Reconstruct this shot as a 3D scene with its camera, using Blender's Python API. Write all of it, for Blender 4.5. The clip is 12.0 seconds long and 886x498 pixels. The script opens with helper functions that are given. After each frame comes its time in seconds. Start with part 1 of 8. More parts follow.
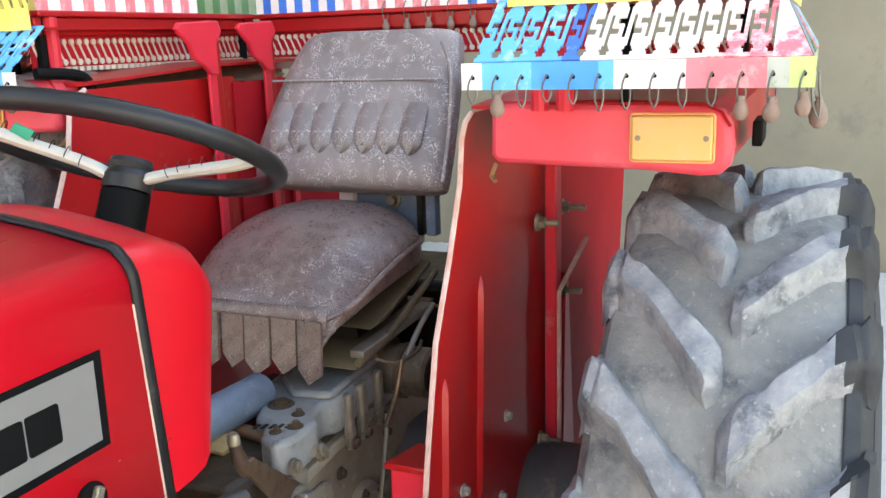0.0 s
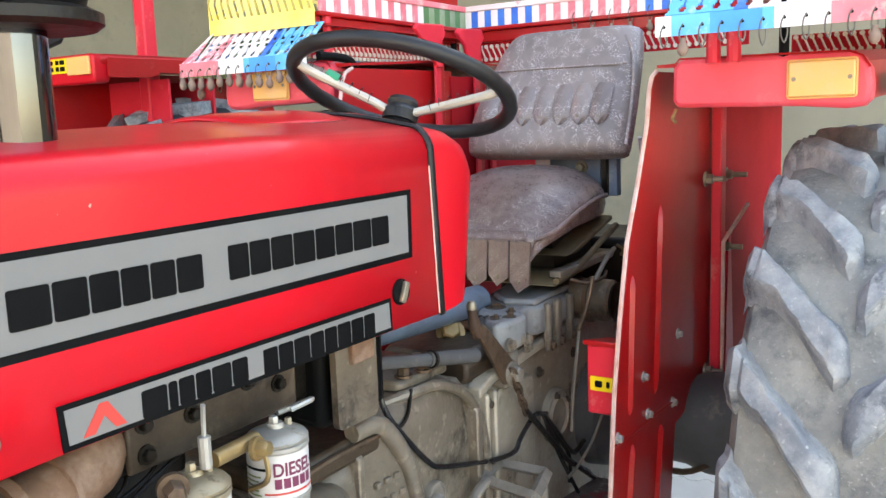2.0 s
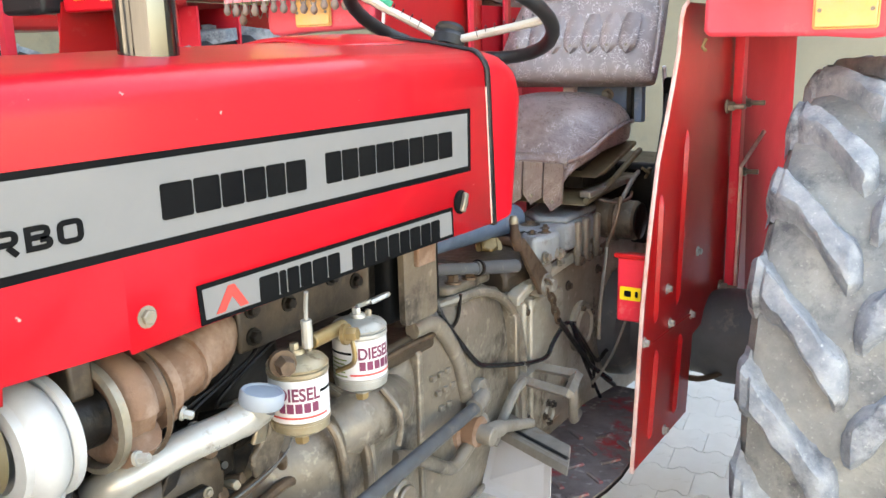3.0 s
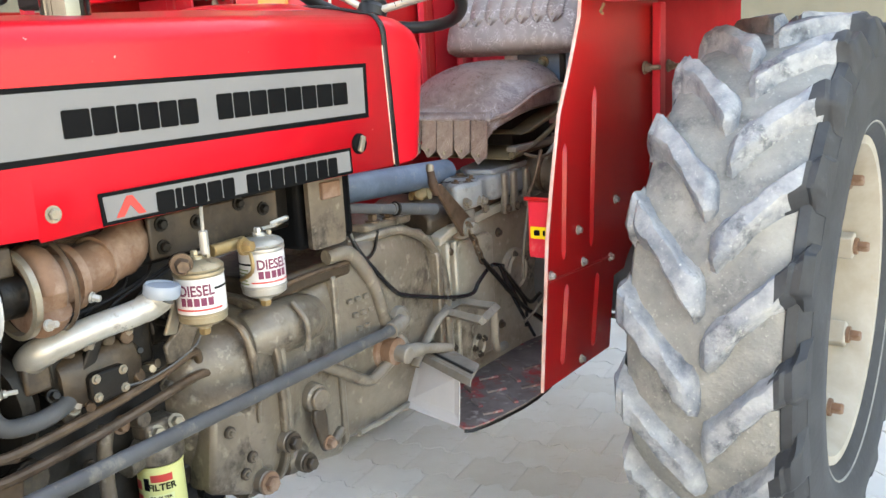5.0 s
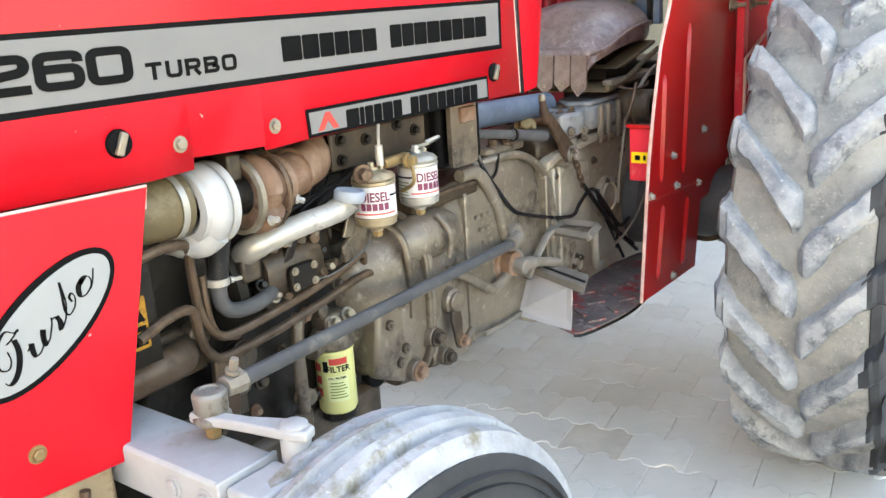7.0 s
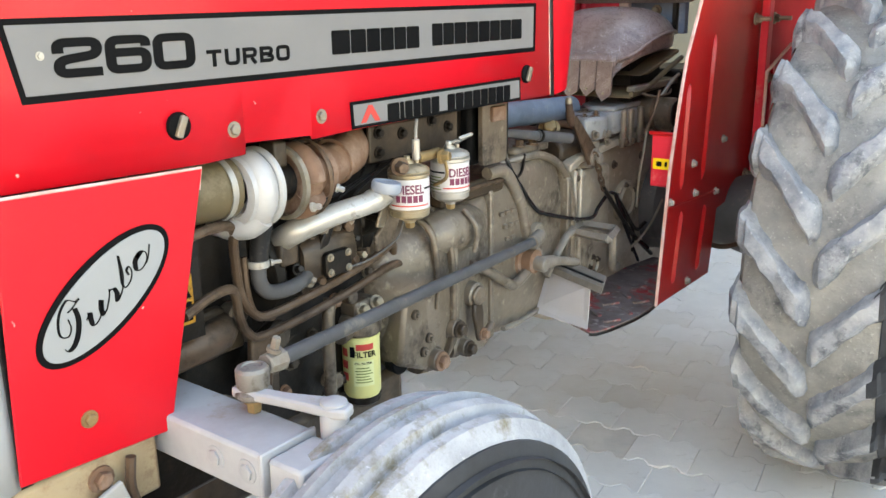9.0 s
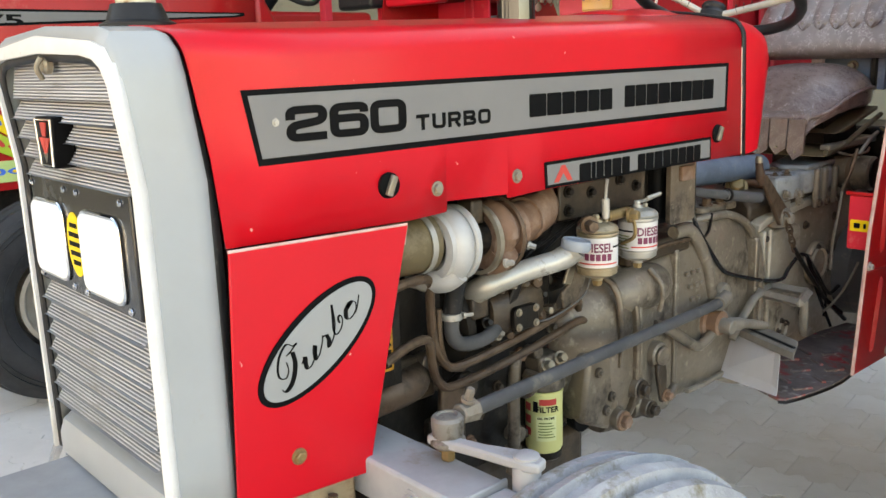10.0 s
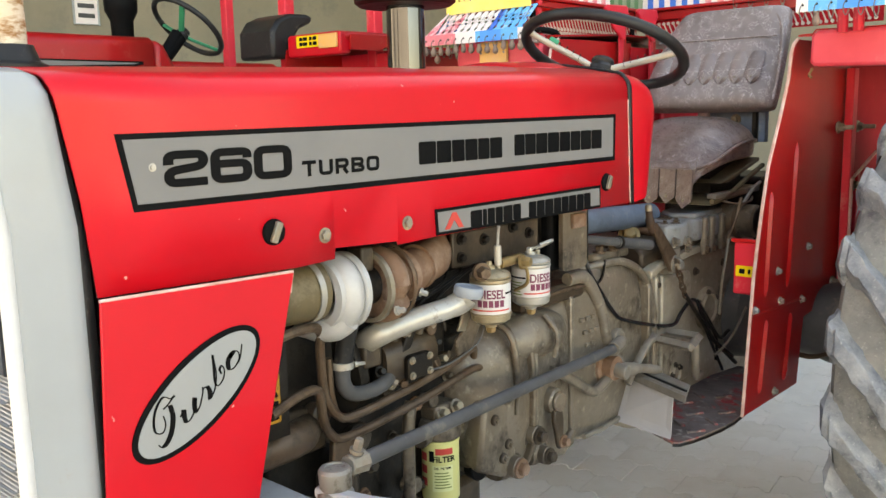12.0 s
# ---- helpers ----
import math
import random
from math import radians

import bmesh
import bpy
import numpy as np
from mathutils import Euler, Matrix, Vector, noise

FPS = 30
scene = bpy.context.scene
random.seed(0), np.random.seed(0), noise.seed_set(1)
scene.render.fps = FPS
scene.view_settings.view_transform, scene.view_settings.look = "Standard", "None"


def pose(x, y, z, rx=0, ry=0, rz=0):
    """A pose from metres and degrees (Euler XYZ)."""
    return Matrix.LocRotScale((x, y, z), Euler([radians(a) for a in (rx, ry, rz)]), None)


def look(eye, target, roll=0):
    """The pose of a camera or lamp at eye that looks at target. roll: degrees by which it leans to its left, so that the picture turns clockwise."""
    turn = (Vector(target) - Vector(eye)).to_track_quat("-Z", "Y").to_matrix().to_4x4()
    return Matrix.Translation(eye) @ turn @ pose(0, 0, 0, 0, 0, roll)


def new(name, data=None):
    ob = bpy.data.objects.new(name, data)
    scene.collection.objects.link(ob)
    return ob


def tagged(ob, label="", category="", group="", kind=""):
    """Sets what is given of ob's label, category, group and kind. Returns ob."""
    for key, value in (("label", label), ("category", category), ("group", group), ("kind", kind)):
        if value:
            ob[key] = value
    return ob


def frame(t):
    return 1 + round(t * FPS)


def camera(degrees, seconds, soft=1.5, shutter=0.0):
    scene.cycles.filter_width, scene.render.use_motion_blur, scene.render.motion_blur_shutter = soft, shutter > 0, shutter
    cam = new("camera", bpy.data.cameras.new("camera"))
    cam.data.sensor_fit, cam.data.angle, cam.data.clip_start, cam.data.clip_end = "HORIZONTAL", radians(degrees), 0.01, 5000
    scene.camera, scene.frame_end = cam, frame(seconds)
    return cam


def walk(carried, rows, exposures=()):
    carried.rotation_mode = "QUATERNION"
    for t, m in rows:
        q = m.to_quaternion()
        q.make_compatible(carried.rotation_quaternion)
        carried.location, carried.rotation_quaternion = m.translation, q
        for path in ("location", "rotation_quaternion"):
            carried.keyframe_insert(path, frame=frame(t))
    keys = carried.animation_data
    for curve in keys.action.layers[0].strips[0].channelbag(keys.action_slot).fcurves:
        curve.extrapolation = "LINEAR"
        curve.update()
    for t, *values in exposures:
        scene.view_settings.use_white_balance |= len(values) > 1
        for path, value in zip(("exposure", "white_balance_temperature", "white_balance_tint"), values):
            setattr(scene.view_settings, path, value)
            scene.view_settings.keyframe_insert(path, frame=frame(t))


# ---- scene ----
cam = camera(53.9, 12.0)
PATH = [  # seconds, eye, target, roll
    (0, (-0.663, -0.697, 1.734), (1.123, 0.072, 1.265), -1.9),
    (0.5, (-0.897, -0.701, 1.653), (0.894, 0.073, 1.215), -2.3),
    (1, (-0.984, -0.764, 1.596), (0.783, 0.122, 1.291), -3.0),
    (1.5, (-1.005, -0.835, 1.57), (0.678, 0.208, 1.286), -2.5),
    (2, (-1.135, -0.794, 1.532), (0.529, 0.275, 1.234), -2.1),
    (2.5, (-1.27, -0.727, 1.494), (0.379, 0.303, 1.026), -1.6),
    (3, (-1.316, -0.779, 1.52), (0.33, 0.266, 1.076), -1.5),
    (3.5, (-1.335, -0.974, 1.511), (0.317, 0.074, 1.095), -1.3),
    (3.7, (-1.336, -1.025, 1.497), (0.318, 0.018, 1.077), -1.2),
    (5.3, (-1.413, -1.171, 1.436), (0.159, -0.022, 0.98), -3.5),
    (5.5, (-1.433, -1.15, 1.433), (0.133, 0.004, 0.97), -3.7),
    (6, (-1.52, -1.115, 1.431), (0.021, 0.055, 0.927), -3.8),
    (6.5, (-1.623, -1.1, 1.429), (-0.092, 0.072, 0.9), -3.6),
    (7, (-1.719, -1.107, 1.427), (-0.187, 0.056, 0.878), -3.6),
    (8.8, (-1.785, -1.11, 1.443), (-0.256, 0.049, 0.881), -0.9),
    (9, (-1.799, -1.092, 1.435), (-0.269, 0.07, 0.882), -0.9),
    (9.5, (-1.845, -1.079, 1.438), (-0.452, 0.251, 0.897), -1.3),
    (10, (-1.86, -1.077, 1.453), (-0.555, 0.377, 1.025), -1.9),
    (10.5, (-1.863, -1.079, 1.453), (-0.566, 0.407, 1.124), -1.5),
    (11, (-1.858, -1.087, 1.449), (-0.558, 0.401, 1.14), -1.3),
    (11.5, (-1.838, -1.102, 1.444), (-0.45, 0.303, 1.13), -0.9),
    (12, (-1.826, -1.1, 1.442), (-0.363, 0.226, 1.125), -1.3),
]
walk(cam, [(t, look(eye, target, roll)) for t, eye, target, roll in PATH], exposures=[(0, 3.06, 8800, 10), (2, 3.16, 8500, 10), (2.5, 3.5, 8700, 10), (3.0, 3.55, 8800, 10), (3.5, 3.1, 9300, 10), (5.5, 3.48, 8900, 10), (7, 3.45, 8900, 10), (9, 3.2, 9000, 10), (9.5, 2.93, 9100, 10), (10.2, 2.74, 9700, 10), (12, 2.84, 10200, 10)])

# ---- light ----
world = bpy.data.worlds.new("sky")
scene.world = world
world.use_nodes = True
wn = world.node_tree.nodes
sky = wn.new("ShaderNodeTexSky")
sky.sky_type, sky.sun_disc = "NISHITA", False
sky.sun_elevation, sky.sun_rotation = radians(39), radians(47)
wn["Background"].inputs["Strength"].default_value = 0.15
world.node_tree.links.new(sky.outputs["Color"], wn["Background"].inputs["Color"])
sun = new("sun", bpy.data.lights.new("sun", "SUN"))
sun.data.energy, sun.data.angle, sun.data.color = 3.5, radians(0.5), (1.0, 0.95, 0.88)
sun.matrix_world = look((6.8, 7.2, 8.0), (0, 0, 0))

# ---- helpers of this scene ----
WORLD = {}
YC = 0.250           # middle of the near tractor's bonnet
FC = 0.23            # middle between its fenders


def empty(name, at, label, category, group="", kind=""):
    ob = new(name)
    ob.location = at
    ob.empty_display_size = 0.1
    WORLD[ob] = Matrix.Translation(at)
    return tagged(ob, label, category, group, kind)


def part(name, bm, material, parent=None, label="", smooth=True, bevel=0.0, solid=0.0):
    """Links a bmesh, built in world coordinates, as one mesh object."""
    if bm.verts:
        lo = Vector([min(v.co[i] for v in bm.verts) for i in range(3)])
        hi = Vector([max(v.co[i] for v in bm.verts) for i in range(3)])
        c = (lo + hi) / 2
    else:
        c = Vector()
    bmesh.ops.translate(bm, verts=bm.verts, vec=-c)
    me = bpy.data.meshes.new(name)
    bm.to_mesh(me)
    bm.free()
    if smooth:
        me.polygons.foreach_set("use_smooth", [True] * len(me.polygons))
        me.set_sharp_from_angle(angle=radians(35))
    me.materials.append(material)
    ob = new(name, me)
    ob.location = c
    WORLD[ob] = Matrix.Translation(c)
    if parent:
        ob.parent = parent
        ob.matrix_parent_inverse = WORLD[parent].inverted()
    if solid:
        m = ob.modifiers.new("thickness", "SOLIDIFY")
        m.thickness, m.offset = solid, 0
    if bevel:
        m = ob.modifiers.new("edge", "BEVEL")
        m.width, m.segments, m.limit_method, m.angle_limit = bevel, 2, "ANGLE", radians(40)
    if label:
        tagged(ob, label)
    return ob


def B():
    return bmesh.new()


def box(bm, lo, hi, turn=None, taper=1.0):
    """A box between two corners; turn: a matrix about its middle; taper: scale of its top."""
    lo, hi = Vector(lo), Vector(hi)
    c, s = (lo + hi) / 2, (hi - lo) / 2
    vs = []
    for dz in (-1, 1):
        k = taper if dz > 0 else 1.0
        for dx, dy in ((-1, -1), (1, -1), (1, 1), (-1, 1)):
            p = Vector((dx * s.x * k, dy * s.y * k, dz * s.z))
            vs.append(bm.verts.new(c + (turn @ p if turn else p)))
    for f in ((3, 2, 1, 0), (4, 5, 6, 7), (0, 1, 5, 4), (1, 2, 6, 5), (2, 3, 7, 6), (3, 0, 4, 7)):
        bm.faces.new([vs[i] for i in f])
    return bm


def spline(pts, n=6):
    """Points of a smooth line through pts."""
    p = [Vector(q) for q in pts]
    p = [2 * p[0] - p[1]] + p + [2 * p[-1] - p[-2]]
    out = []
    for i in range(1, len(p) - 2):
        for k in range(n):
            t = k / n
            a, b, c, d = p[i - 1:i + 3]
            out.append(0.5 * ((2 * b) + (c - a) * t + (2 * a - 5 * b + 4 * c - d) * t * t + (3 * b - a - 3 * c + d) * t ** 3))
    return out + [p[-2]]


def tube(bm, pts, r, seg=10, smooth=0, closed=False, flat=1.0):
    """A pipe along pts; r: radius or list of radii; flat: scale across."""
    pts = spline(pts, smooth) if smooth else [Vector(q) for q in pts]
    n = len(pts)
    rs = r if isinstance(r, (list, tuple)) else [r] * n
    if len(rs) != n:
        rs = [rs[min(int(i * len(rs) / n), len(rs) - 1)] for i in range(n)]
    rings, side = [], None
    for i, p in enumerate(pts):
        if closed:
            d = pts[(i + 1) % n] - pts[i - 1]
        else:
            d = pts[min(i + 1, n - 1)] - pts[max(i - 1, 0)]
        d.normalize()
        if side is None:
            side = d.orthogonal().normalized()
            if abs(d.z) < 0.9:
                side = d.cross(Vector((0, 0, 1))).normalized()
        side = (side - d * side.dot(d)).normalized()
        up = d.cross(side)
        rings.append([bm.verts.new(p + rs[i] * (math.cos(a) * side + flat * math.sin(a) * up)) for a in [2 * math.pi * k / seg for k in range(seg)]])
    m = n if closed else n - 1
    for i in range(m):
        a, b = rings[i], rings[(i + 1) % n]
        for k in range(seg):
            bm.faces.new((a[k], a[(k + 1) % seg], b[(k + 1) % seg], b[k]))
    if not closed:
        bm.faces.new(list(reversed(rings[0])))
        bm.faces.new(rings[-1])
    return bm


def lathe(bm, prof, at, axis="z", seg=28, close=False):
    """prof: (radius, distance along the axis) pairs, turned about the axis through at."""
    at = Vector(at)
    if isinstance(axis, str):
        w = Vector([axis == c for c in "xyz"]).normalized()
    else:
        w = Vector(axis).normalized()
    u = w.orthogonal().normalized()
    v = w.cross(u)
    rings = []
    for r, h in prof:
        if r < 1e-5:
            rings.append([bm.verts.new(at + w * h)])
        else:
            rings.append([bm.verts.new(at + w * h + r * (math.cos(a) * u + math.sin(a) * v)) for a in [2 * math.pi * k / seg for k in range(seg)]])
    pairs = list(zip(rings, rings[1:])) + ([(rings[-1], rings[0])] if close else [])
    for a, b in pairs:
        for k in range(seg):
            k2 = (k + 1) % seg
            if len(a) == 1 and len(b) == 1:
                continue
            if len(a) == 1:
                bm.faces.new((a[0], b[k2], b[k]))
            elif len(b) == 1:
                bm.faces.new((a[k], a[k2], b[0]))
            else:
                bm.faces.new((a[k], a[k2], b[k2], b[k]))
    bmesh.ops.recalc_face_normals(bm, faces=bm.faces)
    return bm


def cyl(bm, a, b, r, r2=None, seg=16, edge=0.12):
    """A cylinder from a to b with rounded rims."""
    a, b = Vector(a), Vector(b)
    h, r2 = (b - a).length, r if r2 is None else r2
    e = min(edge * r, h * 0.3)
    return lathe(bm, [(0, 0), (r - e, 0), (r, e), (r2, h - e), (r2 - e, h), (0, h)], a, b - a, seg)


PLANES = {"xz": lambda u, v, d: (u, d, v), "yz": lambda u, v, d: (d, u, v), "xy": lambda u, v, d: (u, v, d)}


def prism(bm, poly, plane, d0, d1):
    """A polygon in a plane, thickened from d0 to d1 across it."""
    f = PLANES[plane]
    a = [bm.verts.new(f(u, v, d0)) for u, v in poly]
    b = [bm.verts.new(f(u, v, d1)) for u, v in poly]
    n = len(poly)
    bm.faces.new(a)
    bm.faces.new(list(reversed(b)))
    for i in range(n):
        bm.faces.new((a[i], b[i], b[(i + 1) % n], a[(i + 1) % n]))
    bmesh.ops.recalc_face_normals(bm, faces=bm.faces)
    return bm


def round_rect(u0, v0, u1, v1, r, n=4):
    out = []
    for cu, cv, a0 in ((u1 - r, v1 - r, 0), (u0 + r, v1 - r, 90), (u0 + r, v0 + r, 180), (u1 - r, v0 + r, 270)):
        for k in range(n + 1):
            a = radians(a0 + 90 * k / n)
            out.append((cu + r * math.cos(a), cv + r * math.sin(a)))
    return out


def loft(bm, sections, caps=True, ring=True):
    """Joins closed sections, each a list of points of the same length."""
    rows = [[bm.verts.new(p) for p in s] for s in sections]
    n = len(rows[0])
    for a, b in zip(rows, rows[1:]):
        for k in range(n if ring else n - 1):
            bm.faces.new((a[k], a[(k + 1) % n], b[(k + 1) % n], b[k]))
    if caps:
        bm.faces.new(list(reversed(rows[0])))
        bm.faces.new(rows[-1])
    bmesh.ops.recalc_face_normals(bm, faces=bm.faces)
    return bm


def bolt(bm, at, axis, r=0.011, h=0.009, washer=True):
    """A hexagon bolt head on a washer."""
    at, w = Vector(at), Vector(axis).normalized()
    if washer:
        lathe(bm, [(0, 0), (r * 1.5, 0), (r * 1.45, h * 0.25), (0, h * 0.25)], at, w, 14)
    lathe(bm, [(0, h * 0.2), (r, h * 0.2), (r, h * 0.85), (r * 0.8, h), (0, h)], at, w, 6)
    return bm


def bolts(name, spots, axis, material, parent, r=0.011, h=0.01):
    for s in spots:
        part(name, bolt(B(), s, axis, r, h), material, parent, smooth=False)


def ribbon(bm, line, half, at, right, up, y, depth=0.0012, widths=None):
    """A flat stroke in an upright plane along a line of (across, up) pairs, mapped by at, right and up."""
    n = len(line)
    q = [Vector(p) for p in line]
    rows = []
    for i in range(n):
        a = (q[i] - q[i - 1]).normalized() if i else (q[1] - q[0]).normalized()
        b = (q[i + 1] - q[i]).normalized() if i < n - 1 else a
        m = (a + b).normalized()
        nrm = Vector((-m.y, m.x)) * half / max(0.6, m.dot(a)) * (widths[i] if widths else 1.0)
        row = []
        for d, side in ((0, 1), (0, -1), (-depth, -1), (-depth, 1)):
            p = q[i] + nrm * side
            row.append(bm.verts.new((at[0] + right[0] * p.x + up[0] * p.y, y + d, at[1] + right[1] * p.x + up[1] * p.y)))
        rows.append(row)
    for a, b in zip(rows, rows[1:]):
        for k in range(4):
            bm.faces.new((a[k], a[(k + 1) % 4], b[(k + 1) % 4], b[k]))
    bm.faces.new(rows[0])
    bm.faces.new(rows[-1][::-1])
    bmesh.ops.recalc_face_normals(bm, faces=bm.faces)
    return bm


def rounded(line, r, n=5):
    """The same line with each inner corner turned on a short curve."""
    q = [Vector(p) for p in line]
    out = [q[0]]
    for a, b, c in zip(q, q[1:], q[2:]):
        u = b + (a - b).normalized() * min(r, (a - b).length * 0.49)
        v = b + (c - b).normalized() * min(r, (c - b).length * 0.49)
        for k in range(n + 1):
            t = k / n
            out.append(u * (1 - t) ** 2 + b * 2 * t * (1 - t) + v * t * t)
    return out + [q[-1]]


def writing(name, text, material, parent, at, size, right=(1, 0, 0), up=(0, 0, 1), width=None, depth=0.0012, shear=0.0, bold=0.0):
    """Raised lettering in the built-in font: lower left corner at `at`, cap height `size`, fitted to `width`."""
    cu = bpy.data.curves.new(name, "FONT")
    cu.body, cu.extrude, cu.shear, cu.offset, cu.resolution_u = text, 0.001, shear, bold, 5
    tmp = bpy.data.objects.new("tmp", cu)
    me = bpy.data.meshes.new_from_object(tmp)
    bpy.data.objects.remove(tmp)
    co = np.empty(len(me.vertices) * 3)
    me.vertices.foreach_get("co", co)
    co = co.reshape(-1, 3)
    lo, hi = co.min(0), co.max(0)
    ks = size / (hi[1] - lo[1])
    kw = width / (hi[0] - lo[0]) if width else ks
    right, up = Vector(right).normalized(), Vector(up).normalized()
    out = right.cross(up)
    bm = B()
    bm.from_mesh(me)
    for v in bm.verts:
        p = v.co.copy()
        v.co = Vector(at) + right * (p.x - lo[0]) * kw + up * (p.y - lo[1]) * ks + out * (depth * (1 if p.z > 0 else 0))
    bpy.data.meshes.remove(me)
    return part(name, bm, material, parent, smooth=False)


# ---- materials ----
def surface(name, a, b, scale=8.0, rough=(0.4, 0.6), metal=0.0, bump=0.1, bump_scale=60.0, dirt=None, dirt_at=(0.5, 0.65), dirt_scale=5.0, coat=0.0, spread=0.0, speck=None, stretch=None, detail=6.0, spec=0.25):
    """A node material: two colours mixed by coarse noise, fine relief, and dirt with an outline of its own."""
    m = bpy.data.materials.new(name)
    m.use_nodes = True
    nt = m.node_tree
    N, Lk = nt.nodes.new, nt.links.new
    bs = nt.nodes["Principled BSDF"]
    tc = N("ShaderNodeTexCoord")
    src = tc.outputs["Object"]
    if stretch:
        mp = N("ShaderNodeMapping")
        mp.inputs["Scale"].default_value = stretch
        Lk(src, mp.inputs["Vector"])
        src = mp.outputs["Vector"]
    info = N("ShaderNodeObjectInfo")
    n1 = N("ShaderNodeTexNoise")
    n1.noise_dimensions = "4D"
    Lk(info.outputs["Random"], n1.inputs["W"])
    n1.inputs["Scale"].default_value, n1.inputs["Detail"].default_value, n1.inputs["Roughness"].default_value = scale, detail, 0.65
    Lk(src, n1.inputs["Vector"])
    mix = N("ShaderNodeMix")
    mix.data_type = "RGBA"
    mix.inputs[6].default_value, mix.inputs[7].default_value = (*a, 1), (*b, 1)
    rmp = N("ShaderNodeMapRange")
    rmp.inputs[1].default_value, rmp.inputs[2].default_value = 0.35, 0.65
    Lk(n1.outputs["Fac"], rmp.inputs[0])
    Lk(rmp.outputs[0], mix.inputs[0])
    col = mix.outputs[2]
    rr = N("ShaderNodeMapRange")
    rr.inputs[3].default_value, rr.inputs[4].default_value = rough
    Lk(n1.outputs["Fac"], rr.inputs[0])
    rough_out = rr.outputs[0]
    nf = N("ShaderNodeTexNoise")
    nf.inputs["Scale"].default_value, nf.inputs["Detail"].default_value = bump_scale, 5
    Lk(src, nf.inputs["Vector"])
    if dirt:
        nd = N("ShaderNodeTexNoise")
        nd.inputs["Scale"].default_value, nd.inputs["Detail"].default_value, nd.inputs["Roughness"].default_value = dirt_scale, 8, 0.7
        Lk(src, nd.inputs["Vector"])
        dm = N("ShaderNodeMapRange")
        dm.inputs[1].default_value, dm.inputs[2].default_value = dirt_at
        Lk(nd.outputs["Fac"], dm.inputs[0])
        m2 = N("ShaderNodeMix")
        m2.data_type = "RGBA"
        m2.inputs[7].default_value = (*dirt, 1)
        Lk(dm.outputs[0], m2.inputs[0])
        Lk(col, m2.inputs[6])
        col = m2.outputs[2]
        mr = N("ShaderNodeMix")
        mr.inputs[3].default_value = 0.8
        Lk(dm.outputs[0], mr.inputs[0])
        Lk(rough_out, mr.inputs[2])
        rough_out = mr.outputs[0]
    if speck:            # colour, scale, lower and upper bound of fine flecks
        ns = N("ShaderNodeTexNoise")
        ns.inputs["Scale"].default_value, ns.inputs["Detail"].default_value = speck[1], 3
        Lk(src, ns.inputs["Vector"])
        sm = N("ShaderNodeMapRange")
        sm.inputs[1].default_value, sm.inputs[2].default_value = speck[2], speck[3]
        Lk(ns.outputs["Fac"], sm.inputs[0])
        m3 = N("ShaderNodeMix")
        m3.data_type = "RGBA"
        m3.inputs[7].default_value = (*speck[0], 1)
        Lk(sm.outputs[0], m3.inputs[0])
        Lk(col, m3.inputs[6])
        col = m3.outputs[2]
    if spread:
        hs = N("ShaderNodeHueSaturation")
        sp = N("ShaderNodeMapRange")
        sp.inputs[3].default_value, sp.inputs[4].default_value = 1 - spread, 1 + spread
        Lk(info.outputs["Random"], sp.inputs[0])
        Lk(sp.outputs[0], hs.inputs["Value"])
        Lk(col, hs.inputs["Color"])
        col = hs.outputs["Color"]
    Lk(col, bs.inputs["Base Color"])
    Lk(rough_out, bs.inputs["Roughness"])
    bs.inputs["Metallic"].default_value = metal
    bs.inputs["Specular IOR Level"].default_value = spec
    bs.inputs["Coat Weight"].default_value = coat
    bs.inputs["Coat Roughness"].default_value = 0.12
    if bump:
        bp = N("ShaderNodeBump")
        bp.inputs["Strength"].default_value, bp.inputs["Distance"].default_value = bump, 0.004
        Lk(nf.outputs["Fac"], bp.inputs["Height"])
        Lk(bp.outputs["Normal"], bs.inputs["Normal"])
    return m


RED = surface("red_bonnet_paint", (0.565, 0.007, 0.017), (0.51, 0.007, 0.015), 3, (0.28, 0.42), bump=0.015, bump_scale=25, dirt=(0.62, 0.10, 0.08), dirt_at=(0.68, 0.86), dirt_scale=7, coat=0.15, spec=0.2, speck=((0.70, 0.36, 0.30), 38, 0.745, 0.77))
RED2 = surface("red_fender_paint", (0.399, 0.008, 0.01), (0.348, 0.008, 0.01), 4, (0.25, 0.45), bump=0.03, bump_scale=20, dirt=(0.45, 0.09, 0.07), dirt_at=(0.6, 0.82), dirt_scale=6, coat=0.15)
PINK = surface("red_lip_paint", (0.68, 0.03, 0.05), (0.60, 0.02, 0.04), 5, (0.3, 0.5), bump=0.02, dirt=(0.65, 0.25, 0.2), dirt_at=(0.6, 0.8), dirt_scale=9)
EDGE = surface("worn_bare_edge", (0.62, 0.45, 0.40), (0.5, 0.25, 0.2), 20, (0.4, 0.6), bump=0.05)
BLACK = surface("black_paint", (0.004, 0.004, 0.0045), (0.007, 0.007, 0.007), 8, (0.35, 0.55), bump=0.03, spec=0.04)
RUBBER = surface("black_rubber_trim", (0.011, 0.011, 0.012), (0.018, 0.018, 0.018), 10, (0.3, 0.5), bump=0.05, dirt=(0.16, 0.14, 0.12), dirt_at=(0.6, 0.85), dirt_scale=20)
DECAL = surface("silver_grey_decal", (0.175, 0.168, 0.16), (0.155, 0.15, 0.145), 5, (0.4, 0.5), bump=0.01)
DECAL_L = surface("pale_silver_decal", (0.27, 0.275, 0.27), (0.245, 0.25, 0.248), 5, (0.4, 0.5), bump=0.01)
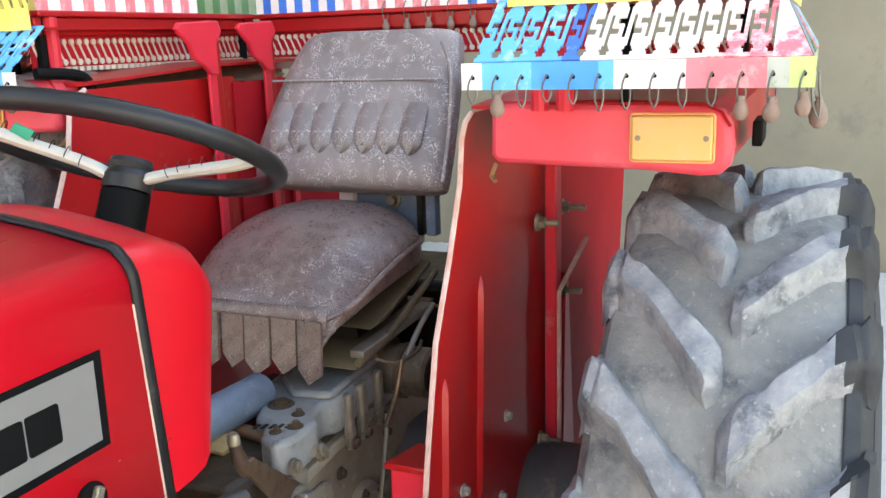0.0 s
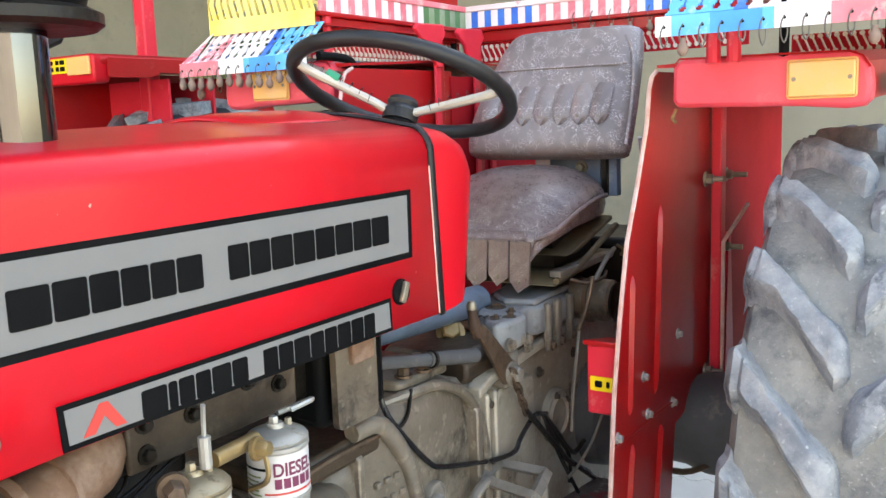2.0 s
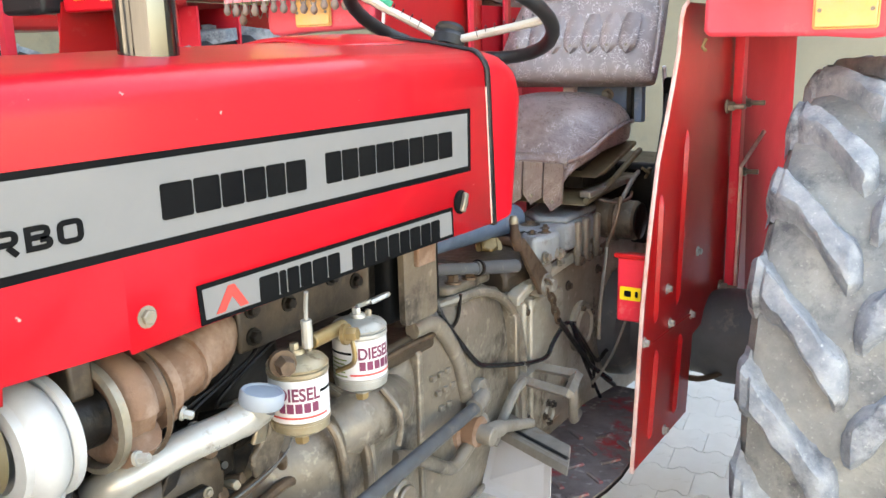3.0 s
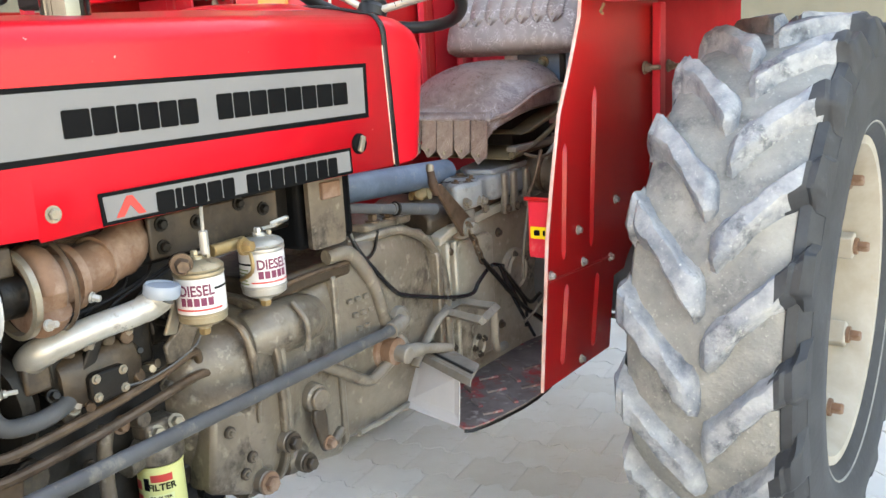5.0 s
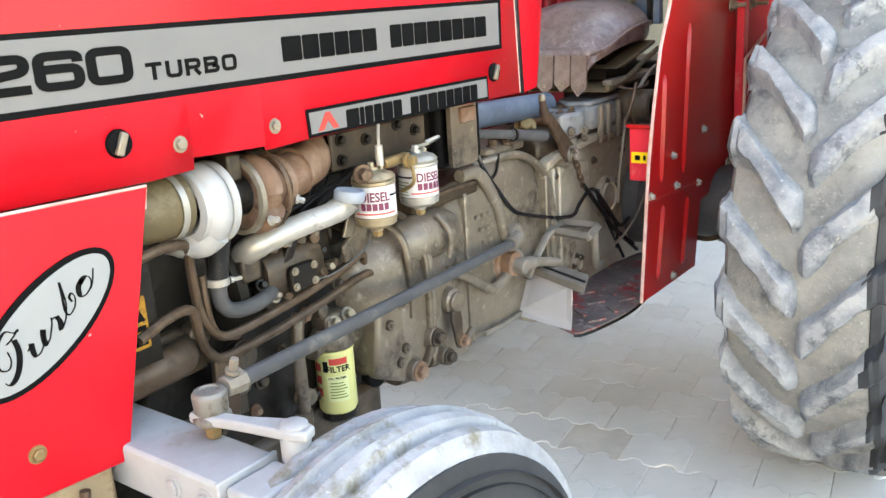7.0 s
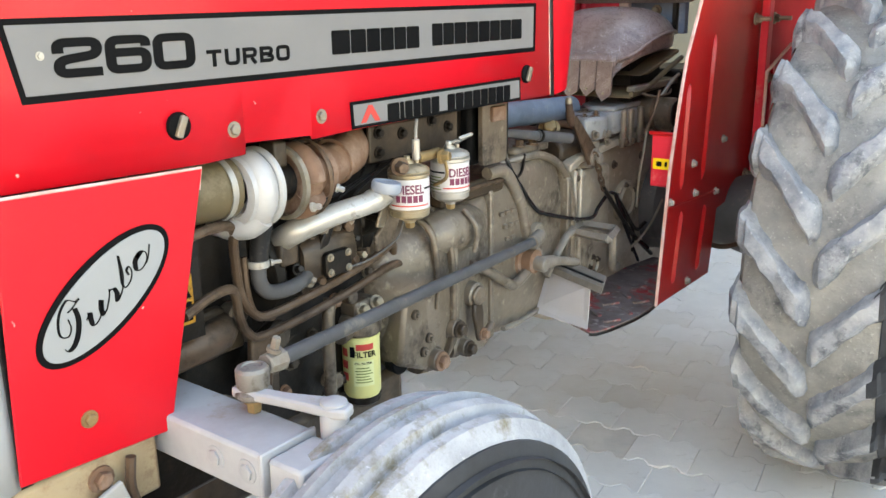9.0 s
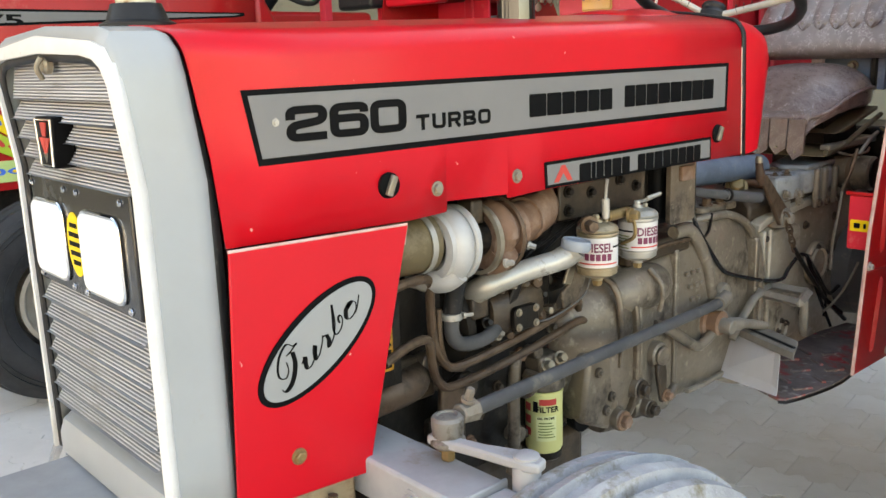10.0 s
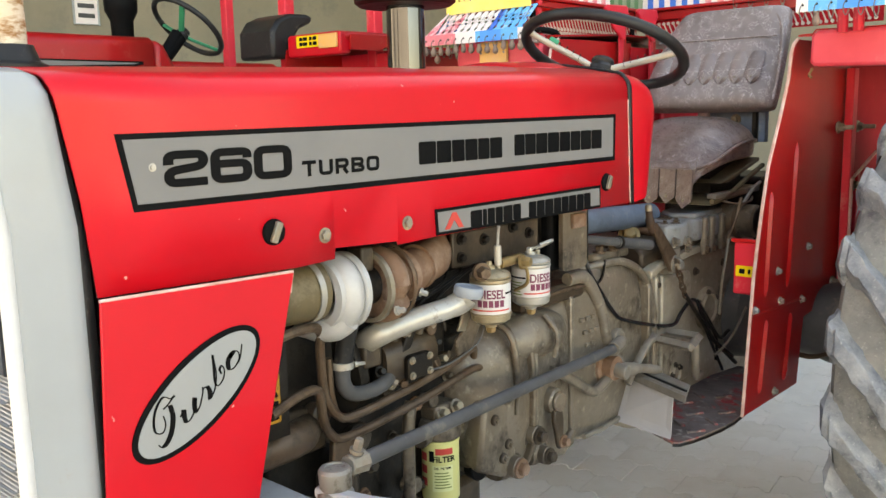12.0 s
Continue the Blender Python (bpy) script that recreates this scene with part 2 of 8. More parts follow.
SHELL = surface("grey_shell_paint", (0.32, 0.336, 0.34), (0.288, 0.302, 0.304), 4, (0.25, 0.4), bump=0.03, bump_scale=30, dirt=(0.30, 0.27, 0.22), dirt_at=(0.66, 0.84), dirt_scale=9, coat=0.2)
GRILLE = surface("dusty_black_grille", (0.17, 0.177, 0.189), (0.306, 0.31, 0.311), 25, (0.3, 0.55), bump=0.1, stretch=(1, 0.15, 3), dirt=(0.34, 0.32, 0.29), dirt_at=(0.55, 0.8), dirt_scale=30)
LENS_W = surface("white_lamp_lens", (0.85, 0.87, 0.86), (0.8, 0.82, 0.82), 9, (0.1, 0.2), bump=0.05, bump_scale=120, coat=0.6)
ENGINE = surface("greasy_brown_engine", (0.062, 0.042, 0.026), (0.018, 0.012, 0.008), 11, (0.3, 0.6), bump=0.4, bump_scale=70, dirt=(0.105, 0.076, 0.048), dirt_at=(0.56, 0.72), dirt_scale=10, spec=0.4)
ENGINE_L = surface("dusty_grey_casting", (0.165, 0.129, 0.094), (0.078, 0.057, 0.038), 6, (0.25, 0.5), 0.15, bump=0.45, bump_scale=70, dirt=(0.026, 0.017, 0.010), dirt_at=(0.52, 0.64), dirt_scale=5, spec=0.6, speck=((0.24, 0.20, 0.15), 45, 0.60, 0.76))
# grease, its base cut to near black to hold the engine bay's shade
GREASE_SHADE = surface("shade_darkened_grease", (0.004, 0.003, 0.0022), (0.011, 0.008, 0.0055), 14, (0.25, 0.6), bump=0.5, bump_scale=60, dirt=(0.050, 0.033, 0.019), dirt_at=(0.60, 0.76), dirt_scale=14)
PIPE = surface("brown_steel_pipe", (0.085, 0.052, 0.033), (0.125, 0.085, 0.058), 22, (0.3, 0.5), 0.4, bump=0.1, dirt=(0.06, 0.04, 0.027), dirt_at=(0.5, 0.7), dirt_scale=25)
PIPE_G = surface("grey_painted_pipe", (0.080, 0.080, 0.082), (0.058, 0.057, 0.058), 12, (0.35, 0.55), bump=0.06, dirt=(0.2, 0.175, 0.14), dirt_at=(0.58, 0.75), dirt_scale=14)
SILVER = surface("silver_painted_steel", (0.42, 0.405, 0.37), (0.31, 0.29, 0.25), 10, (0.2, 0.4), 0.4, bump=0.08, dirt=(0.13, 0.10, 0.07), dirt_at=(0.60, 0.72), dirt_scale=14)
WHITE_M = surface("cast_aluminium", (0.42, 0.415, 0.40), (0.34, 0.335, 0.32), 12, (0.35, 0.55), 0.15, bump=0.15, bump_scale=90, dirt=(0.4, 0.36, 0.3), dirt_at=(0.62, 0.8), dirt_scale=14)
RUST = surface("rusty_cast_iron", (0.20, 0.112, 0.070), (0.135, 0.075, 0.047), 12, (0.55, 0.8), bump=0.3, bump_scale=110, dirt=(0.29, 0.20, 0.15), dirt_at=(0.5, 0.7), dirt_scale=12)
HOSE = surface("olive_brown_hose", (0.125, 0.095, 0.05), (0.08, 0.06, 0.032), 12, (0.4, 0.6), bump=0.1, dirt=(0.22, 0.175, 0.11), dirt_at=(0.55, 0.75), dirt_scale=11)
BRASS = surface("dull_brass", (0.36, 0.25, 0.115), (0.26, 0.17, 0.08), 20, (0.3, 0.5), 0.6, bump=0.1)
STEEL = surface("worn_zinc_steel", (0.29, 0.255, 0.20), (0.20, 0.17, 0.125), 25, (0.3, 0.5), 0.5, bump=0.1, dirt=(0.35, 0.22, 0.13), dirt_at=(0.55, 0.75), dirt_scale=40)
CHROME = surface("chrome", (0.75, 0.75, 0.76), (0.7, 0.7, 0.7), 5, (0.05, 0.12), 1.0, bump=0)
FILTER_W = surface("white_filter_print", (0.55, 0.53, 0.51), (0.49, 0.47, 0.45), 8, (0.35, 0.5), bump=0.02, dirt=(0.4, 0.34, 0.26), dirt_at=(0.66, 0.8), dirt_scale=14)
FILTER_Y = surface("yellow_filter_print", (0.60, 0.585, 0.25), (0.55, 0.53, 0.22), 8, (0.3, 0.45), bump=0.02, dirt=(0.35, 0.3, 0.15), dirt_at=(0.66, 0.8), dirt_scale=14)
INK_RED = surface("red_ink", (0.52, 0.05, 0.04), (0.46, 0.05, 0.04), 8, (0.4, 0.5), bump=0)
INK_PLUM = surface("plum_ink", (0.17, 0.03, 0.07), (0.14, 0.03, 0.06), 8, (0.4, 0.5), bump=0)
YELLOW = surface("yellow_paint", (0.80, 0.55, 0.02), (0.74, 0.50, 0.02), 6, (0.4, 0.55), bump=0.02, dirt=(0.5, 0.35, 0.1), dirt_at=(0.6, 0.8))
ORANGE = surface("amber_lens", (0.74, 0.40, 0.17), (0.78, 0.40, 0.10), 12, (0.15, 0.3), bump=0.2, bump_scale=200, coat=0.3)
BLUE = surface("sky_blue_paint", (0.10, 0.45, 0.80), (0.07, 0.38, 0.74), 7, (0.4, 0.6), bump=0.05, dirt=(0.6, 0.72, 0.8), dirt_at=(0.58, 0.72), dirt_scale=12)
BLUE_D = surface("deep_blue_paint", (0.03, 0.12, 0.55), (0.04, 0.2, 0.6), 9, (0.4, 0.6), bump=0.05, dirt=(0.5, 0.6, 0.75), dirt_at=(0.62, 0.78), dirt_scale=14)
WHITE = surface("chalky_white_paint", (0.78, 0.74, 0.72), (0.72, 0.62, 0.62), 10, (0.5, 0.7), bump=0.06, dirt=(0.6, 0.35, 0.35), dirt_at=(0.62, 0.8), dirt_scale=14)
ROSE = surface("rose_paint", (0.72, 0.22, 0.26), (0.66, 0.15, 0.18), 8, (0.45, 0.6), bump=0.05, dirt=(0.75, 0.55, 0.5), dirt_at=(0.55, 0.72), dirt_scale=14)
GREEN = surface("green_paint", (0.06, 0.16, 0.06), (0.1, 0.22, 0.1), 10, (0.4, 0.6), bump=0.05)
LIME = surface("pale_lime_paint", (0.5, 0.62, 0.25), (0.42, 0.55, 0.2), 10, (0.4, 0.6), bump=0.05)
CLAY = surface("dusty_clay", (0.27, 0.185, 0.145), (0.20, 0.135, 0.105), 30, (0.6, 0.8), bump=0.2)
WIRE = surface("dull_wire", (0.17, 0.155, 0.14), (0.12, 0.105, 0.095), 30, (0.35, 0.5), 0.6, bump=0)
PEDAL = surface("bare_grey_steel", (0.24, 0.212, 0.178), (0.155, 0.135, 0.11), 14, (0.4, 0.6), 0.2, bump=0.15, dirt=(0.2, 0.15, 0.11), dirt_at=(0.55, 0.7), dirt_scale=16)
FLAP = surface("grey_rubber_sheet", (0.42, 0.40, 0.39), (0.38, 0.365, 0.355), 5, (0.6, 0.75), bump=0.05, dirt=(0.4, 0.38, 0.35), dirt_at=(0.6, 0.75), dirt_scale=20)
STEP = surface("worn_red_footplate", (0.19, 0.155, 0.145), (0.095, 0.072, 0.066), 10, (0.45, 0.7), bump=0.25, dirt=(0.34, 0.035, 0.035), dirt_at=(0.52, 0.62), dirt_scale=6, speck=((0.30, 0.27, 0.25), 30, 0.6, 0.7))
DUSTY = surface("dusty_tyre_rubber", (0.275, 0.268, 0.242), (0.175, 0.175, 0.166), 11, (0.6, 0.85), bump=0.9, bump_scale=110, dirt=(0.085, 0.088, 0.092), dirt_at=(0.53, 0.70), dirt_scale=9, speck=((0.33, 0.32, 0.295), 110, 0.62, 0.76))
LUG = surface("scuffed_tyre_lug", (0.335, 0.341, 0.34), (0.155, 0.168, 0.188), 16, (0.5, 0.8), bump=1.0, bump_scale=85, dirt=(0.080, 0.086, 0.098), dirt_at=(0.54, 0.66), dirt_scale=9, speck=((0.38, 0.38, 0.365), 110, 0.62, 0.78))
WALLRUB = surface("black_tyre_sidewall", (0.022, 0.023, 0.025), (0.04, 0.042, 0.045), 12, (0.45, 0.7), bump=0.2, bump_scale=70, dirt=(0.14, 0.14, 0.14), dirt_at=(0.62, 0.85), dirt_scale=18, stretch=(1, 1, 1))
FRONT_T = surface("muddy_front_tyre", (0.37, 0.375, 0.38), (0.23, 0.237, 0.25), 12, (0.6, 0.8), bump=0.7, bump_scale=110, dirt=(0.17, 0.15, 0.105), dirt_at=(0.53, 0.64), dirt_scale=8, speck=((0.46, 0.46, 0.46), 90, 0.66, 0.80))
RIM = surface("cream_wheel_paint", (0.36, 0.325, 0.27), (0.27, 0.235, 0.185), 6, (0.45, 0.65), bump=0.08, dirt=(0.32, 0.22, 0.14), dirt_at=(0.62, 0.75), dirt_scale=10)
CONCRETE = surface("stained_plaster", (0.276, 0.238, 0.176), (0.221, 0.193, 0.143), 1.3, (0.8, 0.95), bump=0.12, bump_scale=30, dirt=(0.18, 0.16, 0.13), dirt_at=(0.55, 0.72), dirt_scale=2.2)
# pale so that the added wall throws sunlight back
CONCRETE_L = surface("bounce_wall_plaster", (0.62, 0.58, 0.50), (0.55, 0.51, 0.44), 1.0, (0.8, 0.95), bump=0.1, bump_scale=30, dirt=(0.42, 0.38, 0.31), dirt_at=(0.58, 0.75), dirt_scale=1.5)
PAVER_S = surface("stained_paver", (0.60, 0.565, 0.51), (0.53, 0.49, 0.43), 9, (0.75, 0.95), bump=0.2, bump_scale=90, dirt=(0.50, 0.475, 0.435), dirt_at=(0.5, 0.62), dirt_scale=6)
# browner paver for soil and for the shade under the tractor
PAVER_D = surface("shaded_brown_paver", (0.621, 0.599, 0.559), (0.567, 0.533, 0.479), 5, (0.8, 0.95), bump=0.25, bump_scale=90, dirt=(0.36, 0.29, 0.22), dirt_at=(0.60, 0.80), dirt_scale=6)
PAVER = surface("grey_concrete_paver", (0.66, 0.64, 0.60), (0.60, 0.58, 0.545), 6, (0.75, 0.95), bump=0.2, bump_scale=90, dirt=(0.37, 0.33, 0.28), dirt_at=(0.6, 0.78), dirt_scale=5, spread=0.04)
JOINT = surface("sandy_joint", (0.46, 0.435, 0.395), (0.38, 0.36, 0.325), 9, (0.9, 1.0), bump=0.2)
TAPE = surface("white_tape", (0.55, 0.52, 0.46), (0.46, 0.43, 0.36), 12, (0.4, 0.6), bump=0.1, dirt=(0.35, 0.25, 0.16), dirt_at=(0.62, 0.75), dirt_scale=20)
TAPE_G = surface("green_tape", (0.02, 0.30, 0.16), (0.02, 0.25, 0.13), 12, (0.3, 0.5), bump=0.1)


def brocade(name, a, b, figure, rough, scale):
    """Woven seat fabric: brown-grey ground with a paler curling figure."""
    m = surface(name, a, b, 4, (0.42, 0.6), bump=0.2, bump_scale=250, spec=0.5)
    nt = m.node_tree
    N, Lk = nt.nodes.new, nt.links.new
    bs = nt.nodes["Principled BSDF"]
    tc = N("ShaderNodeTexCoord")
    wob = N("ShaderNodeTexNoise")
    wob.inputs["Scale"].default_value = scale
    Lk(tc.outputs["Object"], wob.inputs["Vector"])
    sub = N("ShaderNodeMapRange")
    sub.inputs[1].default_value, sub.inputs[2].default_value = 0.485, 0.515
    ab = N("ShaderNodeMath")
    ab.operation = "PINGPONG"
    ab.inputs[1].default_value = 0.05
    Lk(wob.outputs["Fac"], ab.inputs[0])
    th = N("ShaderNodeMapRange")
    th.inputs[1].default_value, th.inputs[2].default_value = 0.005, 0.013
    th.inputs[3].default_value, th.inputs[4].default_value = 1, 0
    Lk(ab.outputs[0], th.inputs[0])
    old = bs.inputs["Base Color"].links[0].from_socket
    mx = N("ShaderNodeMix")
    mx.data_type = "RGBA"
    mx.inputs[7].default_value = (*figure, 1)
    # the figure shows in sprays, with plain ground between
    spr = N("ShaderNodeTexNoise")
    spr.inputs["Scale"].default_value, spr.inputs["Detail"].default_value = scale * 0.7, 1
    Lk(tc.outputs["Object"], spr.inputs["Vector"])
    sm = N("ShaderNodeMapRange")
    sm.inputs[1].default_value, sm.inputs[2].default_value = 0.44, 0.55
    Lk(spr.outputs["Fac"], sm.inputs[0])
    mul = N("ShaderNodeMath")
    mul.operation = "MULTIPLY"
    Lk(th.outputs[0], mul.inputs[0])
    Lk(sm.outputs[0], mul.inputs[1])
    Lk(mul.outputs[0], mx.inputs[0])
    Lk(old, mx.inputs[6])
    Lk(mx.outputs[2], bs.inputs["Base Color"])
    rg = N("ShaderNodeMapRange")
    rg.inputs[3].default_value, rg.inputs[4].default_value = rough, rough - 0.1
    Lk(th.outputs[0], rg.inputs[0])
    Lk(rg.outputs[0], bs.inputs["Roughness"])
    return m


FABRIC = brocade("brocade_seat_fabric", (0.258, 0.214, 0.203), (0.138, 0.11, 0.106), (0.46, 0.41, 0.40), 0.38, 44)
CUSHION = brocade("worn_cushion_brocade", (0.178, 0.121, 0.106), (0.098, 0.067, 0.06), (0.33, 0.27, 0.26), 0.30, 44)

# ---- the shed ----
ground = part("ground", box(B(), (-60, -60, -0.3), (60, 60, -0.022)), JOINT)
tagged(ground, "sandy grey ground under the paving", "ground", kind="structure")
wall_rear = part("wall_rear", box(B(), (6.2, -9, -0.1), (6.45, 7.25, 6.0)), CONCRETE)
tagged(wall_rear, "stained beige plaster wall of the shed", "wall", kind="structure")
wall_side = part("wall_side", box(B(), (-6.0, 7.0, -0.1), (6.2, 7.25, 6.0)), CONCRETE)
tagged(wall_side, "stained beige plaster wall beyond the tractors", "wall", kind="structure")
# unseen ceiling; its edges and height are chosen to block sun, not sky
shade_roof = part("ceiling", box(B(), (-1.6, 0.9, 6.0), (6.6, 7.4, 6.2)), CONCRETE)
tagged(shade_roof, "unseen shed ceiling set to keep direct sun off the tractors", "ceiling", kind="structure")

# unseen wall, added as a reflector that brightens the grille side
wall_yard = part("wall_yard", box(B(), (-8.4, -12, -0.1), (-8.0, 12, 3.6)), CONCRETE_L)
tagged(wall_yard, "unseen pale wall added to bounce sunlight onto the tractor front", "wall", kind="structure")


# ---- wheels ----
def rear_tyre(cx, cy, cz, out, tractor, R=0.752, half=0.183, turn=0.0):
    """A lugged drive tyre with its rim; out: -1 if its outer side faces -y, +1 if +y."""
    k = R / 0.752
    F = 0.432            # rim flange
    disc = [(0.0, 0.03), (0.10, 0.03), (0.12, 0.02), (0.13, -0.02), (0.22, -0.035), (0.30, -0.015), (0.33, 0.02), (0.35, 0.03), (F - 0.045, 0.04), (F - 0.035, 0.10), (F - 0.015, half - 0.035), (F, half - 0.03), (F, half - 0.022), (F - 0.022, half - 0.024), (F - 0.055, 0.10), (F - 0.06, -half + 0.04), (F, -half + 0.03), (F - 0.05, -half + 0.07), (0, -half + 0.07)]
    wheel = part("rear_wheel", lathe(B(), disc, (cx, cy, cz), (0, out, 0), 56), RIM, tractor, "dusty cream rear wheel disc with rusty nuts")
    side = [(F - 0.008, half - 0.035), (0.46 * k, half - 0.008), (0.52 * k, half + 0.018), (0.585 * k, half + 0.022), (0.645 * k, half + 0.008)]
    prof = side + [(0.685 * k, half - 0.012), (0.703 * k, half - 0.05), (0.711 * k, half - 0.11), (0.713 * k, 0)]
    prof = prof + [(r, -h) for r, h in reversed(prof[:-1])]
    part("tyre", lathe(B(), prof, (cx, cy, cz), (0, out, 0), 72), DUSTY, wheel, "dusty black drive tyre with worn chevron lugs")
    sw = [(r, h + 0.003) for r, h in side] + [(r, h - 0.006) for r, h in reversed(side)]
    part("sidewall", lathe(B(), sw, (cx, cy, cz), (0, out, 0), 72, close=True), WALLRUB, wheel, "black tyre sidewall")
    sh = [(0.640 * k, half + 0.012), (0.687 * k, half - 0.009), (0.698 * k, half - 0.028), (0.697 * k, half - 0.031), (0.68 * k, half - 0.025)]
    part("shoulder", lathe(B(), sh, (cx, cy, cz), (0, out, 0), 72, close=True), WALLRUB, wheel, "black rubbed tyre shoulder")
    ring = [(0.47 * k, half + 0.0), (0.472 * k, half + 0.004), (0.476 * k, half + 0.003)]
    part("sidewall_ring", lathe(B(), ring, (cx, cy, cz), (0, out, 0), 72), DUSTY, wheel)
    n = 21
    for s in (-1, 1):
        for i in range(n):
            bm = B()
            a0 = 2 * math.pi * (i + (0.5 if s > 0 else 0)) / n + turn
            rows = []
            # place across, sweep, half width and height of the bar, from its blunt nose to the shoulder
            keys = ((0.0, 0.002, 0.020, 0.012), (0.03, 0.004, 0.036, 0.028), (0.10, 0.012, 0.045, 0.039), (0.24, 0.050, 0.040, 0.043), (0.45, 0.118, 0.033, 0.043), (0.70, 0.190, 0.032, 0.043), (0.88, 0.235, 0.036, 0.043), (0.99, 0.255, 0.043, 0.040), (1.07, 0.262, 0.045, 0.012))
            fine = []
            for a, b in zip(keys, keys[1:]):
                m = 3 if b[0] - a[0] > 0.1 else 1
                fine += [tuple(a[q] + (b[q] - a[q]) * n2 / m for q in range(4)) for n2 in range(m)]
            fine.append(keys[-1])
            for j, (v, da, w, hgt) in enumerate(fine):
                y = v * half
                rb = 0.707 * k - 0.016 * v ** 3
                if v > 0.9:
                    rb = 0.686 * k if v < 1 else 0.650 * k
                rt = min(0.752 * k - 0.010 * v ** 2, rb + hgt + 0.004) if v < 1 else 0.70 * k
                ring = []
                lo, hi = rb - 0.012, rt
                side = ((0.0, 1.75), (0.35, 1.32), (0.70, 1.06), (0.92, 0.90), (1.0, 0.70))
                for sg, line in ((-1, side), (1, side[::-1])):
                    jit = 0.008 * noise.noise((i * 3.1 + j * 0.45, s * 2.0, sg))
                    for f, ww in line:
                        rad = lo + (hi - lo) * f
                        a = a0 - da + (sg * w * ww + jit) / R
                        ring.append(Vector((cx + math.cos(a) * rad, cy + s * y, cz + math.sin(a) * rad)))
                rows.append(ring)
            loft(bm, rows)
            for v in bm.verts:
                q = v.co * 30
                v.co += Vector((noise.noise(q), noise.noise(q + Vector((7, 3, 1))), noise.noise(q + Vector((2, 9, 5))))) * 0.006
            lug = part("tread_lug", bm, LUG, wheel)
            if s == out:     # outer ends rubbed clean and black
                lug.data.materials.append(WALLRUB)
                edge = cy + s * half * 0.80
                for pl in lug.data.polygons:
                    if (pl.center.y + lug.location.y - edge) * s > 0.03 * noise.noise((i * 1.7, pl.center.z * 20, pl.center.x * 20)):
                        pl.material_index = 1
    for i in range(8):
        a = 2 * math.pi * i / 8 + 0.2
        part("wheel_nut", bolt(B(), (cx + 0.17 * math.cos(a), cy - out * 0.03, cz + 0.17 * math.sin(a)), (0, out, 0), 0.016, 0.035), RUST, wheel, smooth=False)
        c = Vector((cx + 0.345 * math.cos(a), cy + out * 0.06, cz + 0.345 * math.sin(a)))
        turn_m = Matrix.Rotation(-a, 3, "Y")
        part("rim_lug", box(B(), c - Vector((0.025, 0.045, 0.035)), c + Vector((0.025, 0.045, 0.035)), turn_m), RIM, wheel, bevel=0.006)
        part("wheel_nut", bolt(B(), c + Vector((0, out * 0.045, 0)), (0, out, 0), 0.017, 0.04), RUST, wheel, smooth=False)
    return wheel


def front_tyre(cx, cy, cz, out, tractor, R=0.42, half=0.095, muddy=FRONT_T, steer=0.0):
    ax = Matrix.Rotation(radians(steer), 3, "Z") @ Vector((0, out, 0))
    k = R / 0.42
    wheel = part("front_wheel", lathe(B(), [(0, 0.075), (0.05, 0.075), (0.06, 0.05), (0.10, 0.04), (0.14, 0.0), (0.18, 0.01), (0.20, 0.06), (0.218, 0.075), (0.218, 0.082), (0.20, 0.082), (0.19, 0.07), (0.19, -0.07), (0.218, -0.082), (0.18, -0.06), (0, -0.06)], (cx, cy, cz), ax, 40), RIM, tractor, "pale front wheel disc")
    q = [(0.212 * k, 0.075), (0.25 * k, half + 0.006), (0.30 * k, half + 0.014), (0.345 * k, half + 0.008), (0.375 * k, half - 0.006), (0.384 * k, half - 0.012), (0.402 * k, half - 0.022), (0.4045 * k, half - 0.04), (0.392 * k, half - 0.046), (0.392 * k, half - 0.058), (0.412 * k, half - 0.066), (0.4165 * k, 0.018), (0.404 * k, 0.013), (0.403 * k, 0)]
    q = q + [(r, -h) for r, h in reversed(q[:-1])]
    part("tyre", lathe(B(), q, (cx, cy, cz), ax, 72), muddy, wheel, "ribbed front tyre caked with grey dust")
    sw = [(0.214 * k, 0.077), (0.25 * k, half + 0.009), (0.30 * k, half + 0.018), (0.345 * k, half + 0.012), (0.374 * k, half - 0.001), (0.374 * k, half - 0.01), (0.345 * k, half), (0.30 * k, half), (0.25 * k, half - 0.006)]
    part("sidewall", lathe(B(), sw, (cx, cy, cz), ax, 72, close=True), WALLRUB, wheel, "black scuffed sidewall")
    rib = B()
    for r in (0.262, 0.335, 0.352):
        lathe(rib, [(r * k - 0.0015, half + 0.010), (r * k, half + 0.0205 if r > 0.3 else half + 0.016), (r * k + 0.0015, half + 0.010)], (cx, cy, cz), ax, 72)
    part("sidewall_ring", rib, WALLRUB, wheel)
    for i in range(6):
        a = 2 * math.pi * i / 6
        u = Vector((0, 0, 1)).cross(ax)
        p = Vector((cx, cy, cz)) + 0.105 * (math.cos(a) * u + math.sin(a) * Vector((0, 0, 1))) + ax * 0.037
        part("wheel_nut", bolt(B(), p, ax, 0.012, 0.02), STEEL, wheel, smooth=False)
    return wheel


# ---- the near tractor ----
tractor = empty("tractor", (0, YC, 0), "red tractor with a grey grille shell, parked on grey paving", "tractor")


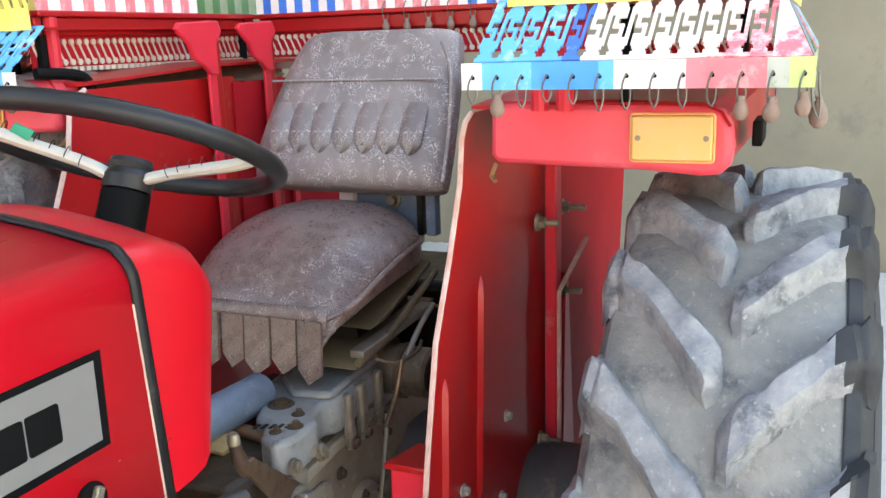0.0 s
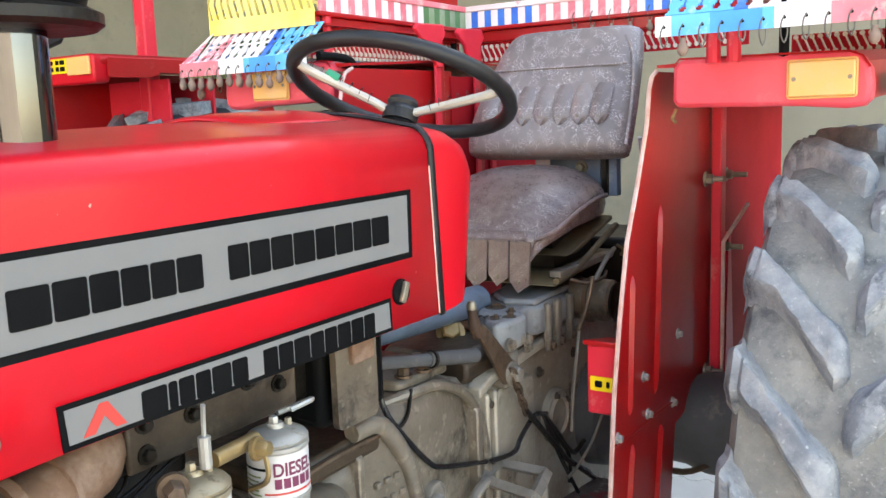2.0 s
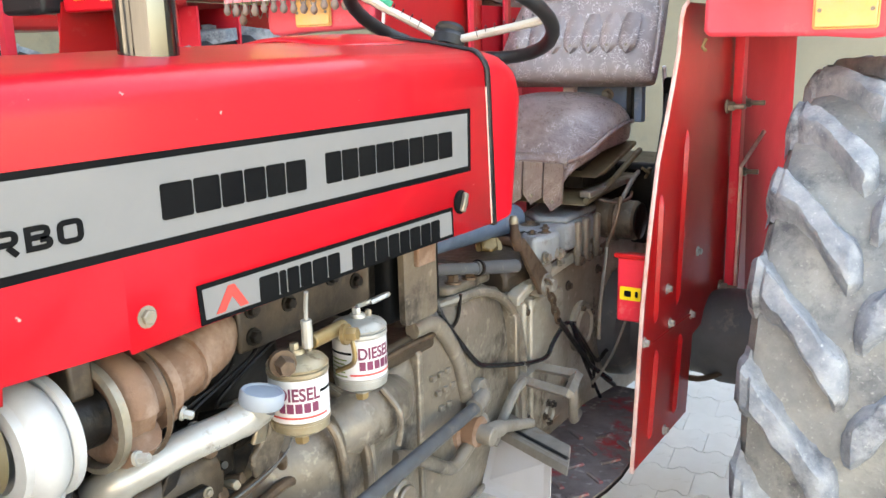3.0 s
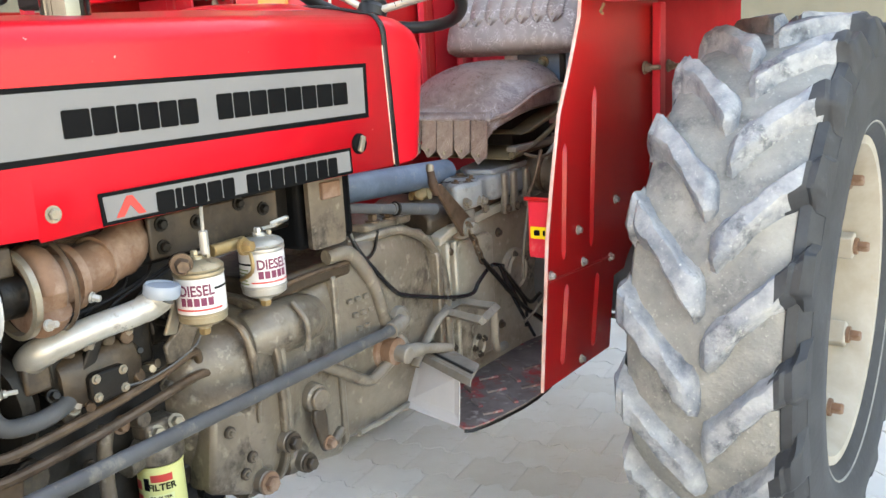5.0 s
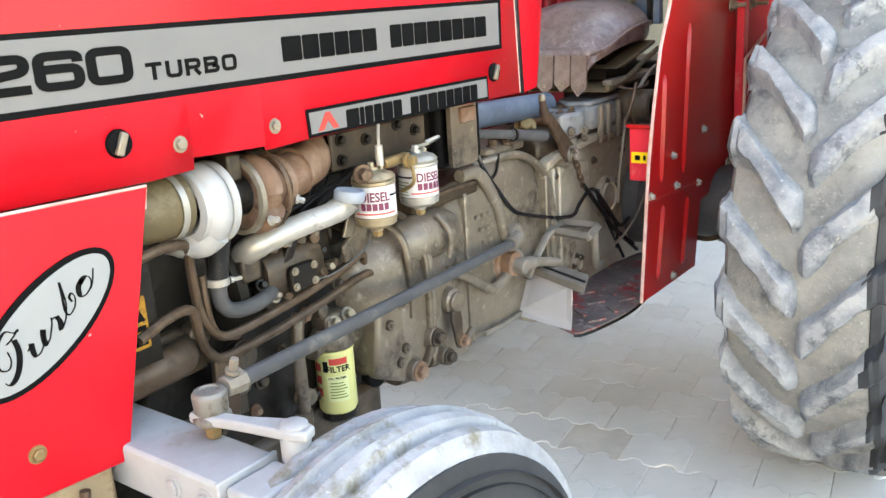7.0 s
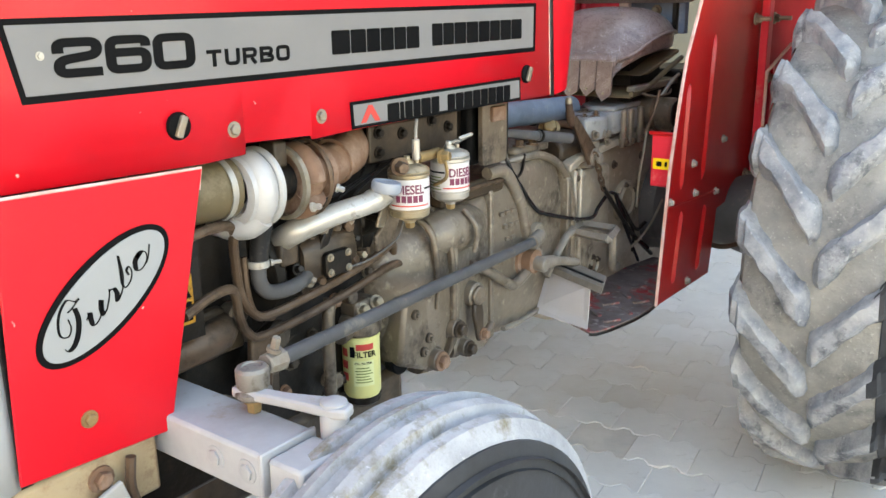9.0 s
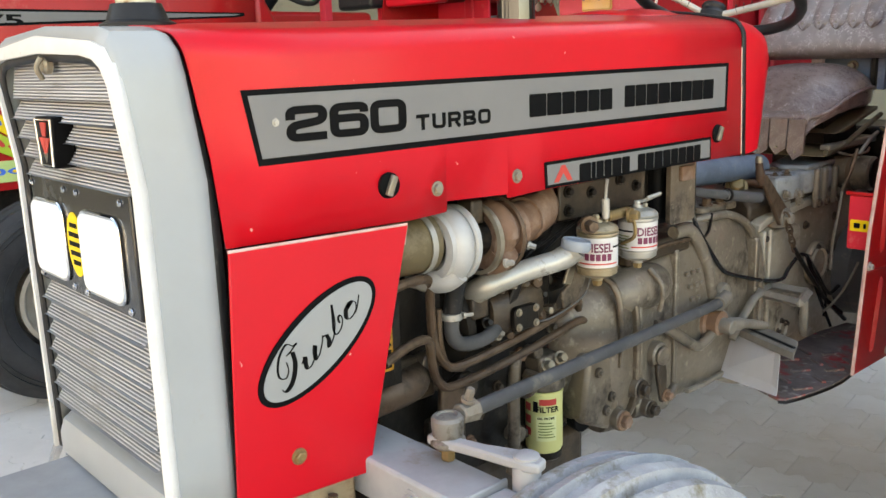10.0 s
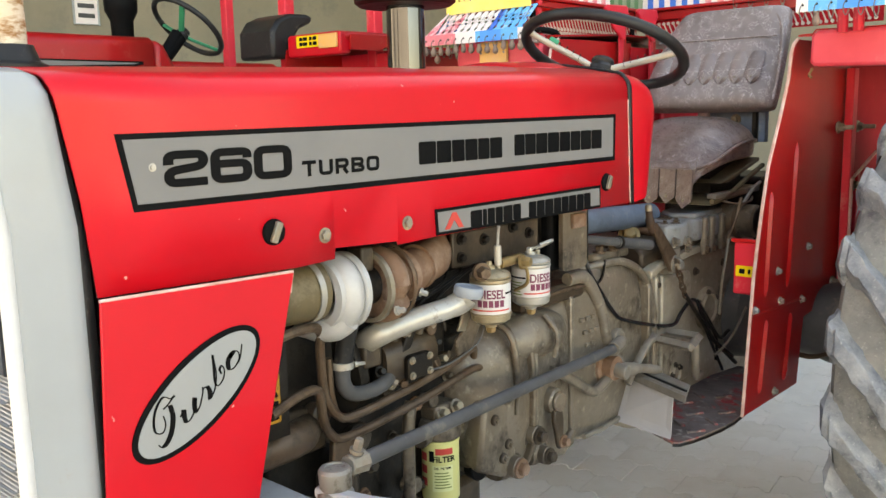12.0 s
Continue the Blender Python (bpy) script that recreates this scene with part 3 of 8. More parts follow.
def section(y0, y1, zl, zt, r, crown=0.014, n=6):
    """Open cross-section of a bonnet: up one side, over the crowned top, down the other: (y, z)."""
    pts = [(y0, zl), (y0, zl + (zt - r - zl) * 0.5), (y0, zt - r)]
    for k in range(1, n + 1):
        a = radians(90 * k / n)
        pts.append((y0 + r - r * math.cos(a), zt - r + r * math.sin(a)))
    m = (y0 + y1) / 2
    half = [(y, z) for y, z in pts]
    top = [(y0 + r + (m - y0 - r) * t, zt + crown * math.sin(t * math.pi / 2)) for t in (0.35, 0.7, 1.0)]
    left = half + top
    return left + [(2 * m - y, z) for y, z in reversed(left[:-1])]


def bonnet_front(z):
    return -1.296 - max(0.0, z - 1.265) * 0.17


def bonnet(tr):
    bm = B()
    rows = []
    for i, (x, zl) in enumerate(((-1.296, 1.205), (-1.15, 1.201), (-0.962, 1.196), (-0.884, 1.199), (-0.882, 1.217), (-0.735, 1.210), (-0.733, 1.203), (-0.63, 1.206), (-0.3, 1.206), (0.05, 1.203))):
        zt = 1.499 + 0.019 * min(1.0, (x + 1.3) / 1.1)
        sec = section(0.0, 2 * YC, zl, zt, 0.040, 0.016 + 0.010 * max(0.0, (x + 0.5) / 0.55))
        rows.append([Vector((bonnet_front(z) if i == 0 else ((0.062 + 0.019 * (1.5 - z) / 0.3) if i == 9 else x), y, z)) for y, z in sec])
    loft(bm, rows, caps=False, ring=False)
    hood = part("bonnet", bm, RED, tr, "glossy red bonnet with dusty scuffs", solid=0.004)
    # lip along the lower edge
    part("edge_lip", tube(B(), [(-1.295, 0.003, 1.206), (-0.962, 0.003, 1.197), (-0.885, 0.003, 1.2)], 0.0022, 6), EDGE, hood)
    # main decal: black border, grey field
    part("decal_border", prism(B(), [(-1.256, 1.419), (0.006, 1.421), (0.004, 1.312), (-1.236, 1.313)], "xz", -0.0020, -0.0034), BLACK, hood)
    part("decal", prism(B(), [(-1.246, 1.411), (-0.006, 1.413), (-0.007, 1.322), (-1.230, 1.323)], "xz", -0.0030, -0.0042), DECAL, hood, "silver-grey name decal with black lettering")
    # wide squarish figures
    two = ((0.09, 0.62), (0.09, 0.885), (0.91, 0.885), (0.91, 0.56), (0.09, 0.44), (0.09, 0.115), (0.99, 0.115))
    six = ((0.91, 0.69), (0.91, 0.885), (0.09, 0.885), (0.09, 0.115), (0.91, 0.115), (0.91, 0.555), (0.206, 0.555))
    nought = ((0.5, 0.885), (0.09, 0.885), (0.09, 0.115), (0.91, 0.115), (0.91, 0.885), (0.5, 0.885))
    for q, line in enumerate((two, six, nought)):
        part("decal_number", ribbon(B(), rounded(line, 0.19), 0.115, (-1.187 + 0.0755 * q, 1.342), (0.068, 0), (0, 0.051), -0.0042), BLACK, hood, smooth=False)
    O = ((0.5, 0.885), (0.10, 0.885), (0.10, 0.115), (0.90, 0.115), (0.90, 0.885), (0.5, 0.885))
    capitals = ((((0.02, 0.885), (0.98, 0.885)), ((0.5, 0.77), (0.5, 0.0))),
                (((0.11, 1.0), (0.11, 0.115), (0.89, 0.115), (0.89, 1.0)),),
                (((0.11, 0.0), (0.11, 1.0)), ((0.226, 0.885), (0.88, 0.885), (0.88, 0.47), (0.226, 0.47)), ((0.60, 0.355), (0.90, 0.0))),
                (((0.11, 0.0), (0.11, 1.0)), ((0.226, 0.885), (0.84, 0.885), (0.84, 0.53), (0.226, 0.53)), ((0.226, 0.115), (0.90, 0.115), (0.90, 0.415), (0.55, 0.415))), (O,))
    for q, lines in enumerate(capitals):
        for line in lines:
            part("decal_letter", ribbon(B(), rounded(line, 0.24) if len(line) > 2 else line, 0.115, (-0.946 + 0.0350 * q, 1.3405), (0.0285, 0), (0, 0.0250), -0.0042), BLACK, hood, smooth=False)

    def bars(x0, x1, z0, z1, widths, name):
        k = (x1 - x0) / sum(widths)
        x = x0
        for w in widths:
            part(name, prism(B(), round_rect(x + 0.0015, z0, x + w * k - 0.0015, z1, 0.003, 2), "xz", -0.0042, -0.0054), BLACK, hood, smooth=False)
            x += w * k
    bars(-0.678, -0.432, 1.343, 1.384, (1.25, 1.1, 1, 1, 0.95, 1.05), "decal_bar")
    bars(-0.393, -0.058, 1.344, 1.387, (0.9, 0.95, 1.05, 1.1, 1.05, 1, 1.1, 1.1), "decal_bar")
    part("decal_border", prism(B(), [(-0.636, 1.257), (-0.060, 1.257), (-0.058, 1.205), (-0.633, 1.207)], "xz", -0.0020, -0.0034), BLACK, hood)
    part("decal", prism(B(), [(-0.629, 1.251), (-0.066, 1.251), (-0.064, 1.211), (-0.626, 1.213)], "xz", -0.0030, -0.0042), DECAL, hood)
    bars(-0.536, -0.371, 1.212, 1.244, (1.25, 0.5, 0.85, 0.85, 1.1, 0.95), "decal_bar")
    bars(-0.345, -0.104, 1.210, 1.244, (0.95, 1, 1.1, 1, 0.95, 1.05, 1, 0.95), "decal_bar")
    part("decal_mark", prism(B(), [(-0.610, 1.216), (-0.596, 1.216), (-0.583, 1.233), (-0.570, 1.216), (-0.556, 1.216), (-0.578, 1.247), (-0.588, 1.247)], "xz", -0.0042, -0.0052), INK_RED, hood)
    for x, z in ((-1.007, 1.259), (-0.033, 1.262)):
        k = part("catch_knob", lathe(B(), [(0, 0), (0.021, 0), (0.021, 0.005), (0.019, 0.008), (0, 0.008)], (x, 0, z), (0, -1, 0), 24), BLACK, hood, "slotted bonnet catch")
        part("catch_slot", box(B(), (-0.006 + x, -0.015, z - 0.017), (x + 0.006, -0.007, z + 0.017), Matrix.Rotation(radians(24), 3, "Y")), STEEL, k, bevel=0.002)
    bolts("bonnet_bolt", [(-0.903, -0.001, 1.241), (-0.709, -0.001, 1.240)], (0, -1, 0), STEEL, hood, 0.009, 0.008)
    bolts("decal_rivet", [(-1.205, -0.004, 1.372)], (0, -1, 0), SILVER, hood, 0.004, 0.003)
    part("edge_wear", tube(B(), [(0.060 + 0.019 * (1.5 - z) / 0.3, -0.003, z) for z in (1.205, 1.26, 1.33, 1.40, 1.455)], 0.0018, 6), EDGE, hood)
    # rubber strip and rear cowl
    rows = []
    for dx in (0.0, 0.014):
        rows.append([Vector((0.060 + dx + 0.019 * (1.5 - z) / 0.3, y + (-0.003 if y < YC else 0.003), z + (0.003 if z > 1.51 else 0))) for y, z in section(0, 2 * YC, 1.2, 1.519, 0.040, 0.026)])
    part("rubber_strip", loft(B(), rows, caps=False, ring=False), RUBBER, hood, solid=0.006)
    rows = []
    for x, ins, zl, zt in ((0.072, 0.0, 1.202, 1.519), (0.11, -0.003, 1.203, 1.518), (0.15, -0.003, 1.205, 1.511), (0.187, 0.0, 1.208, 1.497), (0.214, 0.008, 1.215, 1.474), (0.232, 0.022, 1.228, 1.444), (0.240, 0.045, 1.25, 1.405)):
        rows.append([Vector((x + (0.012 * (1.5 - z) / 0.3 if x < 0.1 else -0.20 * (x - 0.072) / 0.168 * max(0.0, 1.42 - z)), y, z)) for y, z in section(ins, 2 * YC - ins, zl, zt, 0.045 + max(0, ins) * 0.5, 0.032)])
    bm = loft(B(), rows, caps=False, ring=False)
    bm.faces.new([v for v in bm.verts][-len(rows[0]):])
    cowl = part("cowl", bm, RED, tr, "red rear cowl behind a black rubber strip")
    part("cowl_seam", tube(B(), [(0.085, -0.001, 1.272), (0.135, 0.0, 1.279), (0.165, 0.006, 1.284)], 0.0022, 6), RED2, cowl)
    # raised panel over the tank, with a dark joint round it
    rows = []
    for x, hgt, hw in ((-0.205, 0.0, 0.10), (-0.19, 0.008, 0.115), (-0.15, 0.012, 0.125), (-0.05, 0.013, 0.13), (0.0, 0.012, 0.125), (0.025, 0.006, 0.115), (0.035, 0.0, 0.10)):
        rows.append([Vector((x, YC + hw * t, 1.5225 + 0.010 * max(0.0, (x + 0.5) / 0.55) + 0.014 * (1 - t * t) + 0.6 * hgt * (1 - abs(t) ** 6))) for t in (-1, -0.92, -0.7, -0.35, 0, 0.35, 0.7, 0.92, 1)])
    part("tank_panel", loft(B(), rows, caps=False, ring=False), RED, hood, "raised red panel on the bonnet", solid=0.003)
    part("panel_joint", tube(B(), [(-0.21, YC - 0.10, 1.530), (-0.15, YC - 0.132, 1.528), (-0.05, YC - 0.137, 1.530), (0.02, YC - 0.13, 1.531)], 0.003, 6, 4), RUBBER, hood)
    # exhaust stack through the bonnet
    ex = part("exhaust_pipe", lathe(B(), [(0.0, 1.40), (0.038, 1.40), (0.038, 1.648), (0.0, 1.648)], (-0.553, 0.140, 0), "z", 32), BLACK, tr, "black glossy vertical exhaust pipe under a round silencer")
    ex.data.materials[0] = STACK
    part("flange", lathe(B(), [(0.038, 1.644), (0.092, 1.644), (0.100, 1.650), (0.100, 1.662), (0.088, 1.668), (0, 1.668)], (-0.553, 0.140, 0), "z", 32), GREASE_SHADE, ex)
    part("silencer", lathe(B(), [(0.080, 1.664), (0.086, 1.69), (0.086, 2.15), (0.06, 2.19), (0.03, 2.2), (0.03, 2.4), (0, 2.4)], (-0.553, 0.140, 0), "z", 32), BLACK, ex)
    part("pipe_weld", lathe(B(), [(0.036, 1.512), (0.043, 1.513), (0.041, 1.519), (0.036, 1.521)], (-0.553, 0.140, 0), "z", 24), PIPE_G, ex)
    return hood


STACK = surface("glossy_black_stack", (0.075, 0.075, 0.08), (0.095, 0.095, 0.10), 6, (0.04, 0.09), 1.0, bump=0.0, spec=0.3)
bonnet(tractor)


def side_panel(tr):
    p = part("side_panel", prism(B(), [(-1.299, 1.201), (-0.977, 1.192), (-0.985, 1.166), (-1.076, 0.810), (-1.088, 0.797), (-1.319, 0.812)], "xz", -0.012, -0.007), RED, tr, "red lower side panel with an oval turbo decal", bevel=0.002)
    part("edge_lip", tube(B(), [(-1.299, -0.010, 1.202), (-0.979, -0.010, 1.193), (-0.985, -0.008, 1.16)], 0.0026, 6), EDGE, p)
    a = radians(33.8)
    for nm, L, W, m, d in (("decal_border", 0.127, 0.057, BLACK, -0.0142), ("decal", 0.118, 0.048, DECAL_L, -0.0155)):
        poly = []
        for k in range(48):
            t = 2 * math.pi * k / 48
            u, v = L * math.cos(t), W * math.sin(t)
            poly.append((-1.162 + u * math.cos(a) - v * math.sin(a), 1.043 + u * math.sin(a) + v * math.cos(a)))
        part(nm, prism(B(), poly, "xz", -0.012, d), m, p, smooth=False)
    # brush-script word: each stroke swells and thins
    strokes = {
        "T": [((-0.75, 0.05), (-0.95, -0.1), (-1.3, -0.02), (-1.62, -0.55), (-1.75, -1.2), (-1.68, -1.75), (-1.35, -1.8), (-1.2, -1.4), (-1.3, -0.95)), ((-1.3, -0.62), (-1.1, -0.42), (-0.8, 0.0)),
              ((-0.98, -0.42), (-0.85, -1.0), (-0.93, -1.75), (-1.15, -2.3), (-1.4, -2.52), (-1.55, -2.4))],
        "u": [((-0.5, -1.05), (-0.35, -0.72)), ((-0.33, -0.68), (-0.3, -1.05), (-0.2, -1.32), (0.02, -1.15), (0.2, -0.7), (0.22, -0.1)), ((0.22, -0.08), (0.2, -0.5), (0.28, -0.85), (0.47, -0.55))],
        "r": [((0.47, -0.55), (0.62, 0.1), (0.62, 0.45)), ((0.6, 0.3), (0.78, 0.45), (0.92, 0.42)), ((0.85, 0.48), (0.98, 0.22), (1.0, -0.15), (1.12, 0.02), (1.25, 0.35))],
        "b": [((1.25, 0.35), (1.33, 1.1), (1.17, 2.08)), ((1.15, 2.1), (1.2, 1.5), (1.25, 0.72), (1.42, 0.5), (1.68, 0.85), (1.75, 1.3), (1.62, 1.55), (1.5, 1.35), (1.6, 1.12))],
        "o": [((2.15, 2.2), (1.95, 1.8), (2.0, 1.38), (2.25, 1.42), (2.52, 1.85), (2.5, 2.25), (2.28, 2.3), (2.02, 1.95)), ((2.5, 1.7), (2.62, 2.1), (2.7, 2.7))],
    }
    for letter, lines in strokes.items():
        for line in lines:
            fine = [(q.x, q.y) for q in spline([(u, v, 0) for u, v in line], 5)]
            swell = []
            for k in range(len(fine)):
                b, c = fine[max(0, k - 1)], fine[min(len(fine) - 1, k + 1)]
                fall = (b[1] - c[1]) / max(1e-6, math.hypot(b[0] - c[0], b[1] - c[1]))   # downstrokes press harder
                swell.append(0.26 + (0.25 if len(line) == 9 else 0.85) * max(0.0, fall) * min(1.0, len(line) / 4))
            part("decal_stroke", ribbon(B(), fine, 0.105, (-1.1793, 1.0419), (0.0329, -0.0077), (0.0015, 0.0289), -0.0155, 0.001, swell), BLACK, p, smooth=False)
    bolts("panel_bolt", [(-1.211, -0.012, 0.87)], (0, -1, 0), BRASS, p, 0.009, 0.009)


side_panel(tractor)


def grille(tr):
    SC = 0.240           # middle of the shell

    def fx(z):   # front plane, leaning forward towards the top
        return -1.414 - max(0, z - 1.31) * 0.13

    def both(half):
        return half + [(2 * SC - y, z) for y, z in reversed(half[:-1])]
    rear = both([(0.0, 0.80), (0.0, 0.9), (0.0, 1.300), (0.0, 1.445), (0.004, 1.477), (0.020, 1.497), (0.05, 1.504), (SC, 1.513)])
    edge = both([(-0.002, 0.80), (-0.002, 0.9), (-0.002, 1.300), (-0.002, 1.425), (0.003, 1.459), (0.016, 1.478), (0.045, 1.486), (SC, 1.500)])
    inner = both([(0.009, 0.80), (0.009, 0.9), (0.009, 1.300), (0.012, 1.433), (0.021, 1.456), (0.040, 1.468), (0.08, 1.474), (SC, 1.480)])

    def ring(line, dx, ins=0.0, lean=0.0):
        out = []
        for y, z in line:
            f = max(-1, min(1, (SC - y) / 0.2))
            out.append(Vector((fx(z) + dx - lean * max(0, z - 1.31), y + ins * f, z - ins * max(0, (z - 1.35) / 0.16))))
        return out
    rows = [ring(edge, 0.007), ring(rear, 0.022), ring(rear, 0.078), ring(rear, 0.089, 0.0015), ring(rear, 0.098, 0.005), ring(rear, 0.106, 0.011), ring(rear, 0.112, 0.020)]
    shell = part("grille_shell", loft(B(), rows, caps=False, ring=False), SHELL, tr, "light grey grille shell with a chipped front frame whitened for frontal light", solid=0.004)
    rows = [ring(edge, 0.014, -0.001), ring(edge, 0.004, -0.001), ring(inner, -0.001, -0.002), ring(inner, 0.0, 0.0015), ring(inner, 0.03, 0.003)]
    part("front_frame", loft(B(), rows, caps=False, ring=False), FRAMEW, shell, "chipped front frame, its paint whitened for the light it faces", solid=0.003)
    # black band standing for the shaded gap between shell and bonnet
    part("gap_seal", loft(B(), [[Vector((bonnet_front(z) - dx, y + (0.008 if y < SC else -0.008) * min(1, abs(y - SC) / 0.2), z - 0.008)) for y, z in rear] for dx in (-0.002, 0.020)], caps=False, ring=False), RUBBER, shell, solid=0.004)
    part("lower_rail", loft(B(), [[Vector((-1.412 + dx, y, z)) for dx, z in ((0.0, 0.80), (0.0, 0.835), (0.008, 0.858), (0.03, 0.872), (0.05, 0.872), (0.05, 0.80))] for y in (0.038, 2 * SC - 0.038)]), SHELL, shell)
    part("backing", box(B(), (-1.365, 0.02, 0.82), (-1.360, 2 * SC - 0.02, 1.47)), BLACK, shell)
    # black band standing for the dark gap between louvres and frame
    part("inner_border", loft(B(), [ring(inner, 0.006, 0.001), ring(inner, 0.010, 0.016)], caps=False, ring=False), RUBBER, shell, solid=0.003)
    y0, y1 = 0.030, 2 * SC - 0.05

    def louvre(z0, z1, hook, n):
        """One ribbed slat leaning out at the foot; its ridge tips are coloured as lit."""
        x = fx((z0 + z1) / 2)
        h = (z1 - z0) / n
        prof, tip = [(0.034, z1)], set()
        for k in range(n):
            out = 0.020 - hook * (k + 0.5) / n
            zc = z1 - h * k
            prof += [(out + 0.0026, zc), (out, zc - h * 0.18)]
            tip.add(len(prof) - 1)
            prof += [(out - 0.0004, zc - h * 0.68), (out + 0.0026, zc - h * 0.86)]
        prof += [(0.016 - hook, z0), (0.034, z0 - 0.003)]
        bm = B()
        rows = [[Vector((x + o, y, z)) for o, z in prof] for y in (y0, y1)]
        loft(bm, rows)
        return bm, tip, len(prof)
    tops = [(1.412, 1.466, 12, 0.008), (1.381, 1.412, 7, 0.018), (1.351, 1.381, 7, 0.018), (1.321, 1.351, 7, 0.018), (1.291, 1.321, 7, 0.018)]
    lows = [(1.115 - 0.0305 * (i + 1), 1.115 - 0.0305 * i, 7, 0.018) for i in range(7)]
    for z0, z1, n, hook in tops + lows:
        bm, tip, m = louvre(z0, z1, hook, n)
        bm.faces.ensure_lookup_table()
        for f in bm.faces:
            f.material_index = 1 if f.index in tip else 0
        sl = part("louvre", bm, GRILLE, shell, smooth=False)
        sl.data.materials.append(GRILLE_L)
    # headlamp panel
    px = -1.408
    lp = part("lamp_panel", box(B(), (px, 0.040, 1.115), (px + 0.012, 0.434, 1.291)), LAMPBLACK, shell, "glossy black headlamp panel", bevel=0.003)
    for a, b in ((0.083, 0.218), (0.298, 0.424)):
        ln = part("headlamp", prism(B(), round_rect(a, 1.133, b, 1.251, 0.018), "yz", px + 0.002, px - 0.010), LENS_W, lp, "rounded square white headlamp lens", bevel=0.004)
        part("lamp_rim", tube(B(), [Vector((px - 0.003, u, v)) for u, v in round_rect(a - 0.002, 1.131, b + 0.002, 1.253, 0.019)], 0.0025, 6, closed=True), CHROME, ln)
    bolts("panel_screw", [(px - 0.001, y, z) for y in (0.072, 0.232, 0.284, 0.428) for z in (1.125, 1.277)], (-1, 0, 0), CHROME, lp, 0.004, 0.003)
    ov = part("oval_sticker", prism(B(), [(0.258 + 0.032 * math.cos(t), 1.195 + 0.050 * math.sin(t)) for t in [2 * math.pi * k / 28 for k in range(28)]], "yz", px, px - 0.0012), YELLOW, lp, "yellow oval sticker with dark bars", smooth=False)
    for i in range(5):
        w = (0.014, 0.021, 0.023, 0.021, 0.014)[i]
        part("sticker_bar", box(B(), (px - 0.0022, 0.258 - w, 1.163 + 0.0145 * i), (px - 0.001, 0.258 + w, 1.17 + 0.0145 * i)), BLACK, ov, smooth=False)
    # emblem and latch
    ex = -1.436
    em = part("emblem", prism(B(), [(YC - 0.036, 1.389), (YC + 0.036, 1.389), (YC + 0.027, 1.315), (YC - 0.027, 1.315)], "yz", -1.404, ex), BLACK, shell, "black and chrome shield emblem with red shapes", bevel=0.003)
    part("emblem_rim", tube(B(), [(ex, YC - 0.032, 1.385), (ex, YC + 0.032, 1.385), (ex, YC + 0.024, 1.319), (ex, YC - 0.024, 1.319)], 0.0022, 6, closed=True), CHROME, em)
    for a in ([(YC - 0.012, 1.381), (YC + 0.012, 1.381), (YC + 0.006, 1.361), (YC - 0.006, 1.361)], [(YC - 0.021, 1.359), (YC - 0.001, 1.359), (YC - 0.001, 1.333)], [(YC + 0.001, 1.359), (YC + 0.021, 1.359), (YC + 0.001, 1.333)]):
        part("emblem_shape", prism(B(), a, "yz", ex + 0.001, ex - 0.0015), INK_RED, em, smooth=False)
    part("emblem_shape", prism(B(), [(YC - 0.010, 1.337), (YC + 0.010, 1.337), (YC, 1.321)], "yz", ex + 0.001, ex - 0.0014), CHROME, em, smooth=False)
    lt = part("latch", lathe(B(), [(0, 0), (0.013, 0), (0.013, 0.008), (0.010, 0.012), (0, 0.012)], (-1.420, 0.238, 1.462), (-1, 0, 0), 20), STEEL, shell)
    part("latch_loop", tube(B(), [(-1.434, 0.229, 1.472), (-1.440, 0.235, 1.458), (-1.432, 0.239, 1.442)], 0.004, 8, 4), STEEL, lt)
    # intake stack on the shell
    st = part("intake_pipe", lathe(B(), [(0, 1.50), (0.054, 1.509), (0.054, 1.516), (0.044, 1.521), (0.036, 1.544), (0, 1.546)], (-1.305, 0.19, 0), "z", 28), RUBBER, tr, "taped white intake stack on a dark rubber base")
    part("pipe", lathe(B(), [(0, 1.53), (0.0275, 1.53), (0.0285, 1.56), (0.0275, 1.60), (0.0285, 1.64), (0.0275, 1.68), (0.028, 1.95), (0, 1.95)], (-1.305, 0.19, 0), "z", 28), STACKTAPE, st)
    return shell


# chipped frame paint, whitened for the light on its forward face
FRAMEW = surface("lit_white_frame_paint", (0.64, 0.635, 0.62), (0.55, 0.54, 0.52), 7, (0.35, 0.5), bump=0.05, dirt=(0.42, 0.24, 0.20), dirt_at=(0.66, 0.74), dirt_scale=16, speck=((0.15, 0.12, 0.1), 60, 0.72, 0.76))
# brighter colour for the ridge tips: the light they catch, painted in
GRILLE_L = surface("lit_ridge_tips", (0.493, 0.493, 0.496), (0.29, 0.29, 0.303), 22, (0.35, 0.55), bump=0.1, stretch=(1, 0.3, 3), dirt=(0.17, 0.15, 0.12), dirt_at=(0.58, 0.72), dirt_scale=14)
STACKTAPE = surface("stained_tape", (0.50, 0.40, 0.27), (0.58, 0.52, 0.42), 9, (0.3, 0.5), bump=0.15, bump_scale=40, dirt=(0.26, 0.13, 0.05), dirt_at=(0.5, 0.62), dirt_scale=16, stretch=(1, 1, 2.5))
LAMPBLACK = surface("glossy_black_panel", (0.014, 0.014, 0.015), (0.02, 0.02, 0.02), 8, (0.15, 0.3), bump=0.02, dirt=(0.12, 0.12, 0.11), dirt_at=(0.6, 0.8), dirt_scale=12, coat=0.5)
grille(tractor)

rear_tyre(1.012, -0.600, 0.742, -1, tractor, R=0.742, half=0.187, turn=0.066)
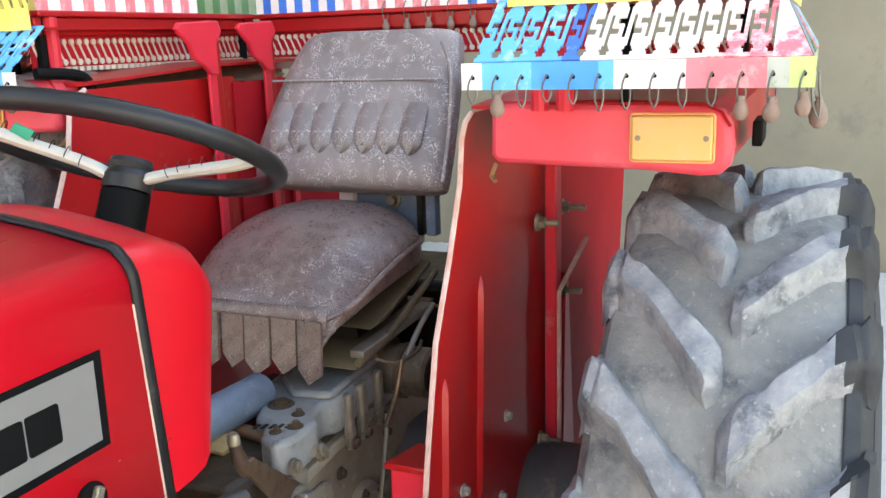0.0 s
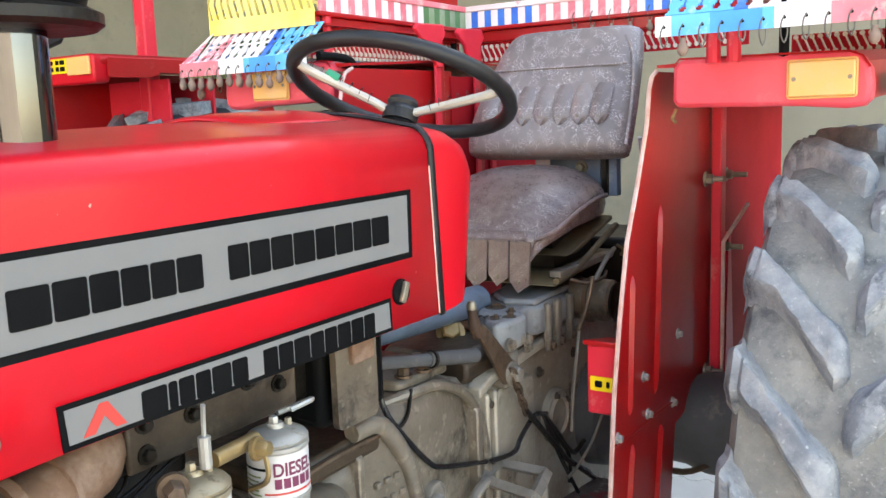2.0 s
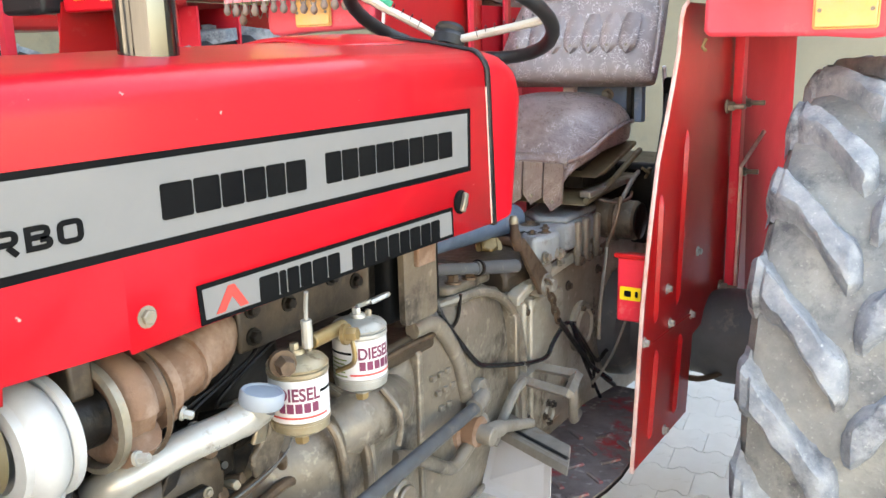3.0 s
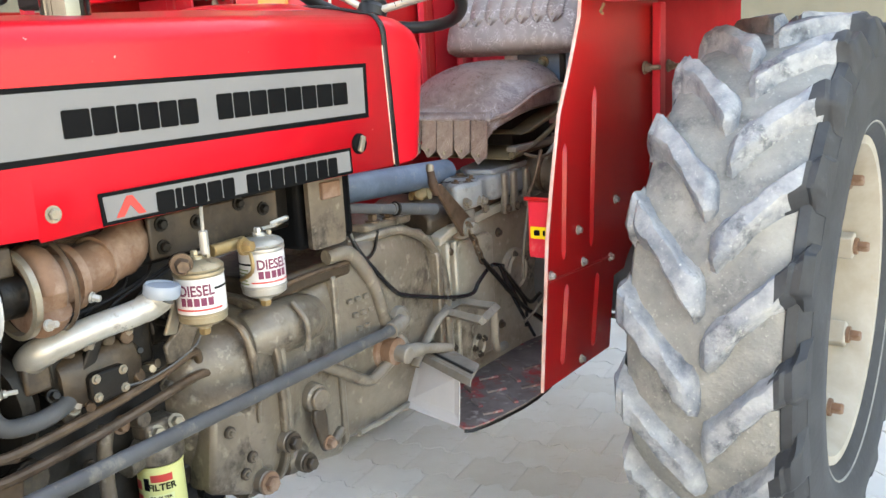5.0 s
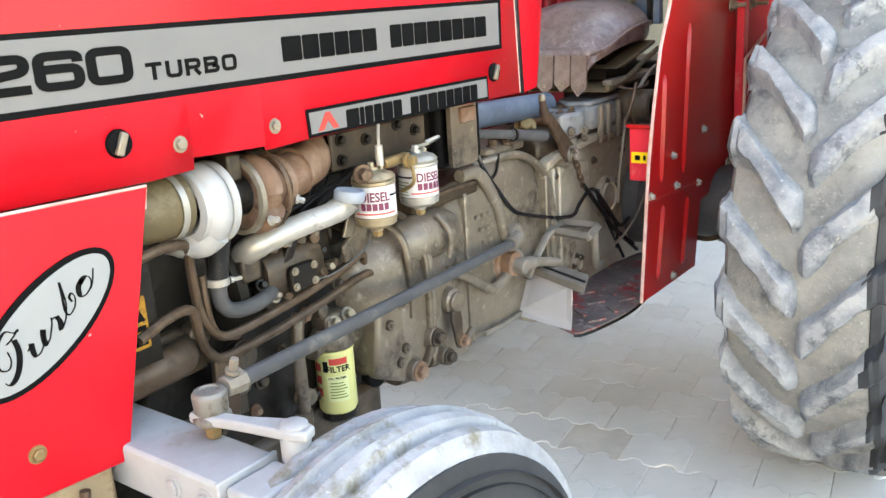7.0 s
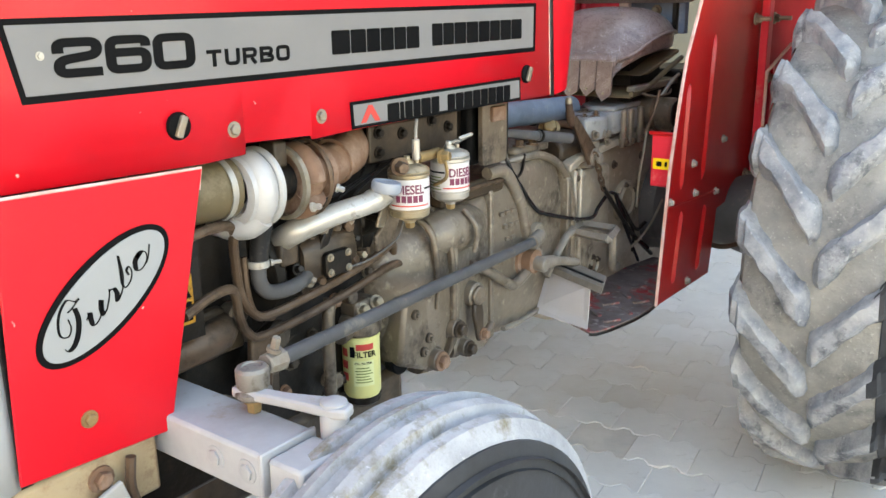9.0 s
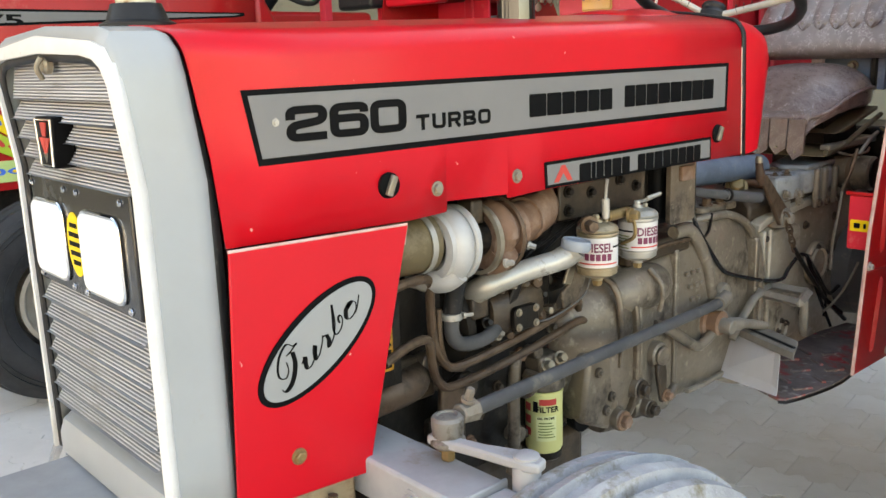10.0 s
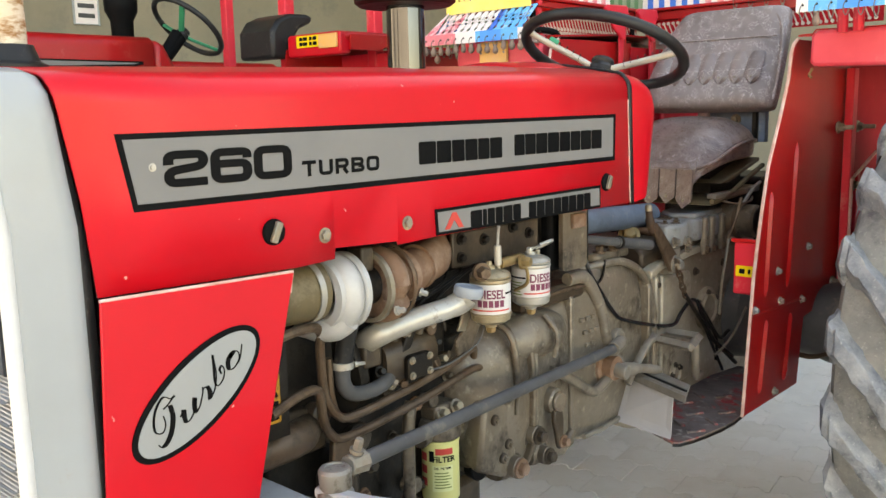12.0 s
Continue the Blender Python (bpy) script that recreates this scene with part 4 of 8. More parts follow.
rear_tyre(1.012, 2 * YC + 0.600, 0.785, 1, tractor, R=0.785, half=0.187, turn=0.1)
front_tyre(-0.911, -0.356, 0.430, -1, tractor, R=0.430, half=0.101, steer=-3)
front_tyre(-0.911, 2 * YC + 0.356, 0.430, 1, tractor, R=0.430, half=0.101, steer=-3)


# ---- fenders, seat and steering of the near tractor ----
def mirror_y(bm):
    for v in bm.verts:
        v.co.y = 2 * FC - v.co.y
    bmesh.ops.reverse_faces(bm, faces=bm.faces)
    return bm


def rib(bm, x0, z0, x1, z1, y, w=0.012, h=0.009):
    """A pressed rib standing proud of a sheet in the xz plane towards -y."""
    d = Vector((x1 - x0, 0, z1 - z0))
    L = d.length
    d.normalize()
    s = Vector((d.z, 0, -d.x))
    rows = []
    for t, k in ((0.0, 0.05), (0.03, 0.6), (0.08, 1.0), (0.92, 1.0), (0.97, 0.6), (1.0, 0.05)):
        c = Vector((x0, y, z0)) + d * L * t
        rows.append([c - s * w * k, c - s * w * 0.45 * k + Vector((0, -h * k, 0)), c + s * w * 0.45 * k + Vector((0, -h * k, 0)), c + s * w * k])
    return loft(bm, rows, caps=False, ring=False)


RED3 = surface("dull_red_paint", (0.42, 0.010, 0.018), (0.34, 0.009, 0.015), 4, (0.55, 0.75), bump=0.03, bump_scale=20, dirt=(0.30, 0.05, 0.04), dirt_at=(0.58, 0.8), dirt_scale=6, spec=0.12)
BOXRED = surface("rosy_red_paint", (0.76, 0.085, 0.115), (0.70, 0.065, 0.09), 6, (0.3, 0.5), bump=0.02, dirt=(0.74, 0.2, 0.2), dirt_at=(0.58, 0.8), dirt_scale=7)


def fender(tr, near):
    def f(bm):
        if not near:
            mirror_y(bm)
            bmesh.ops.translate(bm, verts=bm.verts, vec=(-0.085, -0.05, 0.05))
        return bm
    y = -0.17
    side = [(0.70, 1.612), (0.672, 1.60), (0.655, 1.575), (0.640, 1.50), (0.585, 1.385), (0.522, 1.27), (0.480, 1.12), (0.447, 0.97), (0.425, 0.78), (0.403, 0.592), (0.80, 0.588), (0.835, 0.79), (1.16, 0.82), (1.16, 1.615)]
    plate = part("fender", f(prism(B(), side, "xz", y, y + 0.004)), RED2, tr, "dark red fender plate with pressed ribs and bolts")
    part("plate_edge", f(tube(B(), [(x, y + 0.001, z) for x, z in side[:10]], 0.005, 6)), EDGE, plate, "bare worn edge")
    for a in ((0.724, 1.326, 0.689, 0.905), (0.550, 1.199, 0.530, 0.905), (0.727, 0.824, 0.690, 0.625), (0.546, 0.838, 0.509, 0.63)):
        part("pressed_rib", f(rib(B(), a[0], a[1], a[2], a[3], y)), RED2, plate)
    part("plate_seam", f(tube(B(), [(0.436, y - 0.001, 0.868), (0.835, y - 0.001, 0.850)], 0.003, 6)), RED2, plate)
    # angle iron and rear plate
    part("angle_iron", f(prism(B(), [(1.10, 0.80), (1.145, 0.80), (1.145, 1.54), (1.10, 1.54)], "xz", y - 0.006, y - 0.032)), PINK, plate, bevel=0.004)
    part("fender_rear", f(prism(B(), [(1.15, 0.82), (1.16, 0.60), (1.86, 0.66), (1.93, 0.95), (2.0, 1.3), (2.0, 1.60), (1.15, 1.60)], "xz", y + 0.006, y + 0.010)), RED3, plate)
    part("brace", f(prism(B(), [(1.20, 0.72), (1.30, 0.75), (1.245, 1.20), (1.225, 1.20)], "xz", y - 0.02, y + 0.005)), PINK, plate)
    part("brace_rod", f(tube(B(), [(1.11, y - 0.035, 0.78), (1.11, y - 0.035, 1.19), (1.30, y - 0.05, 1.27)], 0.006, 8)), EDGE, plate)
    for x, z, h in ((1.040, 1.358, 0.055), (1.225, 1.356, 0.065), (1.21, 1.165, 0.06), (1.05, 0.865, 0.055)):
        s = part("fender_bolt", f(bolt(B(), (x, y - 0.008, z), (0, -1, 0), 0.013, 0.02)), STEEL, plate, smooth=False)
        part("bolt_shank", f(cyl(B(), (x, y - 0.02, z), (x, y - h, z), 0.007, seg=10)), STEEL, s)
    for x, z in ((0.614, 0.966), (0.848, 1.007), (0.460, 0.88), (0.640, 0.875), (0.81, 0.85), (0.62, 0.61)):
        part("fender_bolt", f(bolt(B(), (x, y, z), (0, -1, 0), 0.0085, 0.012)), SILVER, plate, smooth=False)
    # top shelf with its lip
    shelf = B()
    rows = []
    for x, yo in ((0.700, -0.575), (1.1, -0.60), (1.5, -0.60), (2.0, -0.59)):
        zt = 1.622 + 0.03 * math.sin((x - 0.6) / 1.4 * math.pi)
        rows.append([Vector((x, y - 0.03 * (x < 0.7), zt - 0.004)), Vector((x, -0.4, zt + 0.006)), Vector((x, yo + 0.02, zt)), Vector((x, yo, zt - 0.02)), Vector((x, yo - 0.004, 1.53 + (zt - 1.622))), Vector((x, yo + 0.012, 1.53 + (zt - 1.622))), Vector((x, yo + 0.012, zt - 0.02)), Vector((x, y - 0.03 * (x < 0.7), zt - 0.010))])
    loft(shelf, rows)
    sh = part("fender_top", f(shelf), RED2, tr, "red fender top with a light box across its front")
    poly = [(-0.213, 1.548), (-0.222, 1.534), (-0.46, 1.529), (-0.545, 1.522), (-0.572, 1.525), (-0.585, 1.538), (-0.588, 1.562), (-0.584, 1.596), (-0.571, 1.617), (-0.548, 1.627), (-0.228, 1.632), (-0.215, 1.616)]
    part("light_box", f(prism(B(), poly, "yz", 0.668, 0.74)), BOXRED, sh, "bright rosy red light box", bevel=0.010)
    part("box_edge", f(tube(B(), [(0.671, u, v + 0.001) for u, v in poly[7:]], 0.0022, 6)), RED2, sh)
    v = 0.0 if near else 0.09
    ind = part("indicator", f(prism(B(), round_rect(-0.561 + v, 1.546, -0.443 + v, 1.613, 0.004), "yz", 0.670, 0.655)), ORANGE, sh, "rectangular amber indicator lens", bevel=0.003)
    part("indicator_rim", f(tube(B(), [(0.663, p, q) for p, q in round_rect(-0.563 + v, 1.544, -0.441 + v, 1.615, 0.005)], 0.002, 6, closed=True)), ORANGE, ind)
    for yy in (-0.552, -0.453):
        part("lens_screw", f(bolt(B(), (0.655, yy + v, 1.580), (-1, 0, 0), 0.003, 0.003)), STEEL, ind, smooth=False)
    part("tail_lamp", f(box(B(), (0.80, -0.622, 1.552), (0.90, -0.606, 1.592))), BLACK, sh, bevel=0.003)
    part("earth_strap", f(tube(B(), [(0.69, -0.215, 1.53), (0.675, -0.212, 1.512), (0.665, -0.222, 1.505)], 0.004, 6)), BRASS, sh)
    return plate


fender(tractor, True)
fender(tractor, False)


def seat(tr):
    y0, y1 = 0.022, 0.495
    # cushion
    rows = []
    for x, zt, ins in ((0.618, 1.215, 0.085), (0.622, 1.250, 0.075), (0.642, 1.288, 0.06), (0.69, 1.328, 0.042), (0.77, 1.372, 0.026), (0.86, 1.396, 0.018), (0.95, 1.402, 0.024), (1.02, 1.396, 0.05), (1.055, 1.36, 0.10)):
        ring = []
        zb = 1.262 if x > 0.8 else 1.215 + (x - 0.62) * 0.26
        a, b = y0 + ins, y1 - ins
        for k in range(11):
            t = k / 10
            yy = a + (b - a) * t
            ring.append(Vector((x, yy, zt - 0.062 * abs(2 * t - 1) ** 3.2)))
        for k in range(11):
            t = 1 - k / 10
            ring.append(Vector((x, a + (b - a) * t, zb if zb < zt - 0.03 else zt - 0.03)))
        rows.append(ring)
    s = part("seat", loft(B(), rows), CUSHION, tr, "worn brown-grey brocade driver's seat with pointed flaps")
    sub = s.modifiers.new("round", "SUBSURF")
    sub.levels = sub.render_levels = 1
    part("piping", tube(B(), [(0.632, 0.10, 1.245), (0.69, 0.068, 1.262), (0.77, 0.050, 1.296), (0.86, 0.043, 1.318), (0.95, 0.048, 1.322), (1.03, 0.08, 1.312)], 0.006, 8, 4), CUSHION, s)
    # front apron with pointed flaps
    rows = [[Vector((0.630 - 0.005 * k, y + 0.02, 1.268 - 0.018 * k)) for y in [0.070 + 0.030 * j for j in range(11)]] for k in range(3)]
    part("apron", loft(B(), rows, caps=False, ring=False), CUSHION, s, solid=0.004)
    for i in range(5):
        yc = 0.120 + i * 0.0565
        z0, z1 = 1.246, (1.128, 1.140, 1.133, 1.141, 1.133)[i]
        poly = [(yc - 0.0265, z0), (yc + 0.0265, z0), (yc + 0.027, z1 + 0.026), (yc + 0.004, z1), (yc - 0.026, z1 + 0.022)]
        bm = prism(B(), poly, "yz", 0.0, 0.006)
        tw = Matrix.Rotation(radians(-7 + 4 * (i % 3)), 3, "Z")
        for v in bm.verts:
            p = v.co - Vector((0, yc, z0))
            v.co = tw @ p + Vector((0.612 - 0.08 * (z0 - v.co.z) + 0.003 * (i % 2), yc, z0))
        fl = part("flap", bm, CUSHION, s, smooth=False)
        part("flap_rivet", bolt(B(), (0.603, yc, z1 + 0.024), (-1, 0, 0), 0.0032, 0.003), STEEL, fl)
    # backrest
    def back(u, v, d):   # u across, v up the slope, d out of its front
        lean = radians(24)
        return Vector((0.985 + v * math.sin(lean) - d * math.cos(lean), u, 1.418 + v * math.cos(lean) + d * math.sin(lean)))
    rows = []
    H = 0.365
    for v, ins, dep in ((0.0, 0.03, 0.02), (0.008, 0.012, 0.034), (0.03, 0.004, 0.046), (0.10, 0.0, 0.052), (0.2, 0.006, 0.050), (0.29, 0.016, 0.046), (0.345, 0.034, 0.038), (H - 0.006, 0.052, 0.028), (H, 0.07, 0.015)):
        a, b = -0.004 + ins * 0.4, 0.482 - ins * 0.8 - 0.055 * max(0.0, v - 0.1) / 0.26
        ring = []
        for k in range(13):
            t = k / 12
            edge = 1 - abs(2 * t - 1) ** 8
            ring.append(back(a + (b - a) * t, v, dep * (0.35 + 0.65 * edge)))
        for k in range(13):
            t = 1 - k / 12
            ring.append(back(a + (b - a) * t, v, -0.03))
        rows.append(ring)
    bk = part("backrest", loft(B(), rows), FABRIC, s, "brocade seat back with a row of pointed tabs")
    sub = bk.modifiers.new("round", "SUBSURF")
    sub.levels = sub.render_levels = 1
    part("back_seam", tube(B(), [back(u, 0.235, 0.05) for u in (0.02, 0.1, 0.23, 0.36, 0.44)], 0.003, 6, 3), FABRIC, s)
    part("back_piping", tube(B(), [back(u, v, 0.03) for u, v in ((0.0, 0.02), (0.0, 0.1), (0.006, 0.2), (0.02, 0.28), (0.045, 0.325))], 0.005, 8, 3), FABRIC, s)
    for i in range(7):
        yc = 0.075 + i * 0.054
        rowsf = []
        for t, w, d in ((0.0, 0.0255, 0.050), (0.25, 0.0265, 0.058), (0.55, 0.0265, 0.061), (0.8, 0.025, 0.060), (0.93, 0.014, 0.058), (1.0, 0.002, 0.055)):
            v = 0.185 - 0.115 * t
            rowsf.append([back(yc - w, v, d - 0.008), back(yc - w * 0.5, v, d + 0.001), back(yc + w * 0.5, v, d + 0.001), back(yc + w, v, d - 0.008), back(yc, v, d - 0.016)])
        fl = part("tab", loft(B(), rowsf), FABRIC, s)
        n = (back(0, 0, 1) - back(0, 0, 0))
        part("tab_rivet", bolt(B(), back(yc, 0.088, 0.0635), n, 0.0028, 0.003), STEEL, fl)
    # lift housing behind the seat, and a black box beside it
    lh = part("lift_housing", box(B(), (1.10, 0.02, 0.95), (1.40, 0.45, 1.19)), GREASE_SHADE, tr, "dark greasy lift housing behind the seat", bevel=0.02)
    part("black_case", box(B(), (1.14, -0.13, 1.0), (1.30, 0.03, 1.43)), BLACK, lh, bevel=0.01)
    part("white_stay", tube(B(), [(1.18, 0.02, 1.18), (1.16, 0.03, 1.42), (1.15, 0.03, 1.46)], 0.006, 8, 3), WHITE, lh)
    # frame under the seat
    fr = part("seat_frame", box(B(), (0.78, 0.115, 1.160), (1.02, 0.40, 1.268), None, 0.9), GREASE_SHADE, tr, "olive steel seat pan and slide rails")
    for yy in (0.06, 0.36):
        part("slide_rail", box(B(), (0.70, yy, 1.150), (1.03, yy + 0.03, 1.166)), PEDAL, fr, bevel=0.003)
    part("seat_base", prism(B(), [(0.685, 1.132), (0.70, 1.144), (0.80, 1.152), (1.06, 1.167), (1.06, 1.150), (0.80, 1.138), (0.70, 1.130)], "xz", 0.070, 0.36), SEATPAN, fr, bevel=0.003)
    part("pan_lip", tube(B(), [(0.69, 0.068, 1.144), (0.80, 0.066, 1.156), (0.93, 0.060, 1.200), (1.04, 0.056, 1.235)], 0.008, 8, 4), SEATPAN, fr)
    part("upper_tray", prism(B(), [(0.74, 1.196), (0.80, 1.208), (1.03, 1.262), (1.03, 1.250), (0.80, 1.196)], "xz", 0.062, 0.40), SEATPAN, fr, bevel=0.003)
    part("spring_arm", tube(B(), [(0.80, 0.02, 1.125), (0.88, 0.02, 1.17), (0.96, 0.03, 1.185)], 0.006, 8, 4), PEDAL, fr)
    part("slide_lever", tube(B(), [(0.72, 0.045, 1.145), (0.74, 0.01, 1.135), (0.80, -0.005, 1.14), (0.83, 0.0, 1.15)], 0.004, 8, 4), PIPE, fr)
    part("strap_end", tube(B(), [(0.90, 0.0, 1.205), (0.915, -0.012, 1.19), (0.93, 0.0, 1.175), (0.945, -0.01, 1.195), (0.92, -0.012, 1.2)], 0.004, 6, 4), HOSE, fr)
    for ya, yb, m in ((0.262, 0.298, WHITE), (0.088, 0.104, GREASE_SHADE), (0.058, 0.082, BLUESTEEL)):
        part("back_post", box(B(), (1.055, ya, 1.31), (1.085, yb, 1.47)), m, fr, bevel=0.003)
    part("back_plate", box(B(), (1.07, 0.109, 1.30), (1.078, 0.26, 1.47)), BLUESTEEL, fr, "blue-grey steel back plate", bevel=0.003)
    part("plate_bolt", bolt(B(), (1.07, 0.165, 1.385), (-1, 0, 0), 0.012, 0.02), STEEL, fr, smooth=False)
    part("hinge_plate", prism(B(), [(0.96, 1.12), (1.09, 1.12), (1.13, 1.36), (1.07, 1.39)], "xz", -0.012, -0.004), GREASE_SHADE, fr)
    bolts("hinge_bolt", [(1.02, -0.012, 1.20), (1.055, -0.012, 1.29), (1.06, -0.012, 1.32)], (0, -1, 0), RUST, fr, 0.012, 0.016)


SEATPAN = surface("olive_steel", (0.143, 0.114, 0.068), (0.102, 0.078, 0.048), 10, (0.45, 0.65), bump=0.15, dirt=(0.07, 0.05, 0.035), dirt_at=(0.55, 0.7), dirt_scale=11)
BLUESTEEL = surface("blue_grey_steel", (0.15, 0.20, 0.27), (0.10, 0.13, 0.18), 12, (0.35, 0.55), 0.2, bump=0.1, dirt=(0.3, 0.3, 0.3), dirt_at=(0.6, 0.75), dirt_scale=15)
seat(tractor)


def steering(tr, c=(0.335, 0.245, 1.597), R=0.222, lean=24, sink=None, spokes=(100, 222, 340), taped=True):
    c = Vector(c)
    w = Vector((math.sin(radians(lean)), 0, math.cos(radians(lean))))
    u = Vector((math.cos(radians(lean)), 0, -math.sin(radians(lean))))
    v = Vector((0, 1, 0))
    rim = B()
    n = 64
    pts = [c + R * (math.cos(2 * math.pi * k / n) * u + math.sin(2 * math.pi * k / n) * v) for k in range(n)]
    tube(rim, pts, [0.0150 + 0.0008 * (k % 2) for k in range(n)], 12, closed=True)
    wheel = part("steering_wheel", rim, WHEELBLACK, tr, "black steering wheel with white taped spokes")
    hub = c - w * 0.055 if sink is None else Vector(sink)
    part("hub", lathe(B(), [(0, -0.02), (0.036, -0.02), (0.038, 0.0), (0.030, 0.012), (0.033, 0.02), (0.030, 0.028), (0, 0.03)], hub, w, 24), WHEELBLACK, wheel)
    for i, a in enumerate(spokes):
        d = math.cos(radians(a)) * u + math.sin(radians(a)) * v
        p = [hub + d * 0.03, hub + d * 0.075 + w * 0.012, c + d * (R - 0.045) - w * 0.012, c + d * (R - 0.008)]
        sp = part("spoke", tube(B(), p, 0.0155, 10, 4, flat=0.6), TAPE if taped else TAPE_G, wheel, "white taped spoke")
        if taped:
            for q in range(7):
                t = 0.2 + q * 0.11
                k = p[0].lerp(p[3], t) + w * 0.006
                part("tape_edge", lathe(B(), [(0.0115, -0.0008), (0.0124, 0), (0.0115, 0.0008)], k, (d + v * 0.2 + w * 0.25), 12), RUBBER, sp)
            if i == 0:
                m = p[0].lerp(p[3], 0.63) + w * 0.006
                part("green_tape", lathe(B(), [(0.0130, -0.014), (0.0140, -0.012), (0.0140, 0.012), (0.0130, 0.014)], m, d + w * 0.28, 12), TAPE_G, sp)
    part("column", cyl(B(), hub - w * 0.02, hub - w * 0.30, 0.036, 0.04, 20), BLACK, wheel, "dark steering column")
    return wheel


WHEELBLACK = surface("black_wheel_plastic", (0.016, 0.016, 0.017), (0.024, 0.024, 0.025), 14, (0.28, 0.42), bump=0.05, dirt=(0.08, 0.08, 0.085), dirt_at=(0.6, 0.8), dirt_scale=15)
steering(tractor, (0.335, 0.235, 1.590), sink=(0.352, 0.252, 1.545), spokes=(133, 278))


# ---- engine, transmission, pedals and front axle ----
def label_ring(bm, at, r, a0, a1, z0, z1, off, n=10):
    """A curved patch on an upright cylinder between two angles (degrees)."""
    rows = []
    for z in (z0, z1):
        rows.append([Vector((at[0] + (r + off) * math.cos(radians(a0 + (a1 - a0) * k / n)), at[1] + (r + off) * math.sin(radians(a0 + (a1 - a0) * k / n)), z)) for k in range(n + 1)])
    return loft(bm, rows, caps=False, ring=False)


def wrap_writing(name, text, mat, parent, at, r, mid, z, size, width, off=0.0008):
    """Writing bent round an upright cylinder."""
    ob = writing(name, text, mat, parent, (0, 0, 0), size, width=width, depth=0.0006, bold=0.025)
    me = ob.data
    base = ob.location.copy()
    for v in me.vertices:
        p = v.co + base
        a = radians(mid) + (p.x - width / 2) / r
        rr = r + off + (0.0005 if p.y < -0.0003 else 0)
        v.co = Vector((at[0] + rr * math.cos(a), at[1] + rr * math.sin(a), z + p.z)) - base
    return ob


def fuel_filter(tr, x, y, z, facing, metal):
    """A white printed fuel filter hung from a cast head; z: the middle of its label."""
    r = 0.0415
    can = part("fuel_filter", lathe(B(), [(0, -0.062), (0.012, -0.062), (0.014, -0.056), (0.030, -0.052), (r - 0.001, -0.045), (r, -0.036), (r, -0.034), (r + 0.0015, -0.033), (r + 0.0015, -0.030), (r, -0.029), (r, 0.034), (r + 0.002, 0.036), (r + 0.002, 0.041), (r - 0.003, 0.043), (0, 0.043)], (x, y, z), "z", 36), metal, tr, "white printed diesel fuel filter under a cast head")
    part("filter_label", label_ring(B(), (x, y), r, facing - 150, facing + 150, z - 0.028, z + 0.033, 0.0006, 30), FILTER_W, can)
    wrap_writing("label_word", "DIESEL", INK_PLUM, can, (x, y), r, facing, z + 0.004, 0.019, 0.060)
    for i in range(5):
        a = facing - 40 + i * 16
        part("label_bar", label_ring(B(), (x, y), r, a, a + 13, z - 0.013, z + 0.001, 0.0012, 3), INK_PLUM, can)
    part("label_stripe", label_ring(B(), (x, y), r, facing - 60, facing + 60, z - 0.0215, z - 0.0185, 0.0012, 12), INK_RED, can)
    part("label_stripe", label_ring(B(), (x, y), r, facing - 130, facing - 55, z + 0.012, z + 0.016, 0.0012, 10), BLACK, can)
    for k in range(5):
        part("label_bar", label_ring(B(), (x, y), r, facing - 118, facing - 66 - 5 * (k % 2), z - 0.024 + 0.0065 * k, z - 0.0215 + 0.0065 * k, 0.0012, 6), GREENINK, can)
    part("label_stripe", label_ring(B(), (x, y), r, facing + 42, facing + 130, z + 0.012, z + 0.016, 0.0012, 10), BLACK, can)
    part("drain_nut", lathe(B(), [(0, -0.074), (0.008, -0.074), (0.011, -0.07), (0.011, -0.062), (0, -0.06)], (x, y, z), "z", 6), BRASS, can)
    head = part("filter_head", lathe(B(), [(0, 0.043), (r + 0.001, 0.043), (r + 0.002, 0.047), (r - 0.003, 0.053), (0.026, 0.058), (0.012, 0.060), (0.010, 0.066), (0, 0.067)], (x, y, z), "z", 30), metal, can, "cast filter head")
    part("bleed_screw", bolt(B(), (x - 0.004, y, z + 0.064), (0, 0, 1), 0.007, 0.012), metal, can)
    part("head_nut", bolt(B(), (x + 0.018, y - 0.006, z + 0.054), (0, 0, 1), 0.0055, 0.014), STEEL, can)
    return can


TANSTEEL = surface("tarnished_tan_steel", (0.36, 0.30, 0.205), (0.25, 0.195, 0.12), 12, (0.25, 0.45), 0.45, bump=0.1, dirt=(0.09, 0.06, 0.035), dirt_at=(0.58, 0.70), dirt_scale=16)
GREENINK = surface("green_ink", (0.16, 0.20, 0.06), (0.13, 0.17, 0.05), 9, (0.4, 0.5), bump=0)
TAGY = surface("grimy_orange_tag", (0.42, 0.20, 0.02), (0.30, 0.14, 0.015), 20, (0.4, 0.6), bump=0.05, dirt=(0.05, 0.035, 0.02), dirt_at=(0.5, 0.62), dirt_scale=60)


def soft_ring(x, y0, y1, z0, z1, p=3.5, n=40):
    """A rounded cross-section between two corners; p: how square it is."""
    out = []
    for k in range(n):
        a = 2 * math.pi * k / n
        c, d = math.cos(a), math.sin(a)
        out.append(Vector((x, (y0 + y1) / 2 + (y1 - y0) / 2 * math.copysign(abs(c) ** (2 / p), c), (z0 + z1) / 2 + (z1 - z0) / 2 * math.copysign(abs(d) ** (2 / p), d))))
    return out


